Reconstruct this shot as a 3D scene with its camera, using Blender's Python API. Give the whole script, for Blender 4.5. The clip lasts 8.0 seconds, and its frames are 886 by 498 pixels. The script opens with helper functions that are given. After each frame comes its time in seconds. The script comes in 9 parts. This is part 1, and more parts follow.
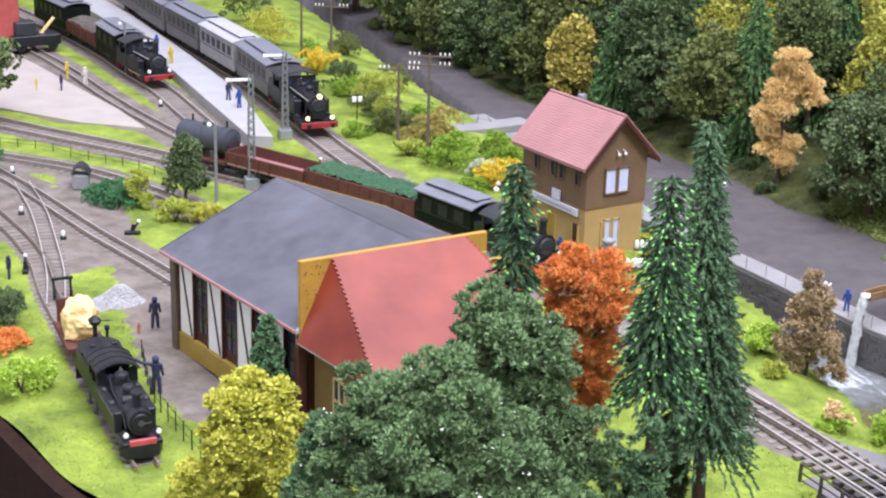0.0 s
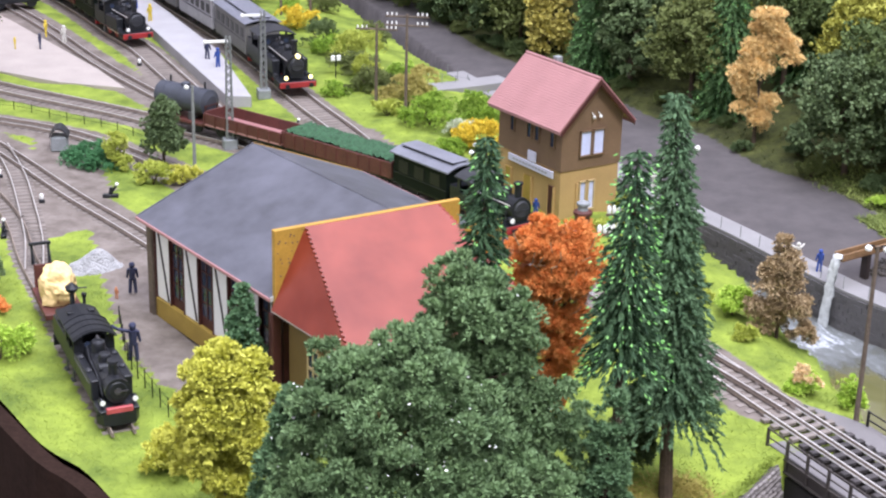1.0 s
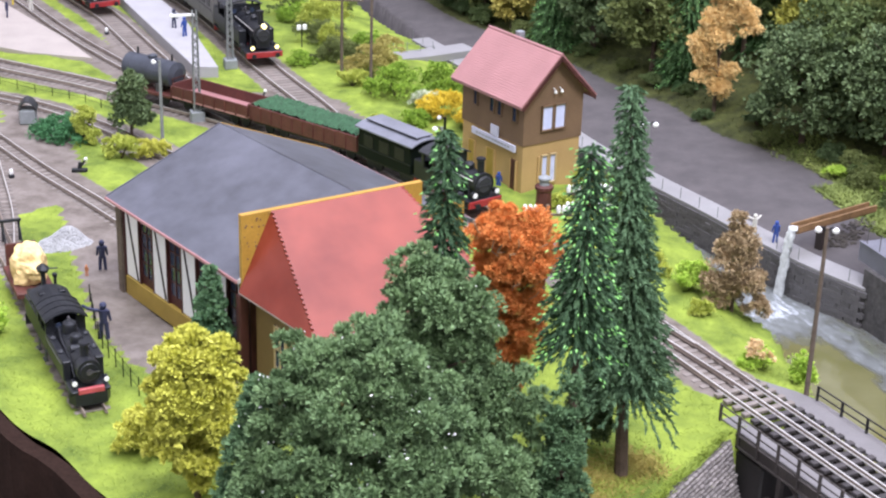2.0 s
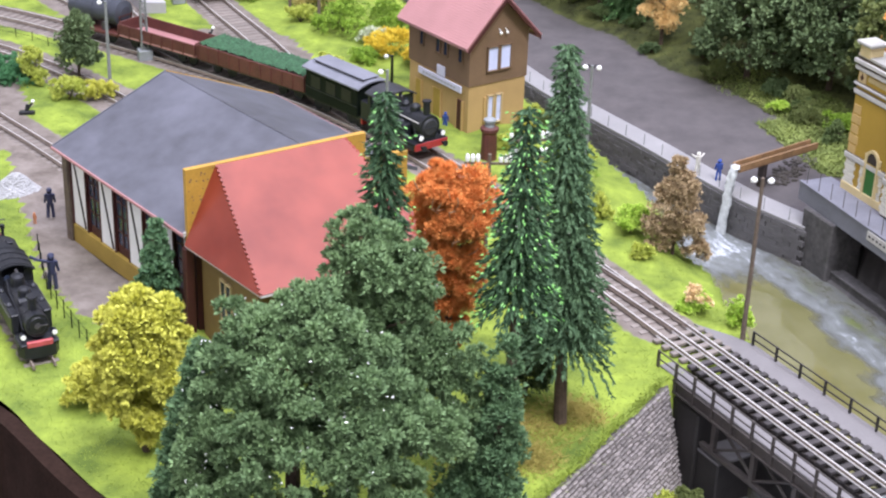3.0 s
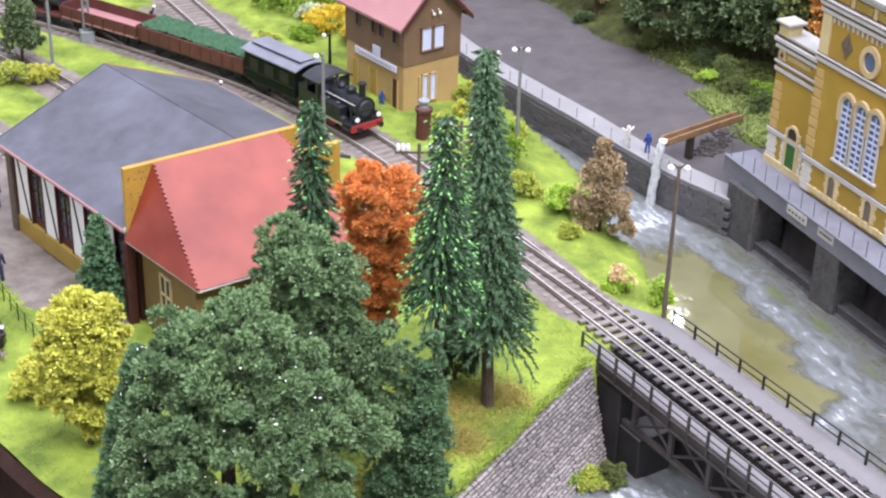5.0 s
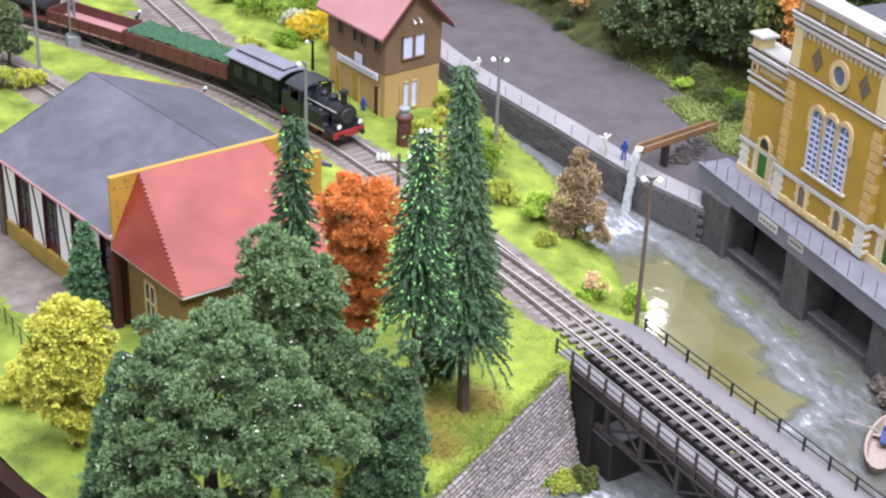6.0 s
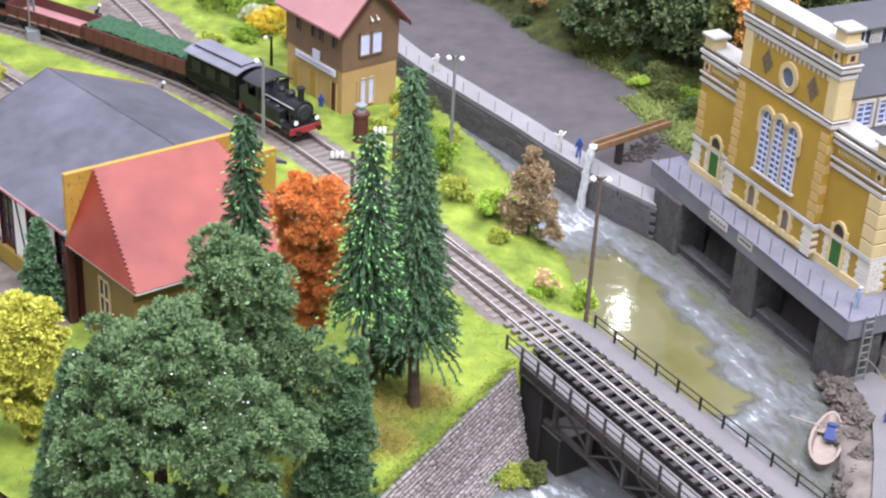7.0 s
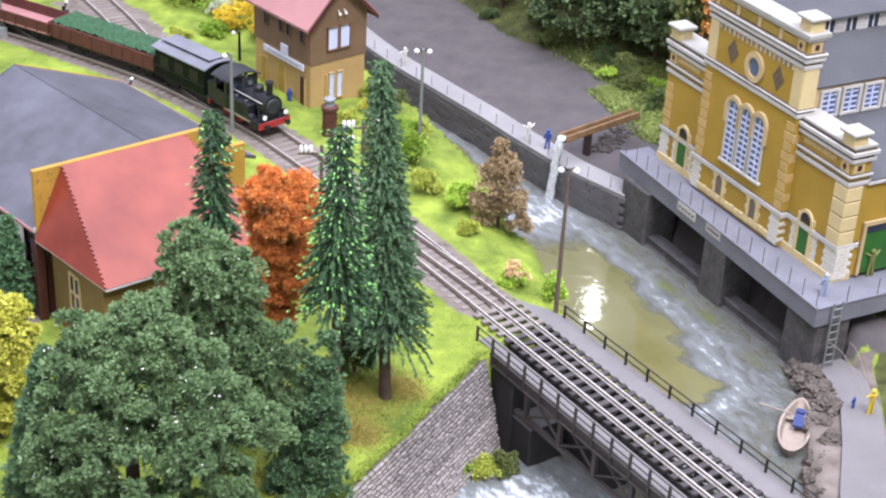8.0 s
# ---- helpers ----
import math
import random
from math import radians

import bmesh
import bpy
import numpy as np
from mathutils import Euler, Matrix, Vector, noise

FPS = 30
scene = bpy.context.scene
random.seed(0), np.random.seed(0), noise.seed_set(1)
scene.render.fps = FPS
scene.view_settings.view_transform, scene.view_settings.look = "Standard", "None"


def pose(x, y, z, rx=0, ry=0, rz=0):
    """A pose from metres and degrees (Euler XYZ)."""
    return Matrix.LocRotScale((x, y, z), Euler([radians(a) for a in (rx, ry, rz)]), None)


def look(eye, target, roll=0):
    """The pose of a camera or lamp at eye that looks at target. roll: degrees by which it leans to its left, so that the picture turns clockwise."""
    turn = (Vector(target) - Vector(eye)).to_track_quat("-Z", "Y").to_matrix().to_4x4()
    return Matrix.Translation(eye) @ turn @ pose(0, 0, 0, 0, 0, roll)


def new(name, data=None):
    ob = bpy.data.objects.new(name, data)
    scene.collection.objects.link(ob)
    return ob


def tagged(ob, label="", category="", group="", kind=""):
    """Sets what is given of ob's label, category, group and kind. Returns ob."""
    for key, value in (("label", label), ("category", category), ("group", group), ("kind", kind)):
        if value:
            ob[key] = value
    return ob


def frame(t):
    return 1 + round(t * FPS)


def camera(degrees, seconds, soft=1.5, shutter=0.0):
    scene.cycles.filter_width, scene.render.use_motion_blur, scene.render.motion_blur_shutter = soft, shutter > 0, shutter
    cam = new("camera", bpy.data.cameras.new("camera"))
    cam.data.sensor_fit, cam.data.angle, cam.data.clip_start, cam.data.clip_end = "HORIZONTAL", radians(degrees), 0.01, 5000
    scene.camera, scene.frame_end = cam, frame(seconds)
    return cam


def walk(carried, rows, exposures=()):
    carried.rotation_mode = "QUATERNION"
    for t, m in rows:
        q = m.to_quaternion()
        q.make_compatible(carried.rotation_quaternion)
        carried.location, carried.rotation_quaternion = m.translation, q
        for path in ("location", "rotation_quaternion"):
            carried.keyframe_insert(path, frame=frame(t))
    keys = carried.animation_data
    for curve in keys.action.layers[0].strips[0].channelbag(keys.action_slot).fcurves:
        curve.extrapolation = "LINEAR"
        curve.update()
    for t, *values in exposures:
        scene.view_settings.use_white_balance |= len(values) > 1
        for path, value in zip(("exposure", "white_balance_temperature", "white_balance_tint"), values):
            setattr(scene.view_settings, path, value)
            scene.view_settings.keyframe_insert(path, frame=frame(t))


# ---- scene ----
cam = camera(30.87, 8.0, soft=2.2)
# seconds, eye, target, roll
PATH = [
    (0, (-0.00051, -0.01268, 0.29031), (-0.13241, 0.54016, 0.09803), 1.491),
    (0.5, (0.00225, -0.01270, 0.29519), (-0.12525, 0.53893, 0.09658), 1.499),
    (1, (0.00579, -0.01442, 0.30140), (-0.11938, 0.53301, 0.09011), 1.494),
    (1.2, (0.00678, -0.01513, 0.30385), (-0.11722, 0.53076, 0.08793), 1.431),
    (2.3, (0.01298, -0.02624, 0.32936), (-0.09394, 0.51458, 0.09254), 1.804),
    (2.5, (0.01477, -0.02531, 0.33372), (-0.08898, 0.51322, 0.09037), 1.797),
    (3, (0.01789, -0.02506, 0.34355), (-0.07594, 0.50707, 0.08272), 1.998),
    (3.5, (0.02159, -0.02701, 0.35243), (-0.06598, 0.50313, 0.08544), 1.957),
    (4, (0.02504, -0.03047, 0.36083), (-0.05712, 0.49903, 0.09088), 1.938),
    (4.5, (0.02786, -0.03463, 0.37028), (-0.04968, 0.49197, 0.09336), 1.911),
    (4.7, (0.03031, -0.03520, 0.37369), (-0.04705, 0.48968, 0.09349), 1.688),
    (6, (0.03712, -0.04990, 0.39398), (-0.03367, 0.47340, 0.10914), 2.315),
    (6.5, (0.04187, -0.05313, 0.39966), (-0.02210, 0.47044, 0.11367), 3.149),
    (7, (0.04554, -0.05521, 0.40216), (-0.01331, 0.46793, 0.11431), 3.238),
    (7.5, (0.04615, -0.05708, 0.40316), (-0.00710, 0.46631, 0.11466), 3.182),
    (8, (0.04707, -0.05804, 0.40309), (-0.00123, 0.46533, 0.11369), 3.123),
]
walk(cam, [(t, look(eye, target, roll)) for t, eye, target, roll in PATH], exposures=((0, 0.05), (2.4, 0.06), (3.6, 0.13), (8, 0.16)))

# ---- world, lamps of the hall, exposure ----
world = bpy.data.worlds.new("hall_air")
scene.world = world
world.use_nodes = True
world.node_tree.nodes["Background"].inputs["Color"].default_value = (0.86, 0.90, 1.0, 1)
world.node_tree.nodes["Background"].inputs["Strength"].default_value = 0.28


def area_lamp(name, eye, target, size, power, color=(0.995, 0.97, 0.99)):
    data = bpy.data.lights.new(name, "AREA")
    data.shape, data.size, data.size_y, data.energy, data.color = "RECTANGLE", size[0], size[1], power, color
    ob = new(name, data)
    ob.matrix_basis = look(eye, target)
    return ob


# a wide luminous ceiling over the layout, a key lamp and an added fill lamp in front of it, and a spot at the far side
# of the hall
area_lamp("unseen_overhead_lamp", (0.0, 1.0, 2.28), (0.0, 1.0, 0), (2.6, 2.2), 103, (0.885, 0.895, 1.11))
area_lamp("unseen_overhead_lamp", (0.75, -0.45, 2.1), (-0.1, 0.75, 0), (0.9, 0.6), 66, (0.985, 0.98, 1.05))
# fill lamp added over the viewer to brighten the front
area_lamp("unseen_overhead_lamp", (-0.7, -0.8, 2.1), (-0.1, 0.6, 0), (1.2, 0.6), 16, (0.92, 0.96, 1.0))
spot = bpy.data.lights.new("hall_spot", "AREA")
spot.shape, spot.size, spot.energy = "DISK", 0.018, 0.34
new("hall_spot", spot).matrix_basis = look((0.105, 3.36, 1.5), (0.06, 0.72, -0.05))

# ---- helpers for building; all lengths below are in centimetres ----
U = 0.01
TAU = 2 * math.pi
RNG = np.random.default_rng(7)


def box(bm, c, s, rz=0.0, bev=0.0, m=None):
    """A box with centre c and size s, edges broken by bev."""
    t = Matrix.Translation(c) @ Matrix.Rotation(rz, 4, "Z") @ Matrix.Diagonal((*s, 1))
    if m is not None:
        t = m @ t
    made = bmesh.ops.create_cube(bm, size=1, matrix=t)["verts"]
    if bev:
        edges = list({e for v in made for e in v.link_edges})
        bmesh.ops.bevel(bm, geom=edges, offset=bev, segments=1, affect="EDGES")


def cyl(bm, a, b, r0, r1=None, seg=10, caps=True):
    """A tapered round bar from a to b."""
    a, b = Vector(a), Vector(b)
    d = b - a
    m = Matrix.Translation((a + b) / 2) @ d.to_track_quat("Z", "Y").to_matrix().to_4x4()
    bmesh.ops.create_cone(bm, cap_ends=caps, segments=seg, radius1=r0, radius2=r0 if r1 is None else r1, depth=d.length, matrix=m)


def ball(bm, c, r, sub=1, squash=(1, 1, 1)):
    m = Matrix.Translation(c) @ Matrix.Diagonal((*squash, 1))
    return bmesh.ops.create_icosphere(bm, subdivisions=sub, radius=r, matrix=m)["verts"]


def prism(bm, pts, z0, z1):
    """A plan outline raised from z0 to z1."""
    lo = [bm.verts.new((x, y, z0)) for x, y in pts]
    hi = [bm.verts.new((x, y, z1)) for x, y in pts]
    bm.faces.new(lo[::-1])
    bm.faces.new(hi)
    n = len(pts)
    for i in range(n):
        bm.faces.new((lo[i], lo[(i + 1) % n], hi[(i + 1) % n], hi[i]))


def slab(bm, pts3, n, t):
    """A plane outline of 3D points thickened by t along n."""
    n = Vector(n).normalized() * t
    lo = [bm.verts.new(p) for p in pts3]
    hi = [bm.verts.new(Vector(p) + n) for p in pts3]
    bm.faces.new(lo[::-1])
    bm.faces.new(hi)
    k = len(pts3)
    for i in range(k):
        bm.faces.new((lo[i], lo[(i + 1) % k], hi[(i + 1) % k], hi[i]))


def lathe(bm, c, profile, seg=14):
    """A turned body about the upright through c: profile of (radius, height)."""
    rings = []
    for r, z in profile:
        rings.append([bm.verts.new((c[0] + r * math.cos(TAU * i / seg), c[1] + r * math.sin(TAU * i / seg), c[2] + z)) for i in range(seg)])
    for a, b in zip(rings, rings[1:]):
        for i in range(seg):
            bm.faces.new((a[i], a[(i + 1) % seg], b[(i + 1) % seg], b[i]))
    bm.faces.new(rings[0][::-1])
    bm.faces.new(rings[-1])


def sweep(bm, pts, half_w, z0, z1):
    """A bar of rectangular section along plan points."""
    p = np.asarray(pts, float)[:, :2]
    d = np.gradient(p, axis=0)
    d /= np.linalg.norm(d, axis=1)[:, None]
    n = np.stack([-d[:, 1], d[:, 0]], 1)
    rows = []
    for q, k in zip(p, n):
        a, b = q - k * half_w, q + k * half_w
        rows.append([bm.verts.new((*a, z0)), bm.verts.new((*b, z0)), bm.verts.new((*b, z1)), bm.verts.new((*a, z1))])
    for r, s in zip(rows, rows[1:]):
        for i in range(4):
            bm.faces.new((r[i], r[(i + 1) % 4], s[(i + 1) % 4], s[i]))
    bm.faces.new(rows[0][::-1])
    bm.faces.new(rows[-1])


def wire(bm, pts, r, seg=5):
    for a, b in zip(pts, pts[1:]):
        cyl(bm, a, b, r, seg=seg, caps=False)
    bmesh.ops.remove_doubles(bm, verts=bm.verts, dist=r * 0.25)


def mesh_of(name, bm, material, smooth=False):
    bmesh.ops.scale(bm, vec=(U, U, U), verts=bm.verts)
    bmesh.ops.recalc_face_normals(bm, faces=bm.faces)
    me = bpy.data.meshes.new(name)
    bm.to_mesh(me)
    bm.free()
    me.materials.append(material)
    if smooth:
        me.shade_smooth()
    return me


def part(name, bm, material, parent, label="", smooth=False):
    ob = new(name, mesh_of(name, bm, material, smooth))
    ob.parent = parent
    return tagged(ob, label)


def solid(name, bm, material, label="", category="", group="", kind="", smooth=False):
    return tagged(new(name, mesh_of(name, bm, material, smooth)), label, category, group, kind)


def thing(name, x, y, z, rz=0.0, label="", category="", group="", kind=""):
    ob = new(name)
    ob.empty_display_size = 0.005
    ob.matrix_basis = pose(x * U, y * U, z * U, 0, 0, math.degrees(rz))
    return tagged(ob, label, category, group, kind)


def at_pose(x, y, z=0.0, rz=0.0):
    return pose(x * U, y * U, z * U, 0, 0, math.degrees(rz))


def raw_mesh(name, verts, faces, material, smooth=False):
    """A mesh from arrays of points (cm) and equal-sided faces."""
    verts, faces = np.asarray(verts, np.float32) * U, np.asarray(faces, np.int32)
    me = bpy.data.meshes.new(name)
    k = faces.shape[1]
    me.vertices.add(len(verts))
    me.vertices.foreach_set("co", verts.ravel())
    me.loops.add(faces.size)
    me.loops.foreach_set("vertex_index", faces.ravel())
    me.polygons.add(len(faces))
    me.polygons.foreach_set("loop_start", np.arange(0, faces.size, k, dtype=np.int32))
    me.update(calc_edges=True)
    me.materials.append(material)
    if smooth:
        me.shade_smooth()
    return me


def spline(pts, step=0.5):
    """Plan points along a smooth curve through pts, evenly spaced."""
    p = np.asarray(pts, float)
    q = np.vstack([2 * p[0] - p[1], p, 2 * p[-1] - p[-2]])
    out = []
    for i in range(1, len(q) - 2):
        for t in np.linspace(0, 1, 24, endpoint=False):
            a, b, c, d = q[i - 1], q[i], q[i + 1], q[i + 2]
            out.append(0.5 * (2 * b + (c - a) * t + (2 * a - 5 * b + 4 * c - d) * t**2 + (3 * b - a - 3 * c + d) * t**3))
    out.append(p[-1])
    out = np.array(out)
    s = np.r_[0, np.cumsum(np.linalg.norm(np.diff(out, axis=0), axis=1))]
    u = np.linspace(0, s[-1], max(2, int(s[-1] / step) + 1))
    return np.stack([np.interp(u, s, out[:, 0]), np.interp(u, s, out[:, 1])], 1)


def along(line, s):
    """The place and heading at length s of an evenly spaced line."""
    seg = np.r_[0, np.cumsum(np.linalg.norm(np.diff(line, axis=0), axis=1))]
    x, y = np.interp(s, seg, line[:, 0]), np.interp(s, seg, line[:, 1])
    x1, y1 = np.interp(s + 0.5, seg, line[:, 0]), np.interp(s + 0.5, seg, line[:, 1])
    x0, y0 = np.interp(s - 0.5, seg, line[:, 0]), np.interp(s - 0.5, seg, line[:, 1])
    return x, y, math.atan2(y1 - y0, x1 - x0)


def nearest_s(line, x, y):
    i = int(np.argmin((line[:, 0] - x) ** 2 + (line[:, 1] - y) ** 2))
    return float(np.linalg.norm(np.diff(line[: i + 1], axis=0), axis=1).sum())


def dist_to(px, py, line):
    """The distance of many points to a polyline."""
    line = np.asarray(line, float)
    best = np.full(np.shape(px), 1e9)
    for (ax, ay), (bx, by) in zip(line, line[1:]):
        dx, dy = bx - ax, by - ay
        t = np.clip(((px - ax) * dx + (py - ay) * dy) / (dx * dx + dy * dy), 0, 1)
        best = np.minimum(best, np.hypot(px - ax - t * dx, py - ay - t * dy))
    return best


def inside(px, py, poly):
    """Which of many points lie in a plan outline."""
    hit = np.zeros(np.shape(px), bool)
    for (ax, ay), (bx, by) in zip(poly, poly[1:] + poly[:1]):
        if ay == by:
            continue
        hit ^= ((ay > py) != (by > py)) & (px < (bx - ax) * (py - ay) / (by - ay) + ax)
    return hit


# ---- materials ----
def node(tree, kind, **values):
    n = tree.nodes.new(kind)
    for key, value in values.items():
        n.inputs[key].default_value = value
    return n


def surface(name, color, rough=0.6, vary=0.25, grain=900.0, blotch=60.0, bump=0.15, metal=0.0, spec=0.5, tint=None, island=0.0, object_random=0.0):
    """A worn surface: the colour varied by a fine grain and by large blotches, with fine relief."""
    m = bpy.data.materials.new(name)
    m.use_nodes = True
    t = m.node_tree
    b = t.nodes["Principled BSDF"]
    coord = t.nodes.new("ShaderNodeTexCoord")
    fine = node(t, "ShaderNodeTexNoise", Scale=grain, Detail=3.0)
    wide = node(t, "ShaderNodeTexNoise", Scale=blotch, Detail=4.0)
    for n in (fine, wide):
        t.links.new(coord.outputs["Object"], n.inputs["Vector"])
    dark = tuple(c * (1 - vary) for c in color)
    light = tint or tuple(min(1, c * (1 + vary)) for c in color)
    ramp = t.nodes.new("ShaderNodeValToRGB")
    ramp.color_ramp.elements[0].position, ramp.color_ramp.elements[1].position = 0.32, 0.68
    ramp.color_ramp.elements[0].color, ramp.color_ramp.elements[1].color = (*dark, 1), (*light, 1)
    mix = node(t, "ShaderNodeMath")
    mix.operation = "ADD"
    half = node(t, "ShaderNodeMath")
    half.operation = "MULTIPLY"
    half.inputs[1].default_value = 0.45
    t.links.new(fine.outputs["Fac"], half.inputs[0])
    wh = node(t, "ShaderNodeMath")
    wh.operation = "MULTIPLY"
    wh.inputs[1].default_value = 0.55
    t.links.new(wide.outputs["Fac"], wh.inputs[0])
    t.links.new(half.outputs[0], mix.inputs[0])
    t.links.new(wh.outputs[0], mix.inputs[1])
    last = mix
    for amount, source in ((island, ("ShaderNodeNewGeometry", "Random Per Island")), (object_random, ("ShaderNodeObjectInfo", "Random"))):
        if amount:
            g = t.nodes.new(source[0])
            k = node(t, "ShaderNodeMath")
            k.operation = "MULTIPLY_ADD"
            k.inputs[1].default_value, k.inputs[2].default_value = amount, -amount / 2
            t.links.new(g.outputs[source[1]], k.inputs[0])
            a = node(t, "ShaderNodeMath")
            a.operation = "ADD"
            t.links.new(last.outputs[0], a.inputs[0])
            t.links.new(k.outputs[0], a.inputs[1])
            last = a
    t.links.new(last.outputs[0], ramp.inputs["Fac"])
    t.links.new(ramp.outputs["Color"], b.inputs["Base Color"])
    b.inputs["Roughness"].default_value, b.inputs["Metallic"].default_value = rough, metal
    b.inputs["Specular IOR Level"].default_value = spec
    if bump:
        n = node(t, "ShaderNodeBump", Strength=bump, Distance=0.0006)
        t.links.new(fine.outputs["Fac"], n.inputs["Height"])
        t.links.new(n.outputs["Normal"], b.inputs["Normal"])
    return m


def leafy(name, dark, light, rough=0.7, spec=0.25, wide=0.35):
    """Foliage: each flake takes its own tone between two greens, with broad patches."""
    m = bpy.data.materials.new(name)
    m.use_nodes = True
    t = m.node_tree
    b = t.nodes["Principled BSDF"]
    g = t.nodes.new("ShaderNodeNewGeometry")
    coord = t.nodes.new("ShaderNodeTexCoord")
    n = node(t, "ShaderNodeTexNoise", Scale=55.0, Detail=3.0)
    t.links.new(coord.outputs["Object"], n.inputs["Vector"])
    mix = node(t, "ShaderNodeMix")
    mix.data_type = "FLOAT"
    mix.inputs["Factor"].default_value = wide
    t.links.new(g.outputs["Random Per Island"], mix.inputs["A"])
    t.links.new(n.outputs["Fac"], mix.inputs["B"])
    ramp = t.nodes.new("ShaderNodeValToRGB")
    ramp.color_ramp.elements[0].position, ramp.color_ramp.elements[1].position = 0.1, 0.9
    ramp.color_ramp.elements[0].color, ramp.color_ramp.elements[1].color = (*dark, 1), (*light, 1)
    t.links.new(mix.outputs["Result"], ramp.inputs["Fac"])
    t.links.new(ramp.outputs["Color"], b.inputs["Base Color"])
    b.inputs["Roughness"].default_value, b.inputs["Specular IOR Level"].default_value = rough, spec
    return m


M_RED_TILE = surface("red_roof_sheet", (0.200, 0.022, 0.010), 0.36, 0.25, 45, 14, 0.05, spec=0.40, tint=(0.270, 0.050, 0.030))
for spot, ramp_end in zip((0.38, 0.62), M_RED_TILE.node_tree.nodes["Color Ramp"].color_ramp.elements):
    ramp_end.position = spot
M_PINK_TILE = surface("faded_tile", (0.375, 0.185, 0.188), 0.45, 0.12, 1400, 60, 0.3)
M_GREY_ROOF = surface("grey_roof_paper", (0.084, 0.086, 0.108), 0.44, 0.34, 120, 22, 0.12, spec=0.7)
M_OCHRE = surface("ochre_board", (0.42, 0.24, 0.04), 0.6, 0.18, 900, 120, 0.1)
# ochre plaster with the shade of roof overhang and tree put into its colour
M_HOUSE_WALL = surface("shaded_ochre_plaster", (0.17, 0.105, 0.035), 0.7, 0.15, 1300, 60, 0.15)
M_QUOIN = surface("light_cream_stone", (0.60, 0.48, 0.26), 0.7, 0.1, 1200, 90, 0.1)
M_WET = surface("wet_brown_water", (0.17, 0.13, 0.09), 0.2, 0.4, 500, 200, 0.4)
M_OCHRE_WALL = surface("ochre_plaster", (0.375, 0.235, 0.033), 0.7, 0.12, 1300, 60, 0.15)
M_CREAM = surface("cream_stone", (0.52, 0.39, 0.21), 0.7, 0.12, 1200, 90, 0.1)
# pale stone darkened in colour for tops that catch the most overhead light
M_COPING = surface("dimmed_coping", (0.37, 0.36, 0.335), 0.75, 0.12, 1200, 60, 0.15)
M_SLATE = surface("dark_slate_sheet", (0.078, 0.080, 0.090), 0.7, 0.2, 1400, 40, 0.2, spec=0.3)
M_ASHLAR = surface("white_ashlar", (0.62, 0.59, 0.53), 0.7, 0.08, 1200, 90, 0.1)
M_LINE = surface("grey_brown_line", (0.13, 0.10, 0.075), 0.7, 0.15, 1200, 90, 0.05)
M_TAN_QUOIN = surface("tan_orange_stone", (0.50, 0.335, 0.13), 0.7, 0.12, 1200, 90, 0.1)
M_SIGN = surface("lavender_board", (0.60, 0.60, 0.74), 0.5, 0.06, 1200, 60, 0.05)
M_PALE = surface("pale_stone", (0.50, 0.48, 0.47), 0.7, 0.12, 1200, 90, 0.15)
M_TAN_WALL = surface("tan_plaster", (0.44, 0.29, 0.12), 0.75, 0.14, 1300, 60, 0.2)
M_BROWN_WALL = surface("brown_boards", (0.175, 0.108, 0.063), 0.7, 0.2, 1300, 60, 0.2)
M_BROWN_GREY = surface("brown_grey_pane", (0.16, 0.125, 0.105), 0.5, 0.2, 900, 120, 0.05)
M_TIMBER = surface("dark_red_timber", (0.065, 0.018, 0.016), 0.55, 0.3, 1200, 90, 0.15)
M_BEAM = surface("dark_beam", (0.03, 0.02, 0.02), 0.6, 0.3, 1200, 90, 0.15)
M_WHITE = surface("white_panel", (0.84, 0.83, 0.84), 0.6, 0.05, 1200, 60, 0.05)
M_MUSTARD = surface("mustard_plinth", (0.34, 0.23, 0.045), 0.7, 0.2, 1200, 90, 0.2)
M_RAIL = surface("rail_steel", (0.62, 0.595, 0.58), 0.42, 0.2, 900, 80, 0.05, metal=0.5)
M_FOOT = surface("grey_rail_foot", (0.36, 0.345, 0.335), 0.5, 0.2, 900, 80, 0.05, metal=0.3)
M_RUST = surface("rusty_rail_side", (0.22, 0.175, 0.15), 0.6, 0.25, 900, 80, 0.1)
M_SLEEPER = surface("dark_sleeper", (0.046, 0.040, 0.042), 0.75, 0.35, 1500, 200, 0.3, object_random=0.3)
M_OLD_SLEEPER = surface("weathered_sleeper", (0.195, 0.167, 0.152), 0.8, 0.2, 1500, 200, 0.3, island=0.3)
M_STEEL = surface("grey_bridge_steel", (0.105, 0.10, 0.105), 0.5, 0.15, 1400, 90, 0.1)
M_DECK = surface("grey_walkway", (0.165, 0.155, 0.160), 0.7, 0.14, 1600, 60, 0.3)
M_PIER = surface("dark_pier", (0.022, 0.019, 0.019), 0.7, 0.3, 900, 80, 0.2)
M_BLACK = surface("black_paint", (0.013, 0.014, 0.018), 0.42, 0.3, 900, 120, 0.05, spec=0.35)
M_TANK = surface("blue_grey_tank", (0.050, 0.055, 0.072), 0.45, 0.25, 900, 120, 0.05, spec=0.4)
M_BLACK_SHEET = surface("dark_grey_sheet", (0.030, 0.031, 0.037), 0.5, 0.25, 900, 120, 0.05, spec=0.35)
M_BEAM_RED = surface("faded_red_paint", (0.42, 0.07, 0.08), 0.5, 0.3, 900, 120, 0.1)
M_LOCO_RED = surface("signal_red_paint", (0.30, 0.024, 0.026), 0.4, 0.2, 900, 120, 0.05)
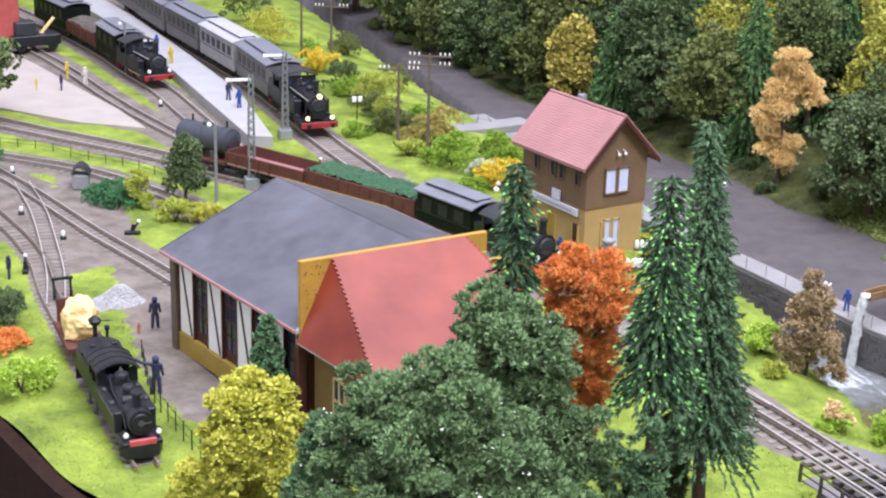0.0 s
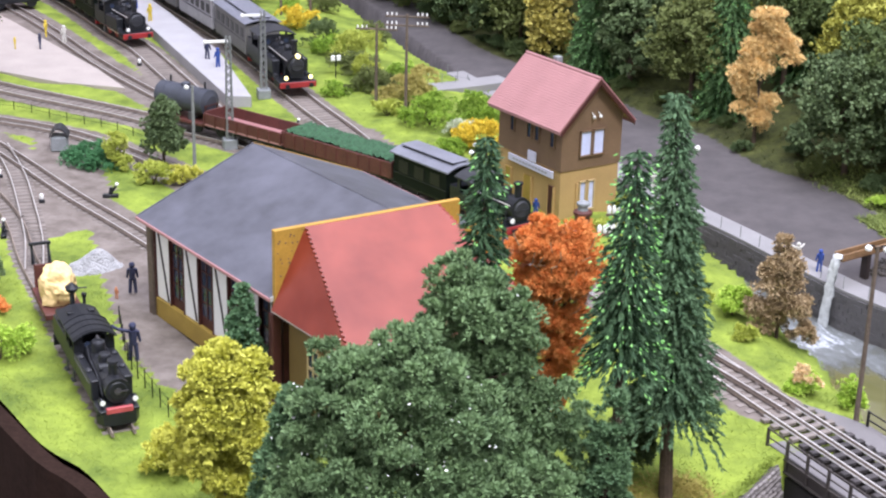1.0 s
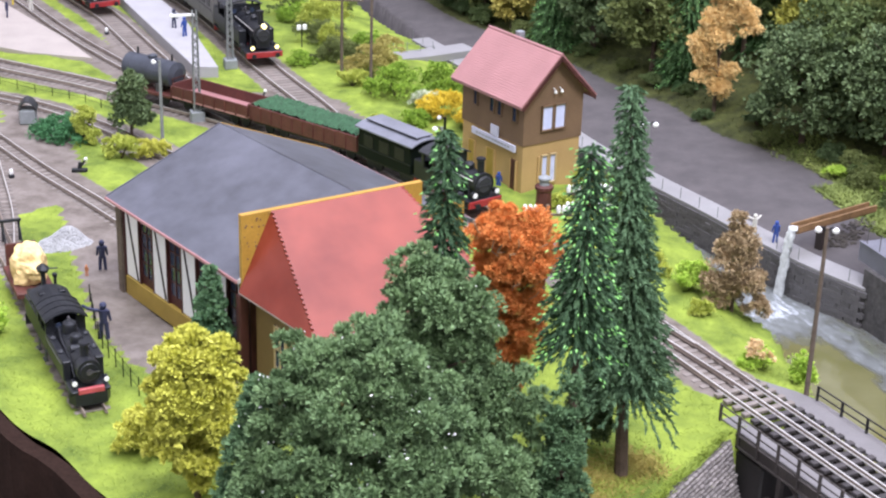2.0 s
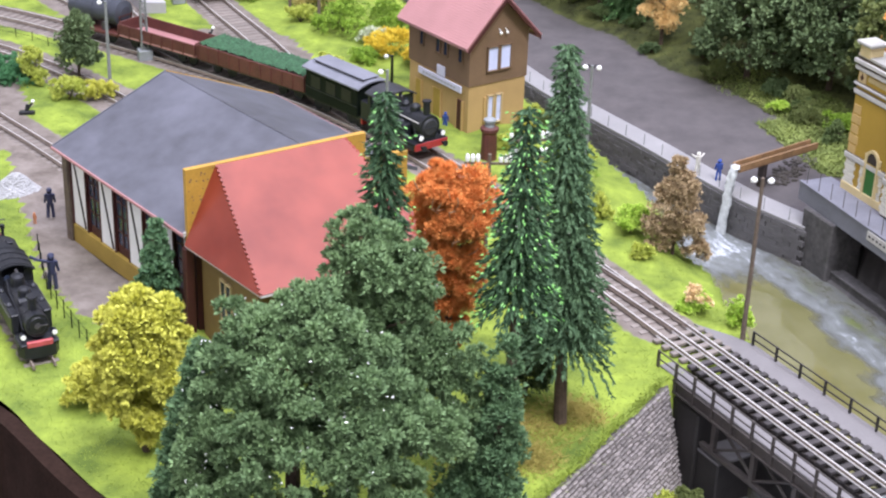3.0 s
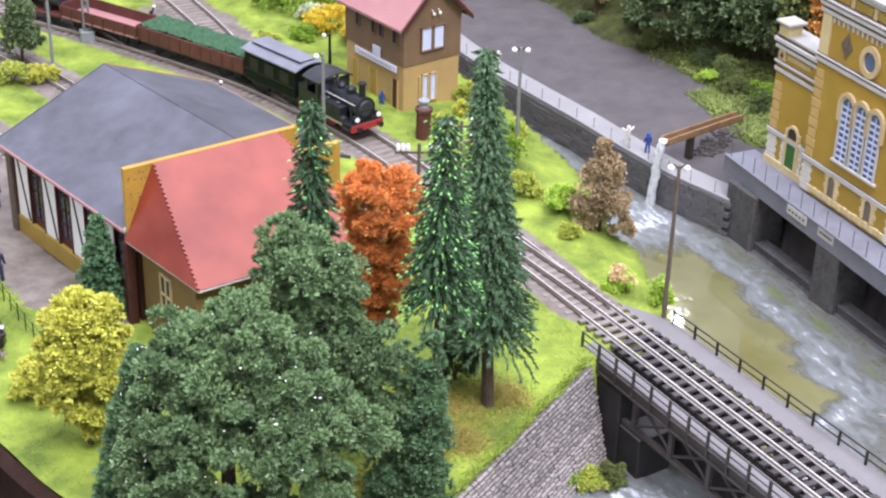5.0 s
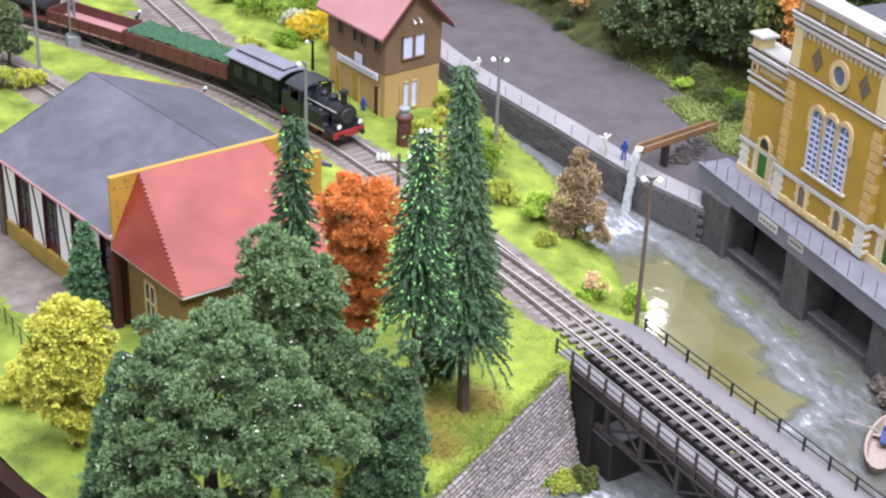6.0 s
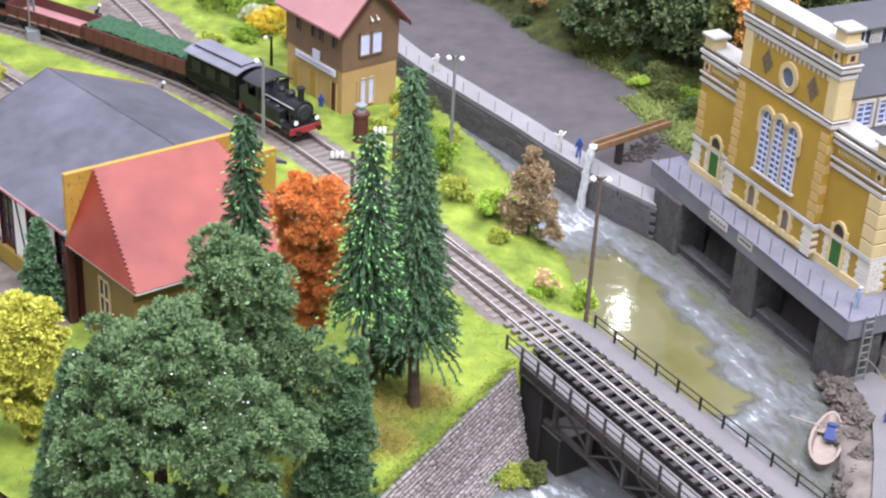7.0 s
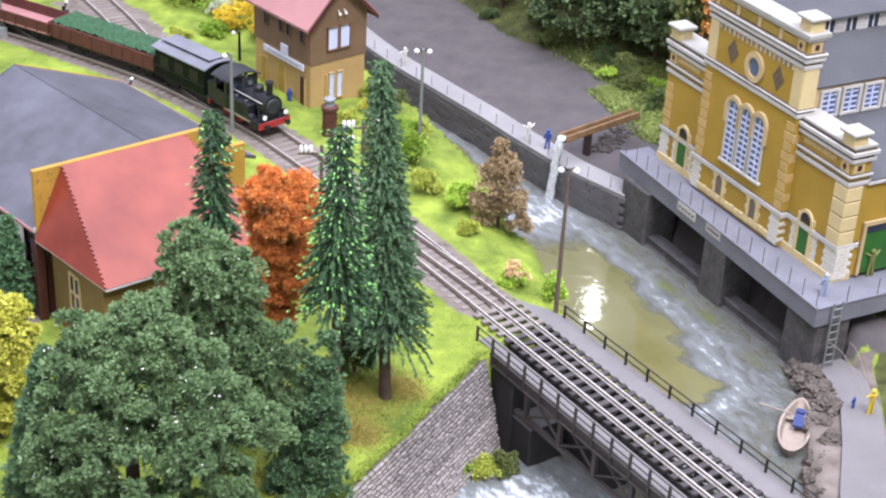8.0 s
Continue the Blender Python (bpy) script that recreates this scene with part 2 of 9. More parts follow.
M_DARK_GREEN = surface("dark_green_paint", (0.006, 0.009, 0.007), 0.55, 0.25, 900, 120, 0.05, spec=0.1)
M_PLATFORM = surface("pale_platform", (0.345, 0.335, 0.35), 0.8, 0.1, 1300, 50, 0.2)
M_YARD = surface("pinkish_yard_paving", (0.36, 0.315, 0.29), 0.8, 0.12, 1300, 50, 0.2)
M_TERRACE = surface("grey_terrace", (0.172, 0.174, 0.212), 0.6, 0.2, 1500, 70, 0.2)
M_PALE_COACH = surface("pale_coach_paint", (0.30, 0.29, 0.31), 0.45, 0.2, 900, 120, 0.05)
M_POST = surface("dark_rusty_post", (0.06, 0.05, 0.048), 0.6, 0.3, 900, 120, 0.1)
M_GREY_PAINT = surface("grey_coach_paint", (0.062, 0.058, 0.064), 0.45, 0.2, 900, 120, 0.05)
M_COACH_GREY = surface("worn_grey_coach_paint", (0.125, 0.120, 0.118), 0.5, 0.2, 900, 120, 0.05)
M_WHITE_ROOF = surface("pale_coach_roof", (0.40, 0.40, 0.43), 0.45, 0.15, 900, 90, 0.08)
M_ROOF_SHEET = surface("coach_roof_sheet", (0.165, 0.170, 0.205), 0.45, 0.2, 900, 90, 0.08)
M_WAGON = surface("oxide_red_wagon", (0.092, 0.027, 0.022), 0.6, 0.3, 900, 120, 0.1)
M_LOAD = surface("green_load", (0.03, 0.085, 0.04), 0.9, 0.4, 600, 300, 0.8)
M_TARP = surface("cream_tarpaulin", (0.72, 0.53, 0.25), 0.7, 0.12, 500, 120, 0.3)
M_CONCRETE = surface("pale_paving", (0.245, 0.238, 0.245), 0.8, 0.12, 1300, 50, 0.2)
M_STONE = surface("quay_stone", (0.085, 0.08, 0.085), 0.8, 0.3, 700, 120, 0.6, object_random=0.35)
M_STONE_MASS = surface("dark_stone", (0.078, 0.073, 0.076), 0.8, 0.45, 420, 130, 0.9)
M_WALL_STONE = surface("grey_wall_stone", (0.23, 0.205, 0.20), 0.85, 0.3, 800, 150, 0.6, object_random=0.35)
M_JOINT = surface("wall_mortar", (0.15, 0.135, 0.13), 0.9, 0.2, 800, 150, 0.4)
M_BARK = surface("bark", (0.075, 0.05, 0.035), 0.85, 0.4, 900, 250, 0.7)
M_POLE = surface("pole_wood", (0.12, 0.09, 0.07), 0.75, 0.3, 900, 250, 0.3)
M_GREY_POLE = surface("grey_post", (0.19, 0.20, 0.20), 0.6, 0.2, 900, 250, 0.2)
M_WINDOW = surface("net_curtain_pane", (0.58, 0.62, 0.86), 0.35, 0.1, 900, 200, 0.05)
M_GLASS = surface("dark_pane", (0.03, 0.04, 0.07), 0.08, 0.3, 500, 80, 0.0)
M_BLUE_PANE = surface("bluish_pane", (0.10, 0.13, 0.24), 0.12, 0.25, 500, 150, 0.0)
M_GREEN_DOOR = surface("green_door", (0.025, 0.12, 0.02), 0.55, 0.2, 900, 150, 0.1)
M_FASCIA = surface("dark_brown_fascia", (0.026, 0.015, 0.012), 0.8, 0.35, 500, 60, 0.3, spec=0.04)
M_ROCK = surface("brown_rock", (0.095, 0.078, 0.068), 0.85, 0.45, 500, 120, 0.9)
M_GRAVEL = surface("grey_gravel", (0.38, 0.38, 0.395), 0.9, 0.15, 1600, 150, 0.5, island=0.12)
M_WOOD = surface("chute_wood", (0.22, 0.125, 0.06), 0.7, 0.3, 600, 200, 0.3)
M_BOAT = surface("boat_wood", (0.29, 0.235, 0.20), 0.6, 0.15, 700, 150, 0.15)
M_BLUE = surface("blue_cloth", (0.03, 0.07, 0.30), 0.7, 0.2, 900, 200, 0.1)
M_DEEP_BLUE = surface("deep_blue_cloth", (0.035, 0.055, 0.17), 0.7, 0.2, 900, 200, 0.1)
M_RUBBLE = surface("dark_rubble", (0.060, 0.052, 0.046), 0.9, 0.3, 900, 120, 0.4, island=0.3)
M_PALE_TWIG = surface("pale_twig", (0.42, 0.28, 0.16), 0.8, 0.2, 900, 200, 0.2)
M_NAVY = surface("navy_cloth", (0.028, 0.032, 0.075), 0.7, 0.25, 900, 200, 0.1)
M_FIG_WHITE = surface("white_cloth", (0.62, 0.60, 0.56), 0.7, 0.15, 900, 200, 0.1)
M_FIG_PALE_BLUE = surface("pale_blue_cloth", (0.30, 0.36, 0.50), 0.7, 0.2, 900, 200, 0.1)
M_FIG_YELLOW = surface("yellow_cloth", (0.60, 0.45, 0.05), 0.7, 0.15, 900, 200, 0.1)
M_FIG_GREEN = surface("olive_cloth", (0.16, 0.17, 0.05), 0.7, 0.15, 900, 200, 0.1)
M_FIG_ORANGE = surface("orange_cloth", (0.50, 0.20, 0.10), 0.7, 0.15, 900, 200, 0.1)
M_INSULATOR = surface("white_porcelain", (0.85, 0.85, 0.85), 0.3, 0.05, 900, 90, 0.0)
M_HUT = surface("grey_hut", (0.22, 0.235, 0.25), 0.6, 0.2, 900, 150, 0.2)
M_BRICK = surface("red_brick", (0.36, 0.07, 0.06), 0.75, 0.2, 1500, 200, 0.3)

L_DARK = leafy("dark_green_foam", (0.066, 0.118, 0.055), (0.240, 0.360, 0.165), wide=0.6)
L_MID = leafy("mid_green_foam", (0.052, 0.084, 0.030), (0.180, 0.240, 0.088), wide=0.65)
L_DEEP = leafy("deep_green_foam", (0.034, 0.064, 0.027), (0.15, 0.21, 0.088), wide=0.6)
L_BOTTLE = leafy("bottle_green_foam", (0.048, 0.100, 0.050), (0.180, 0.300, 0.145), wide=0.5)
L_OLIVE = leafy("olive_foam", (0.078, 0.104, 0.032), (0.225, 0.262, 0.09), wide=0.65)
L_YELLOW = leafy("yellow_foam", (0.40, 0.415, 0.052), (0.71, 0.69, 0.145), wide=0.75)
L_AUTUMN = leafy("autumn_yellow_foam", (0.24, 0.25, 0.04), (0.52, 0.50, 0.11), wide=0.65)
L_OCHRE = leafy("ochre_foam", (0.33, 0.28, 0.06), (0.60, 0.52, 0.15), wide=0.6)
L_WEED = leafy("bright_weeds", (0.045, 0.070, 0.020), (0.29, 0.35, 0.095), wide=0.85)
L_YGREEN = leafy("yellow_green_foam", (0.28, 0.34, 0.05), (0.60, 0.64, 0.14))
L_SAGE = leafy("sage_green_foam", (0.060, 0.098, 0.044), (0.200, 0.270, 0.125), wide=0.65)
L_BLOSSOM = leafy("cream_blossom", (0.62, 0.42, 0.20), (0.92, 0.74, 0.46))
L_LIME = leafy("lime_foam", (0.12, 0.23, 0.025), (0.40, 0.57, 0.08))
L_ORANGE = leafy("rust_orange_foam", (0.56, 0.165, 0.042), (0.92, 0.39, 0.12), wide=0.5)
L_AMBER = leafy("amber_foam", (0.70, 0.45, 0.17), (0.94, 0.72, 0.36), wide=0.6)
L_COPPER = leafy("copper_foam", (0.50, 0.20, 0.05), (0.88, 0.48, 0.15), wide=0.6)
L_STRAW = leafy("straw_foam", (0.30, 0.26, 0.07), (0.60, 0.52, 0.18), wide=0.6)
L_WHITE = leafy("white_blossom", (0.30, 0.38, 0.18), (0.85, 0.86, 0.74))
L_GOLD = leafy("golden_foam", (0.62, 0.44, 0.04), (0.90, 0.72, 0.09))
L_BROWN = leafy("brown_foam", (0.27, 0.19, 0.105), (0.55, 0.42, 0.26), wide=0.55)
L_FIR = leafy("fir_needles", (0.014, 0.040, 0.021), (0.104, 0.192, 0.092))
L_WOOD_FIR = leafy("wood_fir_needles", (0.032, 0.080, 0.030), (0.150, 0.270, 0.100))
L_TIP = leafy("fresh_fir_tips", (0.17, 0.48, 0.11), (0.40, 0.80, 0.27))
L_DARK_FIR = leafy("dark_fir_needles", (0.034, 0.074, 0.038), (0.140, 0.238, 0.120), wide=0.5)
L_FRESH = leafy("fresh_green_foam", (0.24, 0.40, 0.045), (0.58, 0.76, 0.13))
L_EMERALD = leafy("emerald_foam", (0.035, 0.120, 0.050), (0.115, 0.30, 0.130))
L_GRASS = leafy("static_grass", (0.100, 0.150, 0.024), (0.325, 0.410, 0.062), wide=0.8)
L_WILD = leafy("wild_grass", (0.20, 0.20, 0.04), (0.44, 0.34, 0.10), wide=0.85)

# ---- plan lines of the layout (cm) ----
LEFT_BANK = [(-62, 170), (-30, 121), (-24, 113.5), (-16, 102), (-9.5, 91.5), (-5.6, 86), (-3, 82), (-1.4, 79.2), (1.3, 72), (2.6, 70.3), (3.8, 65.7), (4.6, 61.6), (1.0, 57.4), (-3.2, 47), (-6, 38), (-8, 26)]
QUAY = [(-58, 172), (-28, 123), (-20, 113), (-11.2, 100.2), (-6, 94.2), (-2.3, 90.2), (0.1, 87.4), (1.65, 85.7), (3.9, 83.3), (6.4, 81.2), (7.4, 80.4)]
RIGHT_BANK = QUAY + [(17.1, 65.7), (17.3, 63), (16.6, 60), (16.6, 55), (16, 48), (15, 38), (14, 26)]
CHANNEL = LEFT_BANK + RIGHT_BANK[::-1]
ROAD = [(13, 83), (9, 88), (4.5, 92.7), (0, 97.2), (-5, 102), (-9, 107), (-15, 113.5), (-24, 122), (-33, 132), (-45, 147), (-58, 164)]
TRACKS = {
    "main": [(-82, 107), (-62, 101), (-53, 98.0), (-44.5, 95.4), (-38.5, 93.0), (-33.5, 91.0), (-28.5, 88.6), (-24, 86.3), (-20, 83.7), (-14, 78.9), (-8, 72.5), (-4, 67.7), (1.06, 61.6)],
    "platform": [(-84, 160), (-67.7, 144.3), (-58, 132.7), (-46.5, 119.5), (-41.2, 112.9), (-33.5, 102.2), (-28.4, 95.6), (-25, 90.8), (-21, 85.6), (-16, 80.6)],
    "loop": [(-84, 145), (-68.5, 131.5), (-60.5, 123.8), (-54, 116.6), (-50, 112.4), (-45, 106), (-40, 99.5), (-35.5, 94), (-31, 90)],
    "yard": [(-80, 135), (-63, 119.5), (-52, 108), (-45.5, 101.8), (-40, 97)],
    "shed": [(-62, 96), (-50.5, 87.6), (-45.5, 83.6), (-39.7, 78.6), (-34.5, 74.5), (-29.5, 70.4)],
    "siding": [(-62, 93), (-52, 91.2), (-46, 90), (-40, 87.2), (-34, 83.2), (-29, 79)],
    "spur": [(-54, 86.5), (-46, 79.3), (-41, 74), (-37, 68.2), (-33.2, 63.2), (-29.6, 58.4), (-25.4, 53.0), (-24.55, 51.9)],
    "link": [(-48, 86), (-44.3, 81), (-41, 75.8), (-38.3, 71.3), (-36.2, 67.2)],
}
TRACKS = {key: spline(value) for key, value in TRACKS.items()}
EDGE = [(-100, 112), (-70, 86), (-45, 65), (-32.6, 54.9), (-26.8, 49.9), (-24.1, 48.2), (-19, 44), (-12, 39.5), (-4, 36), (6, 33.5), (20, 32), (60, 31)]
WEEDY = [(4.6, 95.5), (9, 99), (14, 94), (12, 86.5), (8.4, 88.2), (6.4, 92)]
BED = -6.4
WATER = -4.8
ROAD_Z = -2.35
PATH_Z = -2.6
# the layout's front edge as a smooth curve
EDGE_LINE = spline(EDGE, 1.0)


def ground_height(x, y):
    """The lie of the land over plan points."""
    x, y = np.asarray(x, float), np.asarray(y, float)
    dl, dr = dist_to(x, y, LEFT_BANK), dist_to(x, y, RIGHT_BANK)
    wet = inside(x, y, CHANNEL)
    tr = np.minimum.reduce([dist_to(x, y, TRACKS[k][::4]) for k in TRACKS])
    roll = np.sin(x * 0.9 + 0.7 * np.sin(y * 0.6)) * np.cos(y * 0.75 + x * 0.2)
    away = np.clip((tr - 1.8) / 1.5, 0, 1)
    sink = np.where(y < 64, 0.25, 1.0)
    left = away * (0.16 * roll + 0.05) - sink * np.exp(-((dl / 2.3) ** 2)) * 0.9
    rd = dist_to(x, y, ROAD)
    hill = np.clip(rd - 4.3, 0, 60)
    far = dr > 9
    right = (PATH_Z + (ROAD_Z - PATH_Z) * np.clip((dr - 1.7) / 2.0, 0, 1)) + far * (0.27 * hill + 0.35 * roll * np.clip(hill / 3, 0, 1))
    right = np.where((y < 67) & (x > 14), -4.15 + 0.12 * roll + np.clip(x - 21, 0, 30) * 0.25, right)
    right = np.where((x > 7.2) & (y > 64) & (dist_to(x, y, [(7.4, 80.4), (17.1, 65.7)]) < 2.7) & (y < 80.8), -5.6, right)
    z = np.where(dl < dr, left, right)
    z = np.where((dl >= dr) & (dist_to(x, y, QUAY) < 0.75), BED, z)
    drop = np.where(dl < dr, np.clip(-1.0 * sink - dl * np.where(y < 60, 12.0, 3.2), BED, 0), BED)
    return np.where(wet, np.maximum(drop, BED), z)


def soil_mask(x, y):
    tr = np.minimum.reduce([dist_to(x, y, TRACKS[k][::4]) for k in TRACKS])
    soil = 1 - np.clip((tr - 1.25) / 0.9, 0, 1)
    thin = np.minimum(dist_to(x, y, TRACKS["spur"][::4]), dist_to(x, y, TRACKS["link"][::4]))
    soil = np.where((tr >= thin - 1e-6) & (y < 76), 1 - np.clip((tr - 0.5) / 0.5, 0, 1), soil)
    soil = np.where(tr > 50, 0, soil)
    for poly in ([(-37.0, 76), (-30, 76), (-20, 60), (-19.5, 55), (-22.5, 55.2), (-24.9, 56.8), (-28.2, 60.2), (-31.0, 64.7), (-33.1, 68.3), (-35.5, 72.5)], [(-46, 84), (-40, 79.5), (-36.5, 74), (-38.5, 70), (-43, 77)], [(-47, 89), (-43, 88.5), (-37, 79), (-44, 83)], [(-33, 97), (-27, 97.5), (-20, 88), (-17, 82), (-25, 86.5)], [(-46, 106), (-40, 100), (-35, 93), (-41, 95)]):
        soil = np.maximum(soil, inside(x, y, poly) * 1.0)
    return soil


# ---- the ground ----
def ground_material():
    m = bpy.data.materials.new("scenic_ground")
    m.use_nodes = True
    t = m.node_tree
    b = t.nodes["Principled BSDF"]
    coord = t.nodes.new("ShaderNodeTexCoord")
    attr = t.nodes.new("ShaderNodeAttribute")
    attr.attribute_name = "cover"
    split = t.nodes.new("ShaderNodeSeparateColor")
    t.links.new(attr.outputs["Color"], split.inputs["Color"])

    def noise_ramp(scale, a, c, detail=5.0):
        n = node(t, "ShaderNodeTexNoise", Scale=scale, Detail=detail, Roughness=0.65)
        t.links.new(coord.outputs["Object"], n.inputs["Vector"])
        r = t.nodes.new("ShaderNodeValToRGB")
        r.color_ramp.elements[0].position, r.color_ramp.elements[1].position = 0.33, 0.67
        r.color_ramp.elements[0].color, r.color_ramp.elements[1].color = (*a, 1), (*c, 1)
        t.links.new(n.outputs["Fac"], r.inputs["Fac"])
        return n, r

    n1, grass = noise_ramp(38, (0.090, 0.132, 0.025), (0.295, 0.375, 0.060), 9.0)
    n2, soil = noise_ramp(62, (0.112, 0.092, 0.080), (0.232, 0.200, 0.182), 12.0)
    n3, road = noise_ramp(60, (0.078, 0.071, 0.074), (0.106, 0.095, 0.098), 12.0)
    n4, wood = noise_ramp(70, (0.030, 0.034, 0.014), (0.098, 0.108, 0.034))
    edge = node(t, "ShaderNodeTexNoise", Scale=160.0, Detail=4.0)
    t.links.new(coord.outputs["Object"], edge.inputs["Vector"])
    last = grass.outputs["Color"]
    for channel, layer in (("Blue", wood), ("Red", soil), ("Green", road)):
        a = node(t, "ShaderNodeMath")
        a.operation = "MULTIPLY_ADD"
        a.inputs[1].default_value, a.inputs[2].default_value = 0.7, -0.35
        t.links.new(edge.outputs["Fac"], a.inputs[0])
        s = node(t, "ShaderNodeMath")
        s.operation = "ADD"
        t.links.new(split.outputs[channel], s.inputs[0])
        t.links.new(a.outputs[0], s.inputs[1])
        r = t.nodes.new("ShaderNodeMapRange")
        r.inputs["From Min"].default_value, r.inputs["From Max"].default_value = 0.42, 0.58
        t.links.new(s.outputs[0], r.inputs["Value"])
        mix = t.nodes.new("ShaderNodeMix")
        mix.data_type = "RGBA"
        t.links.new(r.outputs["Result"], mix.inputs["Factor"])
        t.links.new(last, mix.inputs["A"])
        t.links.new(layer.outputs["Color"], mix.inputs["B"])
        last = mix.outputs["Result"]
    t.links.new(last, b.inputs["Base Color"])
    b.inputs["Roughness"].default_value = 0.9
    b.inputs["Specular IOR Level"].default_value = 0.2
    bump = node(t, "ShaderNodeBump", Strength=0.6, Distance=0.001)
    t.links.new(n2.outputs["Fac"], bump.inputs["Height"])
    t.links.new(bump.outputs["Normal"], b.inputs["Normal"])
    return m


def front_of_edge(x, y):
    """Which points lie outside the layout's front edge."""
    return y < np.interp(x, EDGE_LINE[:, 0], EDGE_LINE[:, 1])


def build_ground():
    step = 0.5
    gx, gy = np.arange(-96, 52.01, step), np.arange(30, 182.01, step)
    X, Y = np.meshgrid(gx, gy)
    # pull the first rows onto the front edge
    edge_y = np.interp(X, EDGE_LINE[:, 0], EDGE_LINE[:, 1])
    Y = np.maximum(Y, edge_y)
    Z = ground_height(X, Y)
    dl, dr = dist_to(X, Y, LEFT_BANK), dist_to(X, Y, RIGHT_BANK)
    right = (dr < dl)
    rd = dist_to(X, Y, ROAD)
    soil = np.where(right, 0, soil_mask(X, Y))
    road = np.where(right, np.clip((4.35 + 0.25 * np.sin(X * 0.8) - np.where(dr < 5, 0, rd)) / 1.2 + 0.5, 0, 1), 0.0)
    wood = np.where(right & (dr > 4.5), np.clip((rd - 3.4) / 0.8, 0, 1), 0.0)
    wet = inside(X, Y, CHANNEL)
    soil = np.where(wet & (Z < -3.0), 1, soil)
    verge = inside(X, Y, WEEDY)
    road, wood = np.where(verge, 0, road), np.where(verge, 1, wood)
    isle = right & (Y < 67)
    road = np.where(isle, 0, road)
    soil = np.where(isle, X < 20.6, soil)
    wood = np.where(isle & (X >= 20.6), 1, wood)
    ny, nx = X.shape
    idx = np.arange(nx * ny).reshape(ny, nx)
    keep = (Y[1:, :-1] > edge_y[1:, :-1] + 1e-6) | (Y[1:, 1:] > edge_y[1:, 1:] + 1e-6)
    f = np.stack([idx[:-1, :-1], idx[:-1, 1:], idx[1:, 1:], idx[1:, :-1]], -1)[keep]
    me = raw_mesh("ground", np.stack([X, Y, Z], -1).reshape(-1, 3), f, ground_material(), True)
    col = me.attributes.new("cover", "FLOAT_COLOR", "POINT")
    col.data.foreach_set("color", np.stack([soil, road, wood, np.ones_like(soil)], -1).astype(np.float32).ravel())
    return tagged(new("ground", me), "bright green flocked ground with brown ballast and earth", "ground", kind="structure")


build_ground()


def blades(name, xs, ys, size, material, label, lift=0.0):
    """Tufts of upright flock over plan points."""
    n = len(xs)
    z = ground_height(xs, ys) + lift
    base = np.stack([xs, ys, z - 0.03], -1)
    a = RNG.uniform(0, TAU, n)
    h = size * RNG.uniform(0.5, 1.25, n)
    w = size * RNG.uniform(0.14, 0.3, n)
    side = np.stack([np.cos(a), np.sin(a), np.zeros(n)], -1) * w[:, None]
    lean = np.stack([RNG.normal(0, 1.0, n) * h, RNG.normal(0, 1.0, n) * h, h * 0.8], -1)
    v = np.stack([base - side, base + side, base + lean], 1).reshape(-1, 3)
    f = np.arange(3 * n).reshape(-1, 3)
    return tagged(new(name, raw_mesh(name, v, f, material)), label, "grass", kind="stuff")


def scatter_grass(n, x0, x1, y0, y1, tight=0.35):
    xs, ys = RNG.uniform(x0, x1, n), RNG.uniform(y0, y1, n)
    dl, dr = dist_to(xs, ys, LEFT_BANK), dist_to(xs, ys, RIGHT_BANK)
    ok = (dl < dr) & (soil_mask(xs, ys) < tight) & ~front_of_edge(xs, ys - 0.3)
    wet = inside(xs, ys, CHANNEL)
    ok &= ~(wet & (dl > np.where(ys < 60, 0.0, 1.0)))
    return xs[ok], ys[ok]


blades("grass", *scatter_grass(120000, -40, 6, 36, 66), 0.12, L_GRASS, "bright yellow-green static grass on the near banks")
blades("grass", *scatter_grass(110000, -62, 6, 64, 112), 0.12, L_GRASS, "bright yellow-green static grass between the tracks")

# dry straw-coloured grass at the foot of the firs
q = np.concatenate([RNG.normal(0, 1, (2600, 2)) * w + c for w, c in (((0.9, 0.8), (-4.0, 52.6)), ((0.6, 0.5), (-2.4, 53.8)), ((0.9, 1.3), (-5.6, 49.6)), ((0.8, 0.7), (-6.0, 46.4)), ((0.5, 0.5), (-3.6, 50.2)))])
q = q[(dist_to(q[:, 0], q[:, 1], LEFT_BANK) > 0.4) & ~inside(q[:, 0], q[:, 1], CHANNEL)]
blades("dry_grass", q[:, 0], q[:, 1], 0.17, L_WILD, "straw-coloured dry grass below the firs")
# grass hanging over the top of the retaining wall
u = RNG.uniform(0, 1, 5200)
blades("grass", 1.15 - 7.15 * u + RNG.normal(-0.12, 0.16, 5200), 57.6 - 17.6 * u + RNG.normal(0.05, 0.16, 5200), 0.17, L_GRASS, "yellow-green grass along the top of the retaining wall")

# ---- the front edge of the layout and the hall round it ----
bm = bmesh.new()
outer = EDGE_LINE + np.array([-0.25, -0.3])
sweep(bm, outer, 0.35, -102, -0.02)
solid("fascia", bm, M_FASCIA, "dark brown curved front board of the layout", "fascia", kind="structure")
for name, pts in (("side", [(52.3, 31.5), (52.3, 182.3)]), ("rear", [(52.3, 182.3), (-96.3, 182.3)]), ("far_side", [(-96.3, 182.3), (-96.3, 108)])):
    bm = bmesh.new()
    sweep(bm, pts, 0.35, -102, 22)
    solid("fascia", bm, M_FASCIA, "dark brown board closing the layout", "fascia", kind="structure")

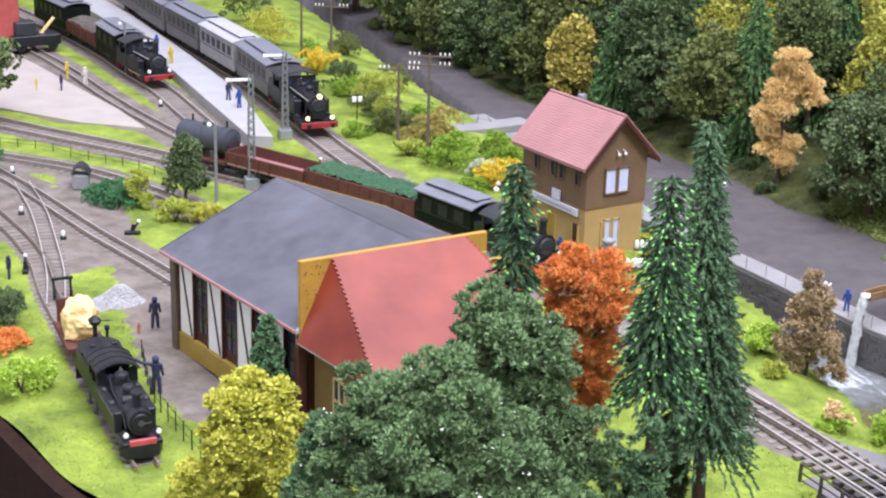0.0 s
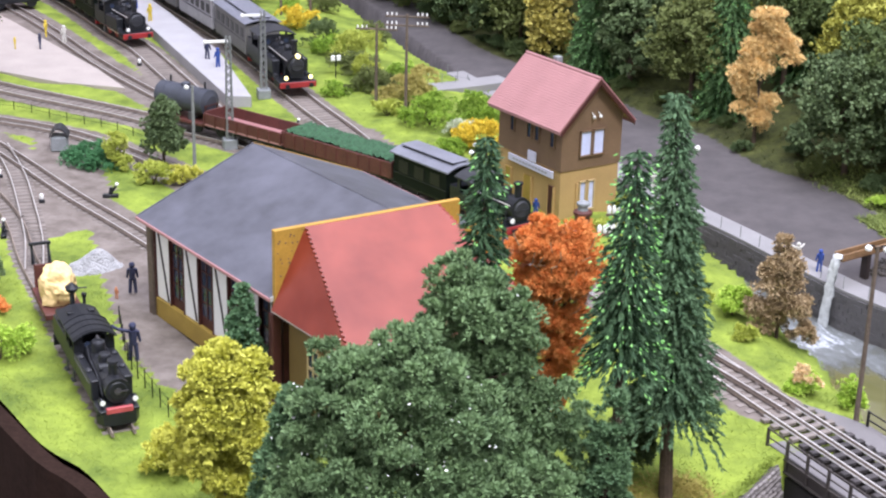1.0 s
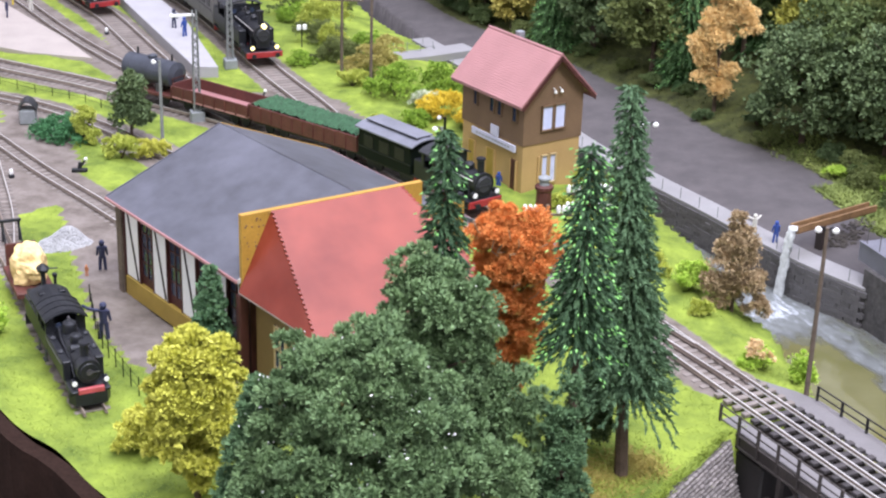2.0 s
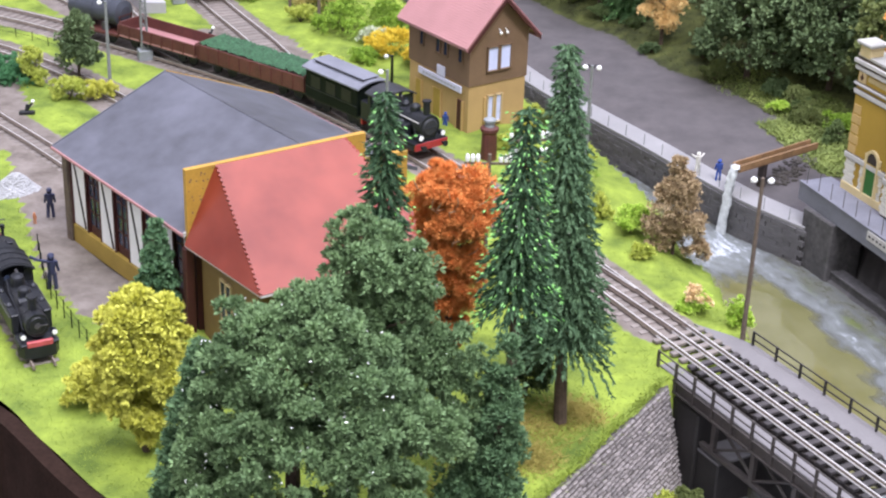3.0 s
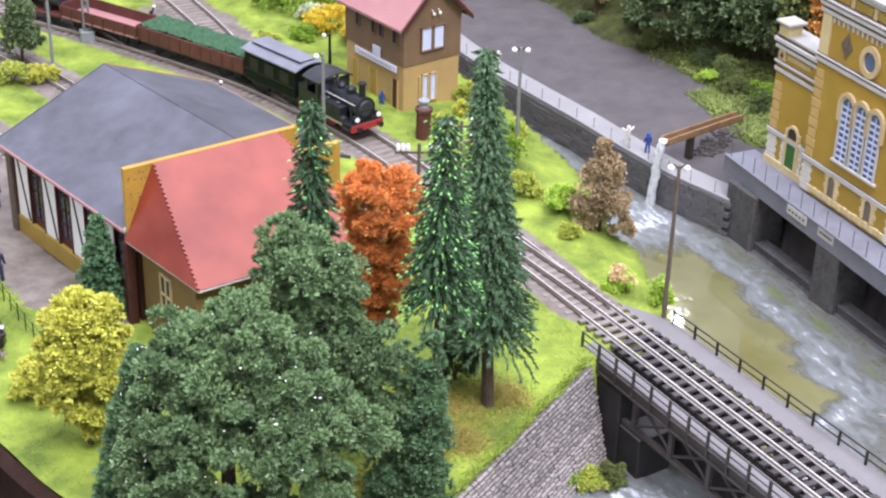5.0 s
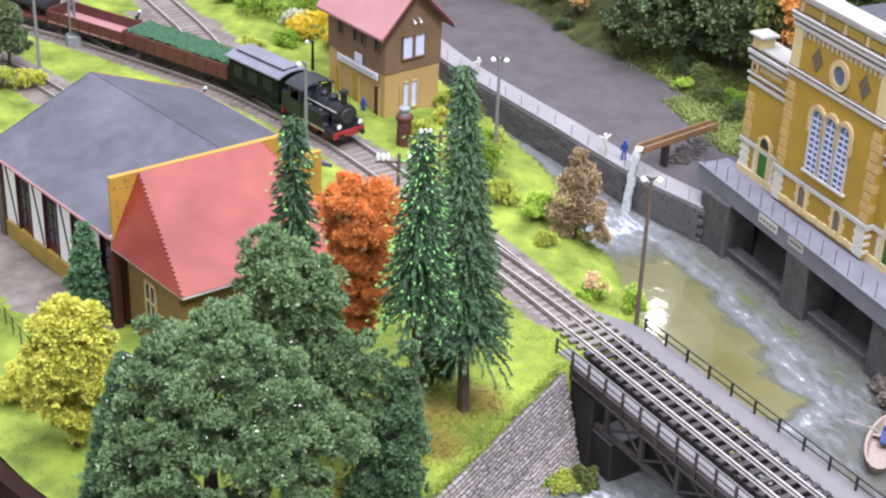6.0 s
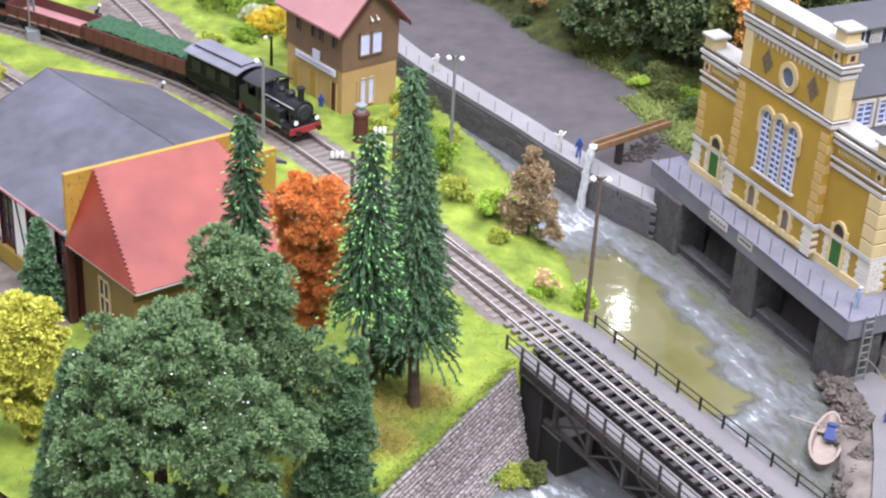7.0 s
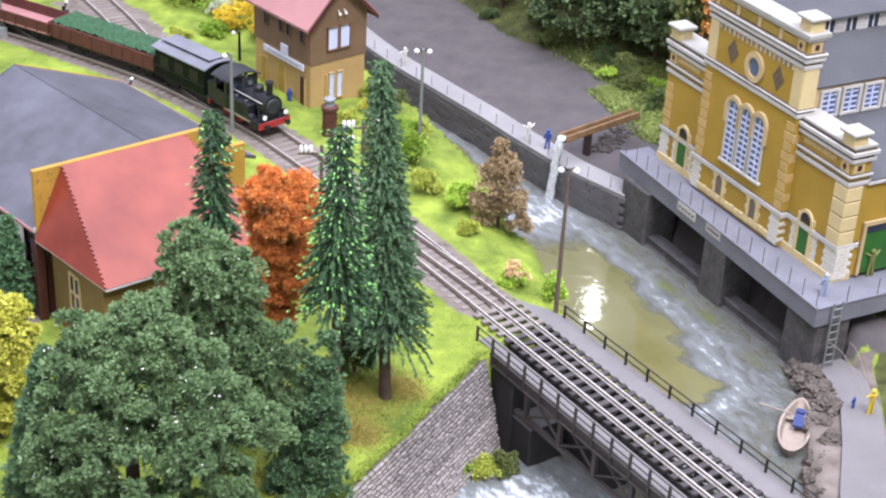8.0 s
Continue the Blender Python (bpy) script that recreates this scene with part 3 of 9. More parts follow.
M_HALL_WALL = surface("hall_wall_paint", (0.72, 0.71, 0.70), 0.8, 0.06, 40, 4, 0.05)
M_HALL_FLOOR = surface("hall_floor", (0.16, 0.15, 0.14), 0.6, 0.15, 60, 5, 0.05)
for name, c, s in (("floor", (0, 130, -105), (506, 566, 6)), ("ceiling", (0, 130, 243), (506, 566, 6)), ("wall_north", (0, 410, 69), (506, 6, 342)), ("wall_south", (0, -150, 69), (506, 6, 342)), ("wall_east", (250, 130, 69), (6, 554, 342)), ("wall_west", (-250, 130, 69), (6, 554, 342))):
    bm = bmesh.new()
    box(bm, c, s)
    solid(name, bm, M_HALL_FLOOR if name == "floor" else M_HALL_WALL, "plain surface of the exhibition hall", "hall", kind="structure")


# ---- water ----
def water_material():
    m = bpy.data.materials.new("river_water")
    m.use_nodes = True
    t = m.node_tree
    b = t.nodes["Principled BSDF"]
    coord = t.nodes.new("ShaderNodeTexCoord")
    attr = t.nodes.new("ShaderNodeAttribute")
    attr.attribute_name = "foam"
    stretch = t.nodes.new("ShaderNodeMapping")
    stretch.vector_type = "TEXTURE"
    stretch.inputs["Rotation"].default_value = (0, 0, radians(-56))
    stretch.inputs["Scale"].default_value = (2.2, 1.0, 1.0)
    t.links.new(coord.outputs["Object"], stretch.inputs["Vector"])
    n = node(t, "ShaderNodeTexNoise", Scale=210.0, Detail=9.0, Roughness=0.75)
    t.links.new(stretch.outputs["Vector"], n.inputs["Vector"])
    n2 = node(t, "ShaderNodeTexNoise", Scale=28.0, Detail=4.0)
    t.links.new(coord.outputs["Object"], n2.inputs["Vector"])
    olive = t.nodes.new("ShaderNodeValToRGB")
    olive.color_ramp.elements[0].position, olive.color_ramp.elements[1].position = 0.3, 0.7
    olive.color_ramp.elements[0].color, olive.color_ramp.elements[1].color = (0.118, 0.114, 0.045, 1), (0.178, 0.170, 0.085, 1)
    t.links.new(n2.outputs["Fac"], olive.inputs["Fac"])
    foam = t.nodes.new("ShaderNodeValToRGB")
    foam.color_ramp.elements[0].position, foam.color_ramp.elements[1].position = 0.36, 0.68
    foam.color_ramp.elements[0].color, foam.color_ramp.elements[1].color = (0.135, 0.142, 0.140, 1), (0.66, 0.70, 0.78, 1)
    mid = foam.color_ramp.elements.new(0.55)
    mid.color = (0.20, 0.215, 0.22, 1)
    lift = node(t, "ShaderNodeMath")
    lift.operation = "MULTIPLY_ADD"
    lift.inputs[1].default_value, lift.inputs[2].default_value = 0.32, -0.30
    t.links.new(attr.outputs["Fac"], lift.inputs[0])
    crest = node(t, "ShaderNodeMath")
    crest.operation = "ADD"
    t.links.new(n.outputs["Fac"], crest.inputs[0])
    t.links.new(lift.outputs[0], crest.inputs[1])
    t.links.new(crest.outputs[0], foam.inputs["Fac"])
    k = node(t, "ShaderNodeMath")
    k.operation = "MULTIPLY_ADD"
    k.inputs[1].default_value, k.inputs[2].default_value = 0.9, -0.45
    t.links.new(n.outputs["Fac"], k.inputs[0])
    s = node(t, "ShaderNodeMath")
    s.operation = "ADD"
    t.links.new(attr.outputs["Fac"], s.inputs[0])
    t.links.new(k.outputs[0], s.inputs[1])
    r = t.nodes.new("ShaderNodeMapRange")
    r.inputs["From Min"].default_value, r.inputs["From Max"].default_value = 0.32, 0.68
    t.links.new(s.outputs[0], r.inputs["Value"])
    mix = t.nodes.new("ShaderNodeMix")
    mix.data_type = "RGBA"
    t.links.new(r.outputs["Result"], mix.inputs["Factor"])
    t.links.new(olive.outputs["Color"], mix.inputs["A"])
    t.links.new(foam.outputs["Color"], mix.inputs["B"])
    weed = t.nodes.new("ShaderNodeAttribute")
    weed.attribute_name = "weed"
    ws = node(t, "ShaderNodeMath")
    ws.operation = "ADD"
    t.links.new(weed.outputs["Fac"], ws.inputs[0])
    t.links.new(k.outputs[0], ws.inputs[1])
    wr = t.nodes.new("ShaderNodeMapRange")
    wr.inputs["From Min"].default_value, wr.inputs["From Max"].default_value = 0.40, 0.60
    t.links.new(ws.outputs[0], wr.inputs["Value"])
    green = t.nodes.new("ShaderNodeMix")
    green.data_type = "RGBA"
    green.inputs["B"].default_value = (0.125, 0.15, 0.045, 1)
    t.links.new(wr.outputs["Result"], green.inputs["Factor"])
    t.links.new(mix.outputs["Result"], green.inputs["A"])
    t.links.new(green.outputs["Result"], b.inputs["Base Color"])
    rough = t.nodes.new("ShaderNodeMapRange")
    rough.inputs["To Min"].default_value, rough.inputs["To Max"].default_value = 0.05, 0.4
    t.links.new(r.outputs["Result"], rough.inputs["Value"])
    t.links.new(rough.outputs["Result"], b.inputs["Roughness"])
    b.inputs["Coat Weight"].default_value, b.inputs["Coat Roughness"].default_value = 0.4, 0.04
    hb = node(t, "ShaderNodeMath")
    hb.operation = "MULTIPLY"
    t.links.new(n.outputs["Fac"], hb.inputs[0])
    t.links.new(r.outputs["Result"], hb.inputs[1])
    bump = node(t, "ShaderNodeBump", Strength=0.9, Distance=0.002)
    t.links.new(hb.outputs[0], bump.inputs["Height"])
    ripple = node(t, "ShaderNodeTexNoise", Scale=110.0, Detail=3.0)
    t.links.new(coord.outputs["Object"], ripple.inputs["Vector"])
    soft = node(t, "ShaderNodeBump", Strength=0.035, Distance=0.002)
    t.links.new(ripple.outputs["Fac"], soft.inputs["Height"])
    t.links.new(bump.outputs["Normal"], soft.inputs["Normal"])
    t.links.new(soft.outputs["Normal"], b.inputs["Normal"])
    return m


def build_water():
    step = 0.3
    X, Y = np.meshgrid(np.arange(-34, 24, step), np.arange(26, 126, step))
    dl, dr = dist_to(X, Y, LEFT_BANK), dist_to(X, Y, RIGHT_BANK)
    wet = inside(X, Y, CHANNEL) | (np.minimum(dl, dr) < 0.9)
    # the quick water along the quay, wider below the deck, and round the fall
    width = np.interp(Y, [50, 60, 64, 68, 72, 80, 90], [7.6, 6.0, 4.5, 3.5, 2.9, 2.3, 0.9])
    near = dr / (width * (1.05 + 0.10 * np.sin(Y * 1.15 + 0.5 * np.sin(X * 1.7)) + 0.06 * np.sin(Y * 2.9 + X)))
    foam = np.interp(near, [0, 0.3, 0.6, 0.78, 0.9, 1.22], [0.60, 0.62, 0.72, 1.0, 0.8, 0.0])
    foam = np.maximum(foam, np.clip(1.35 - np.hypot(X - 2.6, Y - 81.5) / 4.6, 0, 1.15))
    foam = np.maximum(foam, np.clip(1.7 - np.hypot(X - 3.5, Y - 51.5) / 5.0, 0, 1.5))
    swell = 0.05 * np.sin(X * 3.1 + Y * 1.7) * np.cos(Y * 2.3) * foam
    Z = WATER + swell
    idx = np.arange(X.size).reshape(X.shape)
    keep = wet[:-1, :-1] & wet[1:, 1:] & wet[1:, :-1] & wet[:-1, 1:]
    f = np.stack([idx[:-1, :-1], idx[:-1, 1:], idx[1:, 1:], idx[1:, :-1]], -1)[keep]
    used = np.unique(f)
    back = np.zeros(X.size, int)
    back[used] = np.arange(len(used))
    v = np.stack([X, Y, Z], -1).reshape(-1, 3)[used]
    me = raw_mesh("water", v, back[f], water_material(), True)
    a = me.attributes.new("foam", "FLOAT", "POINT")
    a.data.foreach_set("value", foam.ravel()[used].astype(np.float32))
    # water weed at the foot of the terrace
    weed = np.clip(1.0 - np.abs(dr - 1.1) / 1.9, 0, 1) * (Y > 66) * (Y < 80) * (0.47 + 0.18 * np.sin(X * 1.9 + Y * 0.7) * np.sin(Y * 1.3))
    a = me.attributes.new("weed", "FLOAT", "POINT")
    a.data.foreach_set("value", weed.ravel()[used].astype(np.float32))
    return tagged(new("water", me), "olive river water with white foam along the quay", "river", kind="structure")


build_water()


# ---- tracks ----
def offset_line(line, off):
    d = np.gradient(line, axis=0)
    d /= np.linalg.norm(d, axis=1)[:, None]
    return line + np.stack([-d[:, 1], d[:, 0]], 1) * off


def build_track(line, rails, sleeper_len, label, spacing=0.62, single=False, sleeper_mat=None, offset=0.0, dull=False):
    t = thing("railway_track", 0, 0, 0, 0, label, "track", "tracks of the layout", "structure")
    for r in rails:
        bm = bmesh.new()
        path = r if np.ndim(r) else offset_line(line, r)
        slim = 0.8 if dull or sleeper_len < 2 else 1.0
        sweep(bm, path, 0.040 * slim, 0.15, 0.26)
        rail = part("rail", bm, M_RUST, t)
        bm = bmesh.new()
        sweep(bm, path, 0.12 if single else 0.07 * slim, 0.10, 0.15)
        part("rail_foot", bm, M_FOOT if single else M_RUST, rail)
        bm = bmesh.new()
        sweep(bm, path, 0.038 if single else 0.034 * slim, 0.262, 0.285)
        part("rail_head", bm, M_RUST if dull else M_RAIL, rail, "" if dull else "polished steel rail head")
    total = np.linalg.norm(np.diff(line, axis=0), axis=1).sum()
    n = int(total / spacing)
    if single:
        bm = bmesh.new()
        box(bm, (0, 0, 0), (0.30, sleeper_len, 0.16), bev=0.02)
        me = mesh_of("sleeper", bm, sleeper_mat)
        bm = bmesh.new()
        box(bm, (0, 0, 0), (0.30, sleeper_len, 0.16), bev=0.02)
        old = mesh_of("sleeper", bm, M_OLD_SLEEPER)
        for i in range(n):
            x, y, a = along(line, (i + 0.5) * spacing)
            ob = new("sleeper", old if i < 4 else me)
            ob.parent = t
            nx, ny = -math.sin(a) * offset, math.cos(a) * offset
            ob.matrix_basis = at_pose(x + nx, y + ny, 0.06, a)
    else:
        bm = bmesh.new()
        for i in range(n):
            x, y, a = along(line, (i + 0.5) * spacing)
            box(bm, (x, y, -0.035), (0.28, sleeper_len, 0.12), a)
        tagged(part("sleepers", bm, M_OLD_SLEEPER, t), kind="stuff")
    return t


for key, line in TRACKS.items():
    narrow = (-0.45, 0.45)
    rails = (-0.83, 0.83) if key == "main" else (narrow if key in ("shed", "siding", "link", "spur", "yard") else (-0.83, 0.83))
    wide = rails[0] < -0.5
    if key == "main":
        # the points before the bridge: the middle rail swings to the near one, a second one leaves the far rail
        tail = line[-30:]
        k = np.linspace(0, 1, 30)[:, None] ** 0.8
        rails += (offset_line(tail, -0.72) * (1 - k) + offset_line(tail, 0.05) * k,)
        tail = line[-30:-8]
        k = np.linspace(0, 1, 22)[:, None]
        rails += (offset_line(tail, 0.2) * (1 - k) + offset_line(tail, 0.76) * k,)
    build_track(line, rails, 2.6 if wide else 1.5, "ballasted model railway track with weathered sleepers", dull=key == "spur")

# ---- the bridge ----
BX, BY, BA = 1.06, 61.6, math.atan2(-0.77, 0.64)


def on_bridge(s, p):
    """A plan point s along the bridge and p to its far side."""
    return BX + s * math.cos(BA) - p * math.sin(BA), BY + s * math.sin(BA) + p * math.cos(BA)


BRIDGE_LINE = np.array([on_bridge(s, 0) for s in np.arange(0, 30.1, 0.5)])
build_track(BRIDGE_LINE, (-0.83, 0.05, 0.83), 2.7, "three-rail track on dark open sleepers across the bridge", 0.64, True, M_SLEEPER, 0.1)


def build_bridge():
    b = thing("railway_bridge", BX, BY, 0, BA, "grey steel girder bridge with railings over the river", "bridge")
    for p0, p1, name in ((1.5, 2.75, "far_walkway"), (-2.15, -1.4, "near_walkway")):
        bm = bmesh.new()
        if p0 < 0:
            box(bm, (16, (p0 + p1) / 2, -0.08), (28, p1 - p0, 0.12), bev=0.02)
        else:
            prism(bm, [(-0.4, p0), (30, p0), (30, p1), (2.5, p1), (1.4, p1 - 0.35)], -0.14, -0.02)
        part("walkway", bm, M_DECK, b)
    for p in (-2.1, -0.85, 0.85, 2.5):
        bm = bmesh.new()
        box(bm, (16.2, p, -0.42), (27.5, 0.12, 0.56))
        box(bm, (16.2, p, -0.19), (27.5, 0.3, 0.08))
        box(bm, (16.2, p, -0.72), (27.5, 0.3, 0.08))
        part("girder", bm, M_POST, b)
    # lattice below the near side
    for p in (-1.9, 1.9):
        bm = bmesh.new()
        box(bm, (17.5, p, -2.35), (25, 0.22, 0.2))
        part("lower_chord", bm, M_POST, b)
        for i in range(10):
            s = 5.79 + i * 2.56
            bm = bmesh.new()
            box(bm, (s, p, -1.5), (0.24, 0.2, 1.7))
            part("strut", bm, M_POST, b)
            bm = bmesh.new()
            cyl(bm, (s, p, -2.25), (s + 2.56, p, -0.8), 0.07, seg=6)
            part("diagonal", bm, M_POST, b)
            bm = bmesh.new()
            cyl(bm, (s, p + 0.1, -0.8), (s + 2.56, p + 0.1, -2.25), 0.07, seg=6)
            part("diagonal", bm, M_POST, b)
    for i in range(8):
        bm = bmesh.new()
        box(bm, (4.6 + i * 3.1, 0, -0.98), (0.22, 4.0, 0.2))
        part("cross_beam", bm, M_STEEL, b)
    # railings
    for p, s0, n, gap in ((2.62, 2.4, 18, 1.58), (-2.2, 1.95, 22, 1.28)):
        for i in range(n):
            s = s0 + i * gap
            bm = bmesh.new()
            box(bm, (s, p, 0.33 if p > 0 else 0.02), (0.09 if p > 0 else 0.12, 0.09, 0.72 if p > 0 else 1.36))
            part("railing_post", bm, M_PIER if p > 0 else M_POST, b)
        for z in (0.66, 0.30):
            bm = bmesh.new()
            box(bm, (s0 + (n - 1) * gap / 2, p, z), ((n - 1) * gap + 0.1, 0.05, 0.05))
            part("handrail", bm, M_PIER if p > 0 else M_POST, b)
    bm = bmesh.new()
    box(bm, (3.7, 0.0, -3.7), (2.4, 4.3, 5.4), bev=0.08)
    part("pier", bm, M_PIER, b, "dark weathered pier")
    bm = bmesh.new()
    box(bm, (5.5, -1.0, -4.6), (1.6, 1.9, 3.7), bev=0.06)
    part("bearing_block", bm, M_PIER, b)
    bm = bmesh.new()
    box(bm, (5.5, -1.0, -2.7), (1.7, 2.0, 0.12), bev=0.04)
    part("block_cap", bm, M_STEEL, b)
    bm = bmesh.new()
    box(bm, (7.2, 1.2, -3.6), (4.8, 1.6, 5.2), bev=0.08)
    part("pier", bm, M_PIER, b)
    return b


build_bridge()


# ---- stone walls ----
def frame_from(p0, p1):
    """Plan axes from p0 towards p1: along, to the left of it, and the length."""
    v = Vector((p1[0] - p0[0], p1[1] - p0[1], 0))
    return v.normalized(), Vector((-v.y, v.x, 0)).normalized(), v.length


def build_bank_wall():
    p0, p1 = (1.15, 57.6), (-6.0, 40.0)
    u, n, length = frame_from(p0, p1)
    w = thing("retaining_wall", 0, 0, 0, 0, "grey squared-stone retaining wall below the grassy bank", "wall", kind="structure")
    lean = 0.24
    bm = bmesh.new()
    v0 = Vector((*p0, 0))
    o = n * 0.05
    # backing
    pts = [v0 + Vector((0, 0, -0.34)), v0 + u * length + Vector((0, 0, -0.34)), v0 + u * length + n * 5.4 * lean + Vector((0, 0, -5.6)), v0 + n * 5.4 * lean + Vector((0, 0, -5.6))]
    slab(bm, pts, -n, 0.3)
    part("backing", bm, M_JOINT, w)
    bm = bmesh.new()
    box(bm, (0, 0, 0), (0.36, 0.14, 0.185), bev=0.035)
    me = mesh_of("stone", bm, M_WALL_STONE)
    bm = bmesh.new()
    rz = math.atan2(u.y, u.x)
    count = 0
    rest = bmesh.new()
    for row in range(25):
        z = -0.4 - row * 0.21
        s = RNG.uniform(0.0, 0.3)
        while s < length - 0.3:
            c = v0 + u * (s + 0.2) + n * ((-z - 0.25) * lean + 0.05 + RNG.uniform(-0.03, 0.04)) + Vector((0, 0, z))
            turn = Matrix.Rotation(rz, 4, "Z") @ Matrix.Rotation(-math.atan(lean), 4, "X") @ Matrix.Rotation(RNG.uniform(-0.05, 0.05), 4, "Y")
            if s < 9.0 and row < 13 and count < 300:
                ob = new("stone", me)
                ob.parent = w
                ob.matrix_basis = Matrix.Translation(c * U) @ turn @ Matrix.Diagonal((RNG.uniform(0.88, 1.08), 1, RNG.uniform(0.9, 1.06), 1))
                count += 1
            else:
                box(rest, (0, 0, 0), (RNG.uniform(0.3, 0.38), 0.14, 0.185), m=Matrix.Translation(c) @ turn)
            s += 0.39
    bm.free()
    tagged(part("far_stones", rest, M_WALL_STONE, w), kind="stuff")


build_bank_wall()


def build_quay():
    q = thing("quay_wall", 0, 0, 0, 0, "dark stone quay wall along the river", "wall", kind="structure")
    line = spline([p for p in QUAY if p[1] < 130], 0.6)
    bm = bmesh.new()
    sweep(bm, offset_line(line, 0.35), 0.35, BED, PATH_Z - 0.06)
    part("core", bm, M_STONE_MASS, q)
    bm = bmesh.new()
    for row in range(8):
        for i in range(len(line) - 1):
            x, y = line[i] * (0.75 if row % 2 else 0.25) + line[i + 1] * (0.25 if row % 2 else 0.75)
            d = line[i + 1] - line[i]
            a = math.atan2(d[1], d[0])
            x, y = x + math.sin(a) * 0.02 + RNG.uniform(-0.03, 0.03), y - math.cos(a) * 0.02 + RNG.uniform(-0.03, 0.03)
            box(bm, (x, y, PATH_Z - 0.26 - row * 0.31), (0.585 + RNG.uniform(-0.04, 0.04), 0.22, 0.3), a + RNG.normal(0, 0.03))
    tagged(part("stones", bm, M_STONE, q), kind="stuff")
    # the pale footpath on top, with a low kerb
    bm = bmesh.new()
    sweep(bm, offset_line(line, 0.78), 0.82, PATH_Z - 0.06, PATH_Z + 0.10)
    solid("pavement", bm, M_CONCRETE, "pale concrete footpath along the quay", "path", kind="structure")
    bm = bmesh.new()
    for i in range(0, len(line) - 1, 3):
        x, y = offset_line(line, 0.15)[i]
        cyl(bm, (x, y, PATH_Z + 0.05), (x, y, PATH_Z + 0.8), 0.025, seg=5)
    rail = thing("quay_railing", 0, 0, 0, 0, "thin grey wire railing on the quay", "railing", kind="structure")
    part("posts", bm, M_GREY_POLE, rail)


build_quay()


# ---- buildings ----
def window_on(parent, x, z, w, h, y, frame_mat, pane_mat, name="window", bars=(1, 1), depth=0.12):
    """A window in a wall that faces -y of its parent: a pane set back in a frame with glazing bars and a sill."""
    bm = bmesh.new()
    box(bm, (x, y + 0.04, z), (w, 0.04, h))
    win = part(name, bm, pane_mat, parent)
    bm = bmesh.new()
    t = 0.07
    for dx in (-w / 2, w / 2):
        box(bm, (x + dx, y - 0.02, z), (t, depth, h + t))
    for dz in (-h / 2, h / 2):
        box(bm, (x, y - 0.02, z + dz), (w + t, depth, t))
    for i in range(1, bars[0] + 1):
        box(bm, (x - w / 2 + w * i / (bars[0] + 1), y, z), (0.035, 0.07, h))
    for i in range(1, bars[1] + 1):
        box(bm, (x, y, z - h / 2 + h * i / (bars[1] + 1)), (w, 0.06, 0.035))
    part("frame", bm, frame_mat, win)
    return win


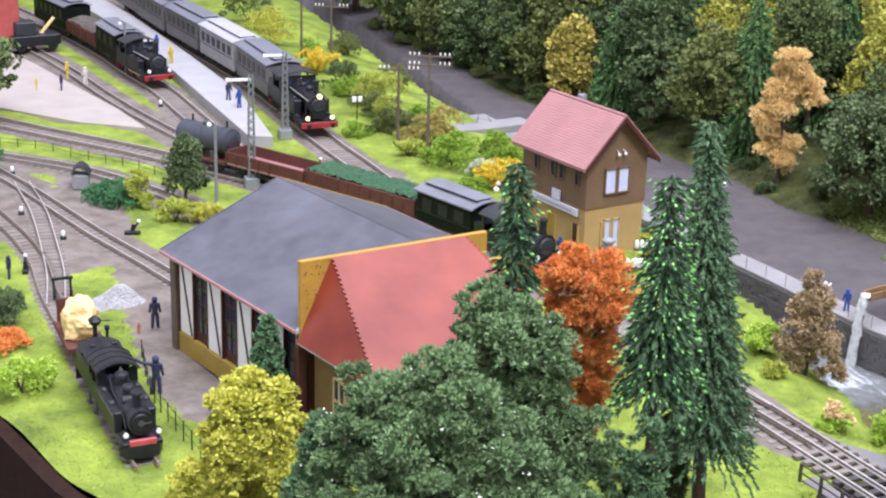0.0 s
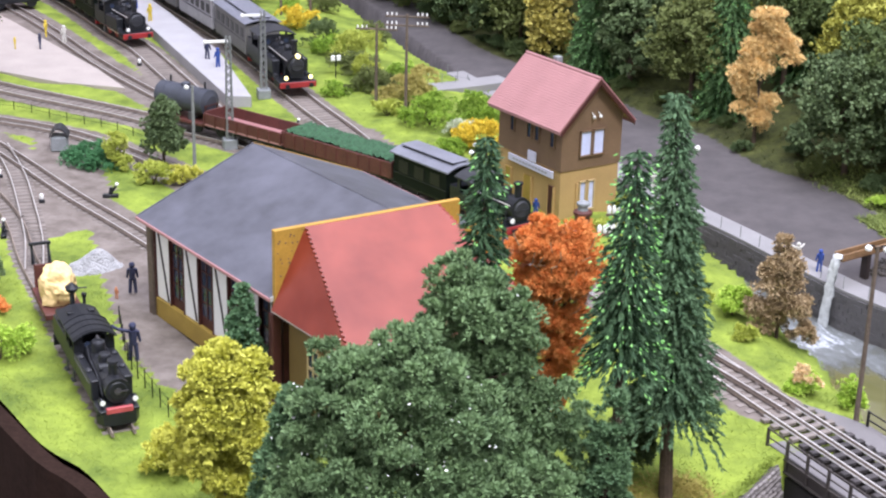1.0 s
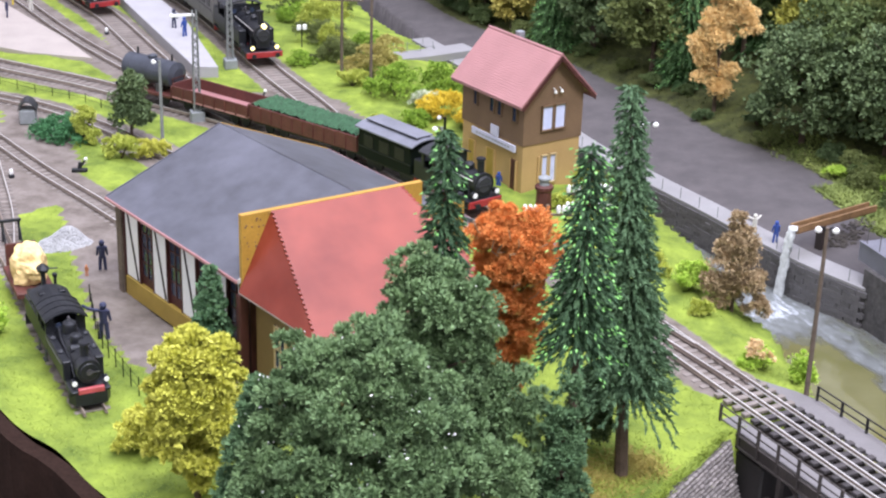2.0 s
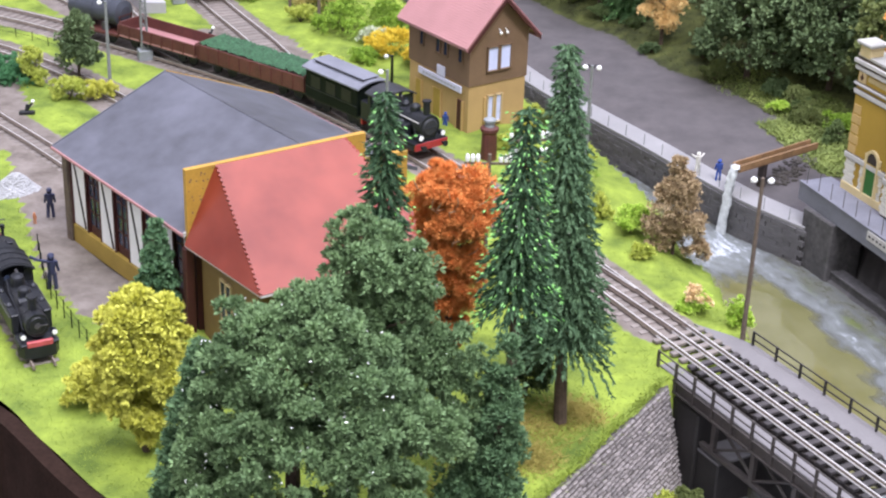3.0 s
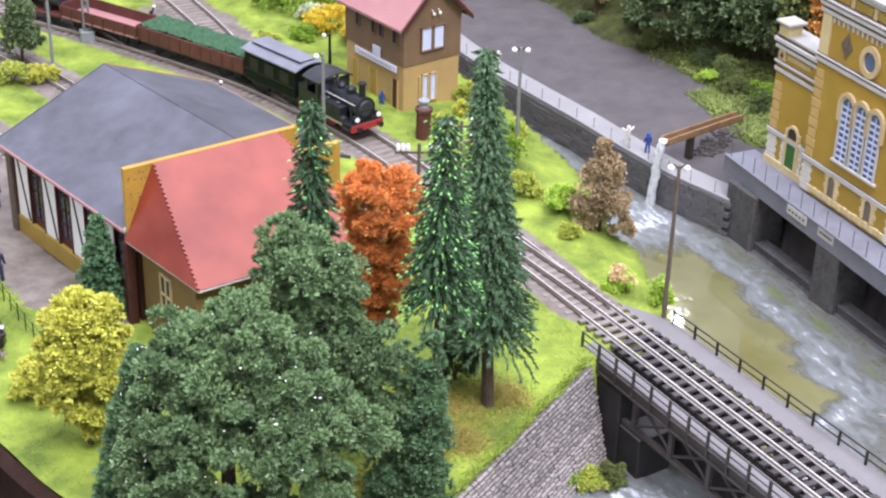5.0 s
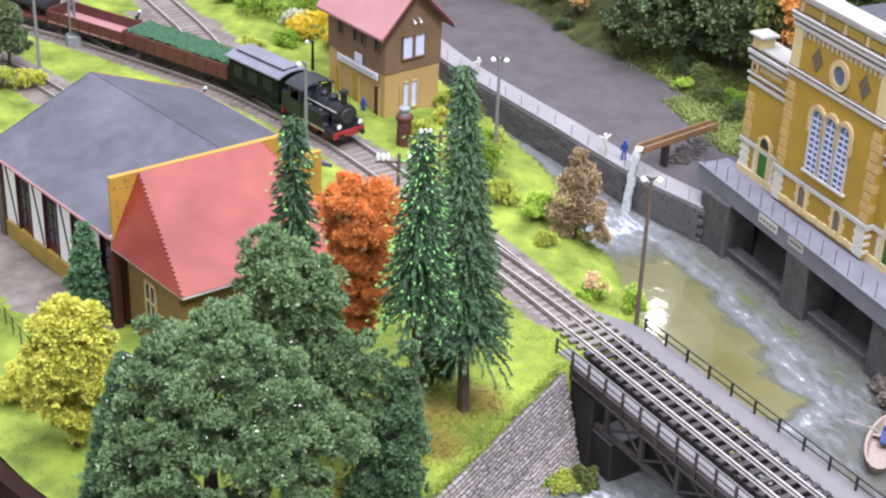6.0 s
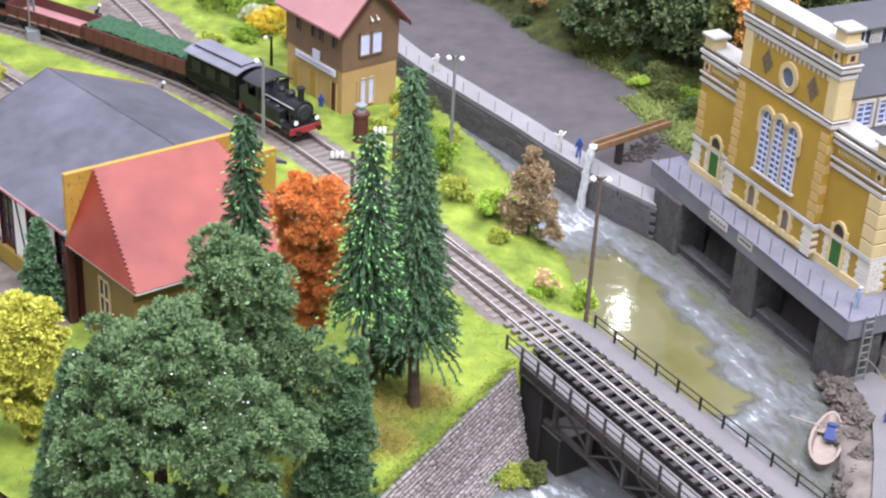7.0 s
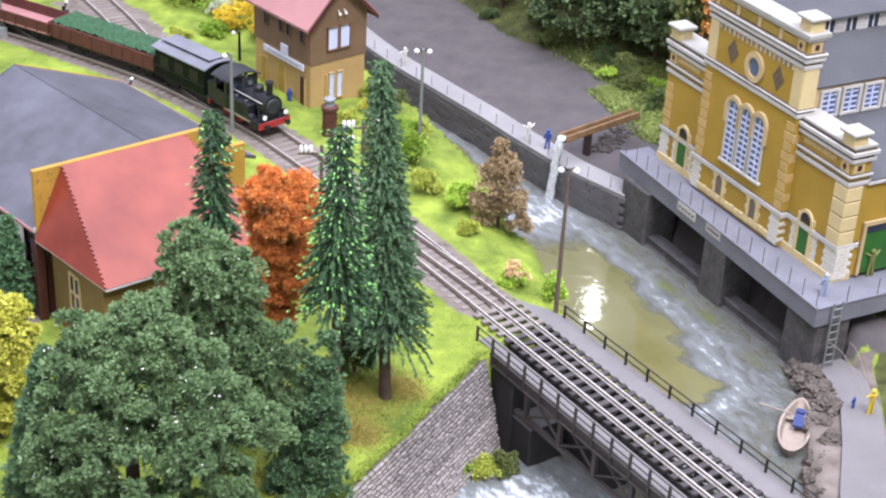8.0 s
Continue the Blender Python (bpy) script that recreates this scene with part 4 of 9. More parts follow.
def build_signal_box():
    W, D, SEAM, TOP, RIDGE = 4.1, 5.95, 3.35, 6.35, 8.45
    b = thing("signal_box", -12.16, 83.27, -0.6, radians(46.4), "two-storey signal box with ochre base, brown upper storey and red roof", "building", kind="")
    bm = bmesh.new()
    box(bm, (W / 2, D / 2, SEAM / 2), (W, D, SEAM))
    part("lower_storey", bm, M_TAN_WALL, b)
    bm = bmesh.new()
    prism(bm, [(-0.06, -0.06), (W + 0.06, -0.06), (W + 0.06, D + 0.06), (-0.06, D + 0.06)], SEAM, TOP)
    for y in (-0.06, D - 0.06):
        slab(bm, [(-0.06, y, TOP), (W + 0.06, y, TOP), (W / 2, y, RIDGE - 0.1)], (0, 1, 0), 0.12)
    part("upper_storey", bm, M_BROWN_WALL, b)
    bm = bmesh.new()
    box(bm, (W / 2, D / 2, 0.1), (W + 0.16, D + 0.16, 0.5), bev=0.04)
    part("plinth", bm, M_STONE_MASS, b)
    # roof planes with rows of tiles
    for side in (-1, 1):
        bm = bmesh.new()
        ex, ez = W / 2 + side * (W / 2 + 0.55), RIDGE - (W / 2 + 0.55) * (RIDGE - TOP) / (W / 2)
        n = Vector((side * (RIDGE - TOP), 0, W / 2)).normalized()
        slab(bm, [(W / 2, -0.55, RIDGE), (ex, -0.55, ez), (ex, D + 0.5, ez), (W / 2, D + 0.5, RIDGE)], n, 0.14)
        roof = part("roof", bm, M_PINK_TILE, b)
        for i in range(22):
            bm = bmesh.new()
            f0 = (i + 0.1) / 22
            x0, z0 = W / 2 + (ex - W / 2) * f0, RIDGE + (ez - RIDGE) * f0
            f1 = (i + 1.0) / 22
            x1, z1 = W / 2 + (ex - W / 2) * f1, RIDGE + (ez - RIDGE) * f1
            o = n * 0.145
            lift = n * 0.006
            slab(bm, [Vector((x0, -0.56, z0)) + o, Vector((x1, -0.56, z1)) + o + lift, Vector((x1, D + 0.51, z1)) + o + lift, Vector((x0, D + 0.51, z0)) + o], n, 0.02)
            part("tile_course", bm, M_PINK_TILE, roof)
        # verge and gutter
        bm = bmesh.new()
        slab(bm, [(W / 2, -0.62, RIDGE + 0.1), (ex, -0.62, ez + 0.1), (ex, -0.62, ez - 0.18), (W / 2, -0.62, RIDGE - 0.18)], (0, 1, 0), 0.08)
        part("verge_board", bm, M_TIMBER, b)
        bm = bmesh.new()
        cyl(bm, (ex, -0.5, ez - 0.02), (ex, D + 0.45, ez - 0.02), 0.09, seg=8)
        part("gutter", bm, M_PINK_TILE, b)
    bm = bmesh.new()
    cyl(bm, (W / 2, -0.56, RIDGE + 0.15), (W / 2, D + 0.5, RIDGE + 0.15), 0.1, seg=8)
    part("ridge_tiles", bm, M_PINK_TILE, b)
    bm = bmesh.new()
    box(bm, (W / 2 + 1.15, D - 1.0, RIDGE - 0.4), (0.42, 0.42, 1.0), bev=0.03)
    part("chimney", bm, M_HUT, b)
    # windows of the gable end: two upstairs, two down, with half-open shutters
    for x in (W / 2 - 0.5, W / 2 + 0.4):
        window_on(b, x, SEAM + 1.5, 0.78, 1.45, -0.14, M_BROWN_WALL, M_WINDOW, "upper_window", (0, 0))
    for x in (W / 2 - 0.52, W / 2 + 0.08):
        window_on(b, x, 1.75, 0.44, 1.7, -0.08, M_CREAM, M_WINDOW, "lower_window", (0, 0))
    for x in (W / 2 - 0.88, W / 2 - 0.22, W / 2 + 0.4):
        bm = bmesh.new()
        box(bm, (x, -0.05, 1.75), (0.18, 0.1, 1.6), bev=0.02)
        part("shutter", bm, M_TAN_WALL, b)
    for x in (W / 2 - 0.05, W / 2 + 0.9):
        bm = bmesh.new()
        box(bm, (x, -0.1, SEAM + 1.55), (0.14, 0.1, 1.35), bev=0.02)
        part("shutter", bm, M_BROWN_WALL, b)
    for x in (W / 2 - 0.1, W / 2 + 0.35):
        bm = bmesh.new()
        ball(bm, (x, -0.28, SEAM + 3.0), 0.11)
        cyl(bm, (x, -0.28, SEAM + 3.08), (x, -0.05, SEAM + 3.2), 0.03, seg=6)
        part("gable_lamp", bm, M_INSULATOR, b, "white globe lamp", True)
    # the long side, which faces -x: small dark windows above, door and tall windows below
    side = Matrix.Rotation(radians(-90), 4, "Z")
    for y, z, w, h in ((0.75, 4.95, 0.4, 0.85), (2.2, 4.95, 0.4, 0.85), (2.95, 4.95, 0.4, 0.85), (4.6, 4.95, 0.35, 0.85)):
        bm = bmesh.new()
        box(bm, (-0.08, y, z + 0.1), (0.08, w, h))
        win = part("small_window", bm, M_GLASS, b)
        bm = bmesh.new()
        for dy in (-w / 2, w / 2):
            box(bm, (-0.12, y + dy, z + 0.1), (0.1, 0.06, h + 0.06))
        box(bm, (-0.12, y, z - h / 2 + 0.1), (0.14, w + 0.1, 0.06))
        part("frame", bm, M_BROWN_WALL, win)
    for y, w, h, name in ((0.75, 0.55, 2.0, "door"), (3.0, 0.8, 2.0, "side_window"), (4.9, 0.6, 2.0, "side_window")):
        bm = bmesh.new()
        box(bm, (-0.03, y, 0.35 + h / 2), (0.1, w, h), bev=0.02)
        d = part(name, bm, M_MUSTARD if name != "door" else M_TIMBER, b)
        bm = bmesh.new()
        for dy in (-w / 2, w / 2):
            box(bm, (-0.07, y + dy, 0.35 + h / 2), (0.12, 0.08, h))
        part("frame", bm, M_TAN_WALL, d)
    bm = bmesh.new()
    box(bm, (-0.16, 2.65, 3.05), (0.1, 4.3, 0.42), bev=0.02)
    sign = part("name_board", bm, M_SIGN, b, "pale lavender name board")
    bm = bmesh.new()
    for i in range(11):
        box(bm, (-0.222, 4.2 - i * 0.31, 3.05), (0.012, 0.2, 0.1))
    part("lettering", bm, M_PALE_COACH, sign)
    bm = bmesh.new()
    box(bm, (-0.16, 2.55, 3.62), (0.1, 0.75, 0.62), bev=0.02)
    part("small_board", bm, M_SIGN, b, "small pale board")
    return b


build_signal_box()


def build_shed():
    """The engine shed: a long grey gable roof over half-timbered walls."""
    LX, LY, EAVE, RIDGE = 11.98, 12.67, 4.83, 7.36
    b = thing("engine_shed", -29.03, 63.91, 0, radians(-39.9), "half-timbered engine shed with a wide grey roof", "building")
    mid = LY / 2
    for y0, yr in ((0, mid), (LY, mid)):
        bm = bmesh.new()
        s = 1 if y0 < mid else -1
        n = Vector((0, -(RIDGE - EAVE) * s, mid)).normalized()
        slab(bm, [(0, y0, EAVE), (LX, y0, EAVE), (LX, yr, RIDGE), (0, yr, RIDGE)], n, 0.09)
        part("roof", bm, M_GREY_ROOF, b)
    for y0 in (0.0, LY):
        bm = bmesh.new()
        box(bm, (LX / 2, y0, EAVE + 0.01), (LX + 0.06, 0.14, 0.17), bev=0.03)
        part("eaves_board", bm, M_PINK_TILE, b)
    for x in (-0.04, LX + 0.04):
        for y0 in (0, LY):
            bm = bmesh.new()
            slab(bm, [(x, y0, EAVE - 0.06), (x, mid, RIDGE - 0.06), (x, mid, RIDGE + 0.13), (x, y0, EAVE + 0.13)], (1, 0, 0), 0.07)
            part("verge_board", bm, M_OCHRE if y0 and x < 0 else (M_GREY_ROOF if x < 0 or y0 else M_PALE), b)
    # walls
    wy = 0.45
    bm = bmesh.new()
    box(bm, (LX / 2, wy + 0.33, 0.5), (LX - 0.5, 0.56, 1.0), bev=0.03)
    part("plinth", bm, M_MUSTARD, b, "mustard-coloured plinth")
    bm = bmesh.new()
    box(bm, (LX / 2, wy + 0.4, 2.85), (LX - 0.8, 0.3, 3.75))
    part("front_wall", bm, M_TIMBER, b, "dark red-brown timber wall")
    for x, name in ((0.55, "left"), (LX - 0.55, "right")):
        bm = bmesh.new()
        box(bm, (x, mid, 2.4), (0.3, LY - 1.0, 4.8))
        slab(bm, [(x - 0.15, 0.5, EAVE - 0.05), (x - 0.15, LY - 0.5, EAVE - 0.05), (x - 0.15, mid, RIDGE - 0.1)], (1, 0, 0), 0.3)
        part("end_wall", bm, M_TIMBER, b)
    bm = bmesh.new()
    box(bm, (LX / 2, LY - 0.6, 2.4), (LX - 0.8, 0.3, 4.8))
    part("rear_wall", bm, M_TIMBER, b)
    # white infill panels with raking braces, and deep dark windows between
    bay = (LX - 1.2) / 4
    for i in range(4):
        x0 = 0.75 + i * bay
        bm = bmesh.new()
        box(bm, (x0 + 0.61, wy + 0.2, 2.85), (1.3, 0.12, 3.62))
        part("white_panel", bm, M_WHITE, b)
        bm = bmesh.new()
        slab(bm, [(x0 + 1.02, wy + 0.10, 1.1), (x0 + 1.14, wy + 0.10, 1.1), (x0 + 0.2, wy + 0.10, 4.65), (x0 + 0.08, wy + 0.10, 4.65)], (0, 1, 0), 0.09)
        part("brace", bm, M_BEAM, b)
        for x in (x0 - 0.08, x0 + 1.3):
            bm = bmesh.new()
            box(bm, (x, wy + 0.18, 2.85), (0.09, 0.18, 3.75), bev=0.02)
            part("post", bm, M_TIMBER, b)
        xc = x0 + 1.3 + (bay - 1.38) / 2
        bm = bmesh.new()
        box(bm, (xc, wy + 0.3, 2.95), (bay - 1.7, 0.12, 2.9))
        win = part("window", bm, M_GLASS, b)
        bm = bmesh.new()
        for k in range(1, 4):
            box(bm, (xc, wy + 0.22, 1.45 + k * 0.75), (bay - 1.7, 0.05, 0.05))
        box(bm, (xc, wy + 0.22, 2.95), (0.06, 0.05, 3.0))
        part("glazing_bar", bm, M_TIMBER, win)
    bm = bmesh.new()
    box(bm, (LX - 0.68, wy + 0.2, 2.85), (0.5, 0.12, 3.62))
    part("white_panel", bm, M_WHITE, b)
    # doors in the end that the track enters
    bm = bmesh.new()
    for k in range(2):
        box(bm, (0.36, mid - 0.85 + k * 1.7, 2.0), (0.12, 1.6, 3.8), bev=0.03)
    part("gate", bm, M_POLE, b, "weathered grey gate leaves")
    bm = bmesh.new()
    box(bm, (LX - 0.35, 0.7, 2.4), (0.5, 0.3, 4.7), bev=0.03)
    part("corner_post", bm, M_TIMBER, b)
    bm = bmesh.new()
    box(bm, (0.38, 0.62, 2.3), (0.5, 0.5, 4.6), bev=0.04)
    part("corner_post", bm, M_POLE, b)
    return b


build_shed()


def build_annexe():
    """The half house against the shed: a red roof that leans on an ochre back board."""
    LX, FY, EAVE, RIDGE = 8.8, -5.7, 4.4, 7.8
    b = thing("half_house", -19.57, 56.14, 0, radians(44.5), "ochre half house with a red sheet roof and hipped end", "building")
    bm = bmesh.new()
    box(bm, (LX / 2, 0.14, 6.1), (LX, 0.26, 3.6), bev=0.02)
    box(bm, (LX + 1.12, 0.14, 5.45), (2.24, 0.26, 2.3), bev=0.02)
    board = part("back_board", bm, M_OCHRE, b)
    bm = bmesh.new()
    box(bm, (0.02, 0.1, 2.15), (0.42, 0.34, 4.3), bev=0.03)
    part("corner_post", bm, M_TIMBER, b, "dark red timber corner post")
    bm = bmesh.new()
    box(bm, (LX / 2 + 0.2, 0.2, 2.15), (LX - 0.4, 0.2, 4.3))
    part("rear_wall", bm, M_TIMBER, b)
    bm = bmesh.new()
    for i in range(26):
        x, z = RNG.uniform(0.1, 1.3), RNG.uniform(4.6, 7.8)
        if (x - 0.1) / 1.3 < (z - 4.4) / 3.6 + 0.1:
            cyl(bm, (x, -0.012, z), (x, 0.03, z), RNG.uniform(0.025, 0.05), seg=7)
    tagged(part("worm_holes", bm, M_BROWN_WALL, board), "dark spots on the board", kind="stuff")
    A, B, C, D, E = Vector((-0.12, 0, 4.45)), Vector((0.5, FY, EAVE)), Vector((LX + 0.7, FY, EAVE)), Vector((LX - 1.1, 0, RIDGE)), Vector((1.45, 0, RIDGE))
    F = Vector((LX + 0.1, 0, 4.45))
    bm = bmesh.new()
    slab(bm, [B, C, D, E], (0, RIDGE - EAVE, FY), -0.1)
    part("roof", bm, M_RED_TILE, b, "faded red sheet roof")
    for p, q, r, s in ((A, B, E, 1), (F, C, D, -1)):
        bm = bmesh.new()
        slab(bm, [p, q, r], (q - p).cross(r - p).normalized() * s, 0.08)
        part("hip", bm, M_RED_TILE, b)
    # the serrated hip edge
    for top, foot in ((E, B), (D, C)):
        bm = bmesh.new()
        for i in range(27):
            p = top.lerp(foot, (i + 0.5) / 27) + Vector((-0.02, 0, 0.09))
            box(bm, (0, 0, 0), (0.13, 0.13, 0.07), m=Matrix.Translation(p) @ (foot - top).to_track_quat("X", "Z").to_matrix().to_4x4() @ Matrix.Rotation(radians(45), 4, "Z"))
        part("hip_edging", bm, M_RED_TILE, b)
    bm = bmesh.new()
    cyl(bm, A + Vector((0, 0, -0.02)), B + Vector((0, 0, -0.02)), 0.06, seg=6)
    cyl(bm, B + Vector((0, 0, -0.02)), C + Vector((0, 0, -0.02)), 0.06, seg=6)
    part("eaves_edge", bm, M_PALE, b)
    bm = bmesh.new()
    box(bm, (LX / 2 + 0.6, FY + 0.5, 2.2), (LX - 0.3, 0.25, 4.4))
    part("front_wall", bm, M_HOUSE_WALL, b)
    bm = bmesh.new()
    box(bm, (0.62, FY / 2 + 0.05, 2.2), (0.25, -FY - 0.6, 4.4))
    part("side_wall", bm, M_HOUSE_WALL, b)
    # window in the side wall
    bm = bmesh.new()
    box(bm, (0.47, -2.6, 2.7), (0.06, 0.9, 1.9))
    w = part("window", bm, M_GLASS, b)
    bm = bmesh.new()
    for y in (-3.08, -2.6, -2.12):
        box(bm, (0.44, y, 2.7), (0.1, 0.1, 2.0))
    for z in (1.75, 2.7, 3.65):
        box(bm, (0.44, -2.6, z), (0.1, 1.05, 0.1))
    part("frame", bm, M_CREAM, w)
    bm = bmesh.new()
    box(bm, (LX + 1.3, 0.62, 6.5), (0.8, 0.6, 0.9), bev=0.03)
    part("chimney", bm, M_BEAM, b)
    return b


build_annexe()


def arch_outline(w, h, seg=7):
    r = w / 2
    pts = [(-r, 0), (r, 0)]
    for i in range(seg + 1):
        a = math.pi * i / seg
        pts.append((r * math.cos(a), h - r + r * math.sin(a)))
    return pts


def arch_panel(bm, x, z, w, h, y0, y1):
    """A round-headed panel in a wall that faces -y."""
    pts = arch_outline(w, h)
    slab(bm, [(x + a, y1, z + c) for a, c in pts], (0, -1, 0), y1 - y0)


def arch_ring(bm, x, z, w, h, t, y0, y1, seg=9):
    inner, outer = arch_outline(w, h, seg), arch_outline(w + 2 * t, h + t, seg)
    inner, outer = inner[1:] + inner[:1], outer[1:] + outer[:1]
    for i in range(len(inner) - 1):
        quad = [inner[i], outer[i], outer[i + 1], inner[i + 1]]
        slab(bm, [(x + a, y1, z + c) for a, c in quad], (0, -1, 0), y1 - y0)


def build_mill():
    """The waterworks: a tower front between two low wings; local x runs along the front, y goes in."""
    b = thing("waterworks", 9.16, 81.68, -0.25, math.atan2(-0.8315, 0.5556), "ochre waterworks with pale banded stonework, tower front and green doors", "building")
    b.matrix_basis = b.matrix_basis @ Matrix.Diagonal((1, 1, 1.095, 1))
    L, WING, TOWER = 16.1, 6.85, 10.9
    T0, T1, TY = 3.9, 11.95, -0.4
    bm = bmesh.new()
    box(bm, (L / 2, 0.62, WING / 2), (L, 1.24, WING))
    part("wing_wall", bm, M_OCHRE_WALL, b)
    bm = bmesh.new()
    box(bm, ((T0 + T1) / 2, 0.05, TOWER / 2), (T1 - T0, 0.9, TOWER))
    part("tower_wall", bm, M_OCHRE_WALL, b)
    # bands and cornices: (z, height, reach, material), round wings and tower
    for z, h, reach, mat, tower in ((1.72, 0.26, 0.10, M_PALE, False), (1.72, 0.26, 0.10, M_PALE, True), (5.05, 0.22, 0.1, M_PALE, False), (5.45, 0.12, 0.14, M_PALE, False), (6.25, 0.18, 0.16, M_PALE, False), (6.6, 0.2, 0.24, M_PALE, False), (6.9, 0.14, 0.12, M_PALE, False), (6.95, 0.2, 0.12, M_PALE, True), (7.2, 0.08, 0.16, M_PALE, True), (9.4, 0.2, 0.12, M_PALE, True), (9.75, 0.18, 0.2, M_PALE, True), (9.98, 0.1, 0.26, M_PALE, True), (10.75, 0.14, 0.16, M_PALE, True), (10.95, 0.22, 0.26, M_PALE, True)):
        bm = bmesh.new()
        if tower:
            box(bm, ((T0 + T1) / 2, 0.05, z), (T1 - T0 + 2 * reach, 0.9 + 2 * reach, h), bev=0.02)
        else:
            box(bm, (L / 2, 0.62, z), (L + 2 * reach, 1.24 + 2 * reach, h), bev=0.02)
        cornice = part("cornice", bm, M_COPING if z in (6.9, 10.95) else mat, b)
        for k in (-0.5,) if z in (6.9, 10.95) else (-0.5, 0.5):
            bm = bmesh.new()
            if tower:
                box(bm, ((T0 + T1) / 2, 0.05, z + k * (h + 0.05)), (T1 - T0 + reach, 0.9 + reach, 0.05))
            else:
                box(bm, (L / 2, 0.62, z + k * (h + 0.05)), (L + reach, 1.24 + reach, 0.05))
            part("shadow_line", bm, M_LINE, cornice, "thin grey-brown line")
    # pilasters: alternating bands at the left, tall light blocks with thin joints at the corners
    for x, z1, y in ((0.38, 4.9, 0.0), (T0 + 0.38, 6.8, TY), (T1 - 0.38, 6.8, TY)):
        for i in range(int((z1 - 1.9) / 0.52)):
            bm = bmesh.new()
            w = 0.78 if i % 2 else 0.62
            box(bm, (x, y + 0.27, 2.1 + i * 0.52), (w, 0.62, 0.44), bev=0.015)
            part("quoin", bm, M_TAN_QUOIN, b)
    for x in (T0 + 0.38, T1 - 0.38):
        bm = bmesh.new()
        box(bm, (x, TY + 0.24, 8.25), (0.78, 0.6, 2.1), bev=0.02)
        part("pilaster", bm, M_QUOIN, b)
    bm = bmesh.new()
    box(bm, (T1 - 0.36, 0.05, 8.25), (0.86, 0.98, 2.1), bev=0.02)
    part("pilaster", bm, M_QUOIN, b)
    bm = bmesh.new()
    box(bm, (L - 0.42, 0.42, 3.4), (0.92, 0.92, 3.1))
    part("corner_core", bm, M_BROWN_WALL, b)
    for i in range(4):
        bm = bmesh.new()
        box(bm, (L - 0.42, 0.42, 2.2 + i * 0.77), (1.02, 1.02, 0.71), bev=0.03)
        part("quoin", bm, M_QUOIN, b)
    # white ashlar at the base: rows at the corners and round the doors
    for x, w, y in ((0.45, 0.95, 0), (L - 0.45, 1.0, 0), (T0 + 0.4, 0.95, TY), (T1 - 0.4, 0.95, TY), (1.55, 0.5, 0), (3.05, 0.5, 0), (12.7, 0.5, 0), (14.4, 0.5, 0)):
        for i in range(8):
            reach = w * (1.0 if i % 2 else 0.8)
            cuts = [-reach / 2, -reach * 0.12, reach / 2] if i % 2 else [-reach / 2, reach * 0.2, reach / 2]
            for p, q in zip(cuts, cuts[1:]):
                bm = bmesh.new()
                box(bm, (x + (p + q) / 2, y + 0.2, 0.13 + i * 0.21), (q - p - 0.02, 0.5, 0.19), bev=0.012)
                part("ashlar", bm, M_ASHLAR, b)
    for i in range(8):
        for p, q in ((-0.05, 0.5), (0.5, 1.05)) if i % 2 else ((-0.05, 0.3), (0.3, 0.85)):
            bm = bmesh.new()
            box(bm, (L + 0.0, (p + q) / 2, 0.13 + i * 0.21), (0.22, q - p - 0.02, 0.19), bev=0.012)
            part("ashlar", bm, M_ASHLAR, b)
    bm = bmesh.new()
    box(bm, (L / 2, 0.55, 0.08), (L + 0.1, 1.3, 0.44), bev=0.03)
    part("base_course", bm, M_QUOIN, b)
    for i in range(15):
        x = T0 + 0.9 + i * 0.44
        bm = bmesh.new()
        box(bm, (x, TY - 0.02, 0.28 + (i % 2) * 0.03), (0.4, 0.12, 0.36), bev=0.04)
        part("ashlar", bm, M_QUOIN, b)
    # tall triple window
    bm = bmesh.new()
    box(bm, (8.1, TY - 0.03, 2.5), (3.7, 0.3, 0.14), bev=0.02)
    part("window_sill", bm, M_PALE, b)
    for x in (6.95, 8.1, 9.25):
        bm = bmesh.new()
        arch_panel(bm, x, 2.55, 0.82, 3.3, TY - 0.04, TY + 0.02)
        w = part("tall_window", bm, M_BLUE_PANE, b)
        bm = bmesh.new()
        arch_ring(bm, x, 2.55, 0.82, 3.3, 0.1, TY - 0.14, TY - 0.02)
        part("frame", bm, M_PALE, w)
        bm = bmesh.new()
        for k in range(9):
            box(bm, (x, TY - 0.06, 2.8 + k * 0.32), (0.8, 0.05, 0.1))
        box(bm, (x, TY - 0.07, 4.15), (0.06, 0.05, 3.1))
        part("louvre", bm, M_WINDOW, w)
        bm = bmesh.new()
        arch_ring(bm, x, 4.6, 1.02, 1.35, 0.2, TY - 0.2, TY - 0.03)
        part("arch_moulding", bm, M_CREAM, w)
    # oculus and lozenges
    bm = bmesh.new()
    for i in range(20):
        a0, a1 = TAU * i / 20, TAU * (i + 1) / 20
        slab(bm, [(8.1 + r * math.cos(a), TY - 0.02, 8.08 + r * math.sin(a)) for r, a in ((0.48, a0), (0.78, a0), (0.78, a1), (0.48, a1))], (0, -1, 0), 0.14)
    bmesh.ops.remove_doubles(bm, verts=bm.verts, dist=1e-4)
    ring = part("oculus", bm, M_CREAM, b, "round cream stone window ring")
    bm = bmesh.new()
    cyl(bm, (8.1, TY + 0.02, 8.08), (8.1, TY - 0.05, 8.08), 0.5, seg=18)
    part("pane", bm, M_BLUE_PANE, ring)
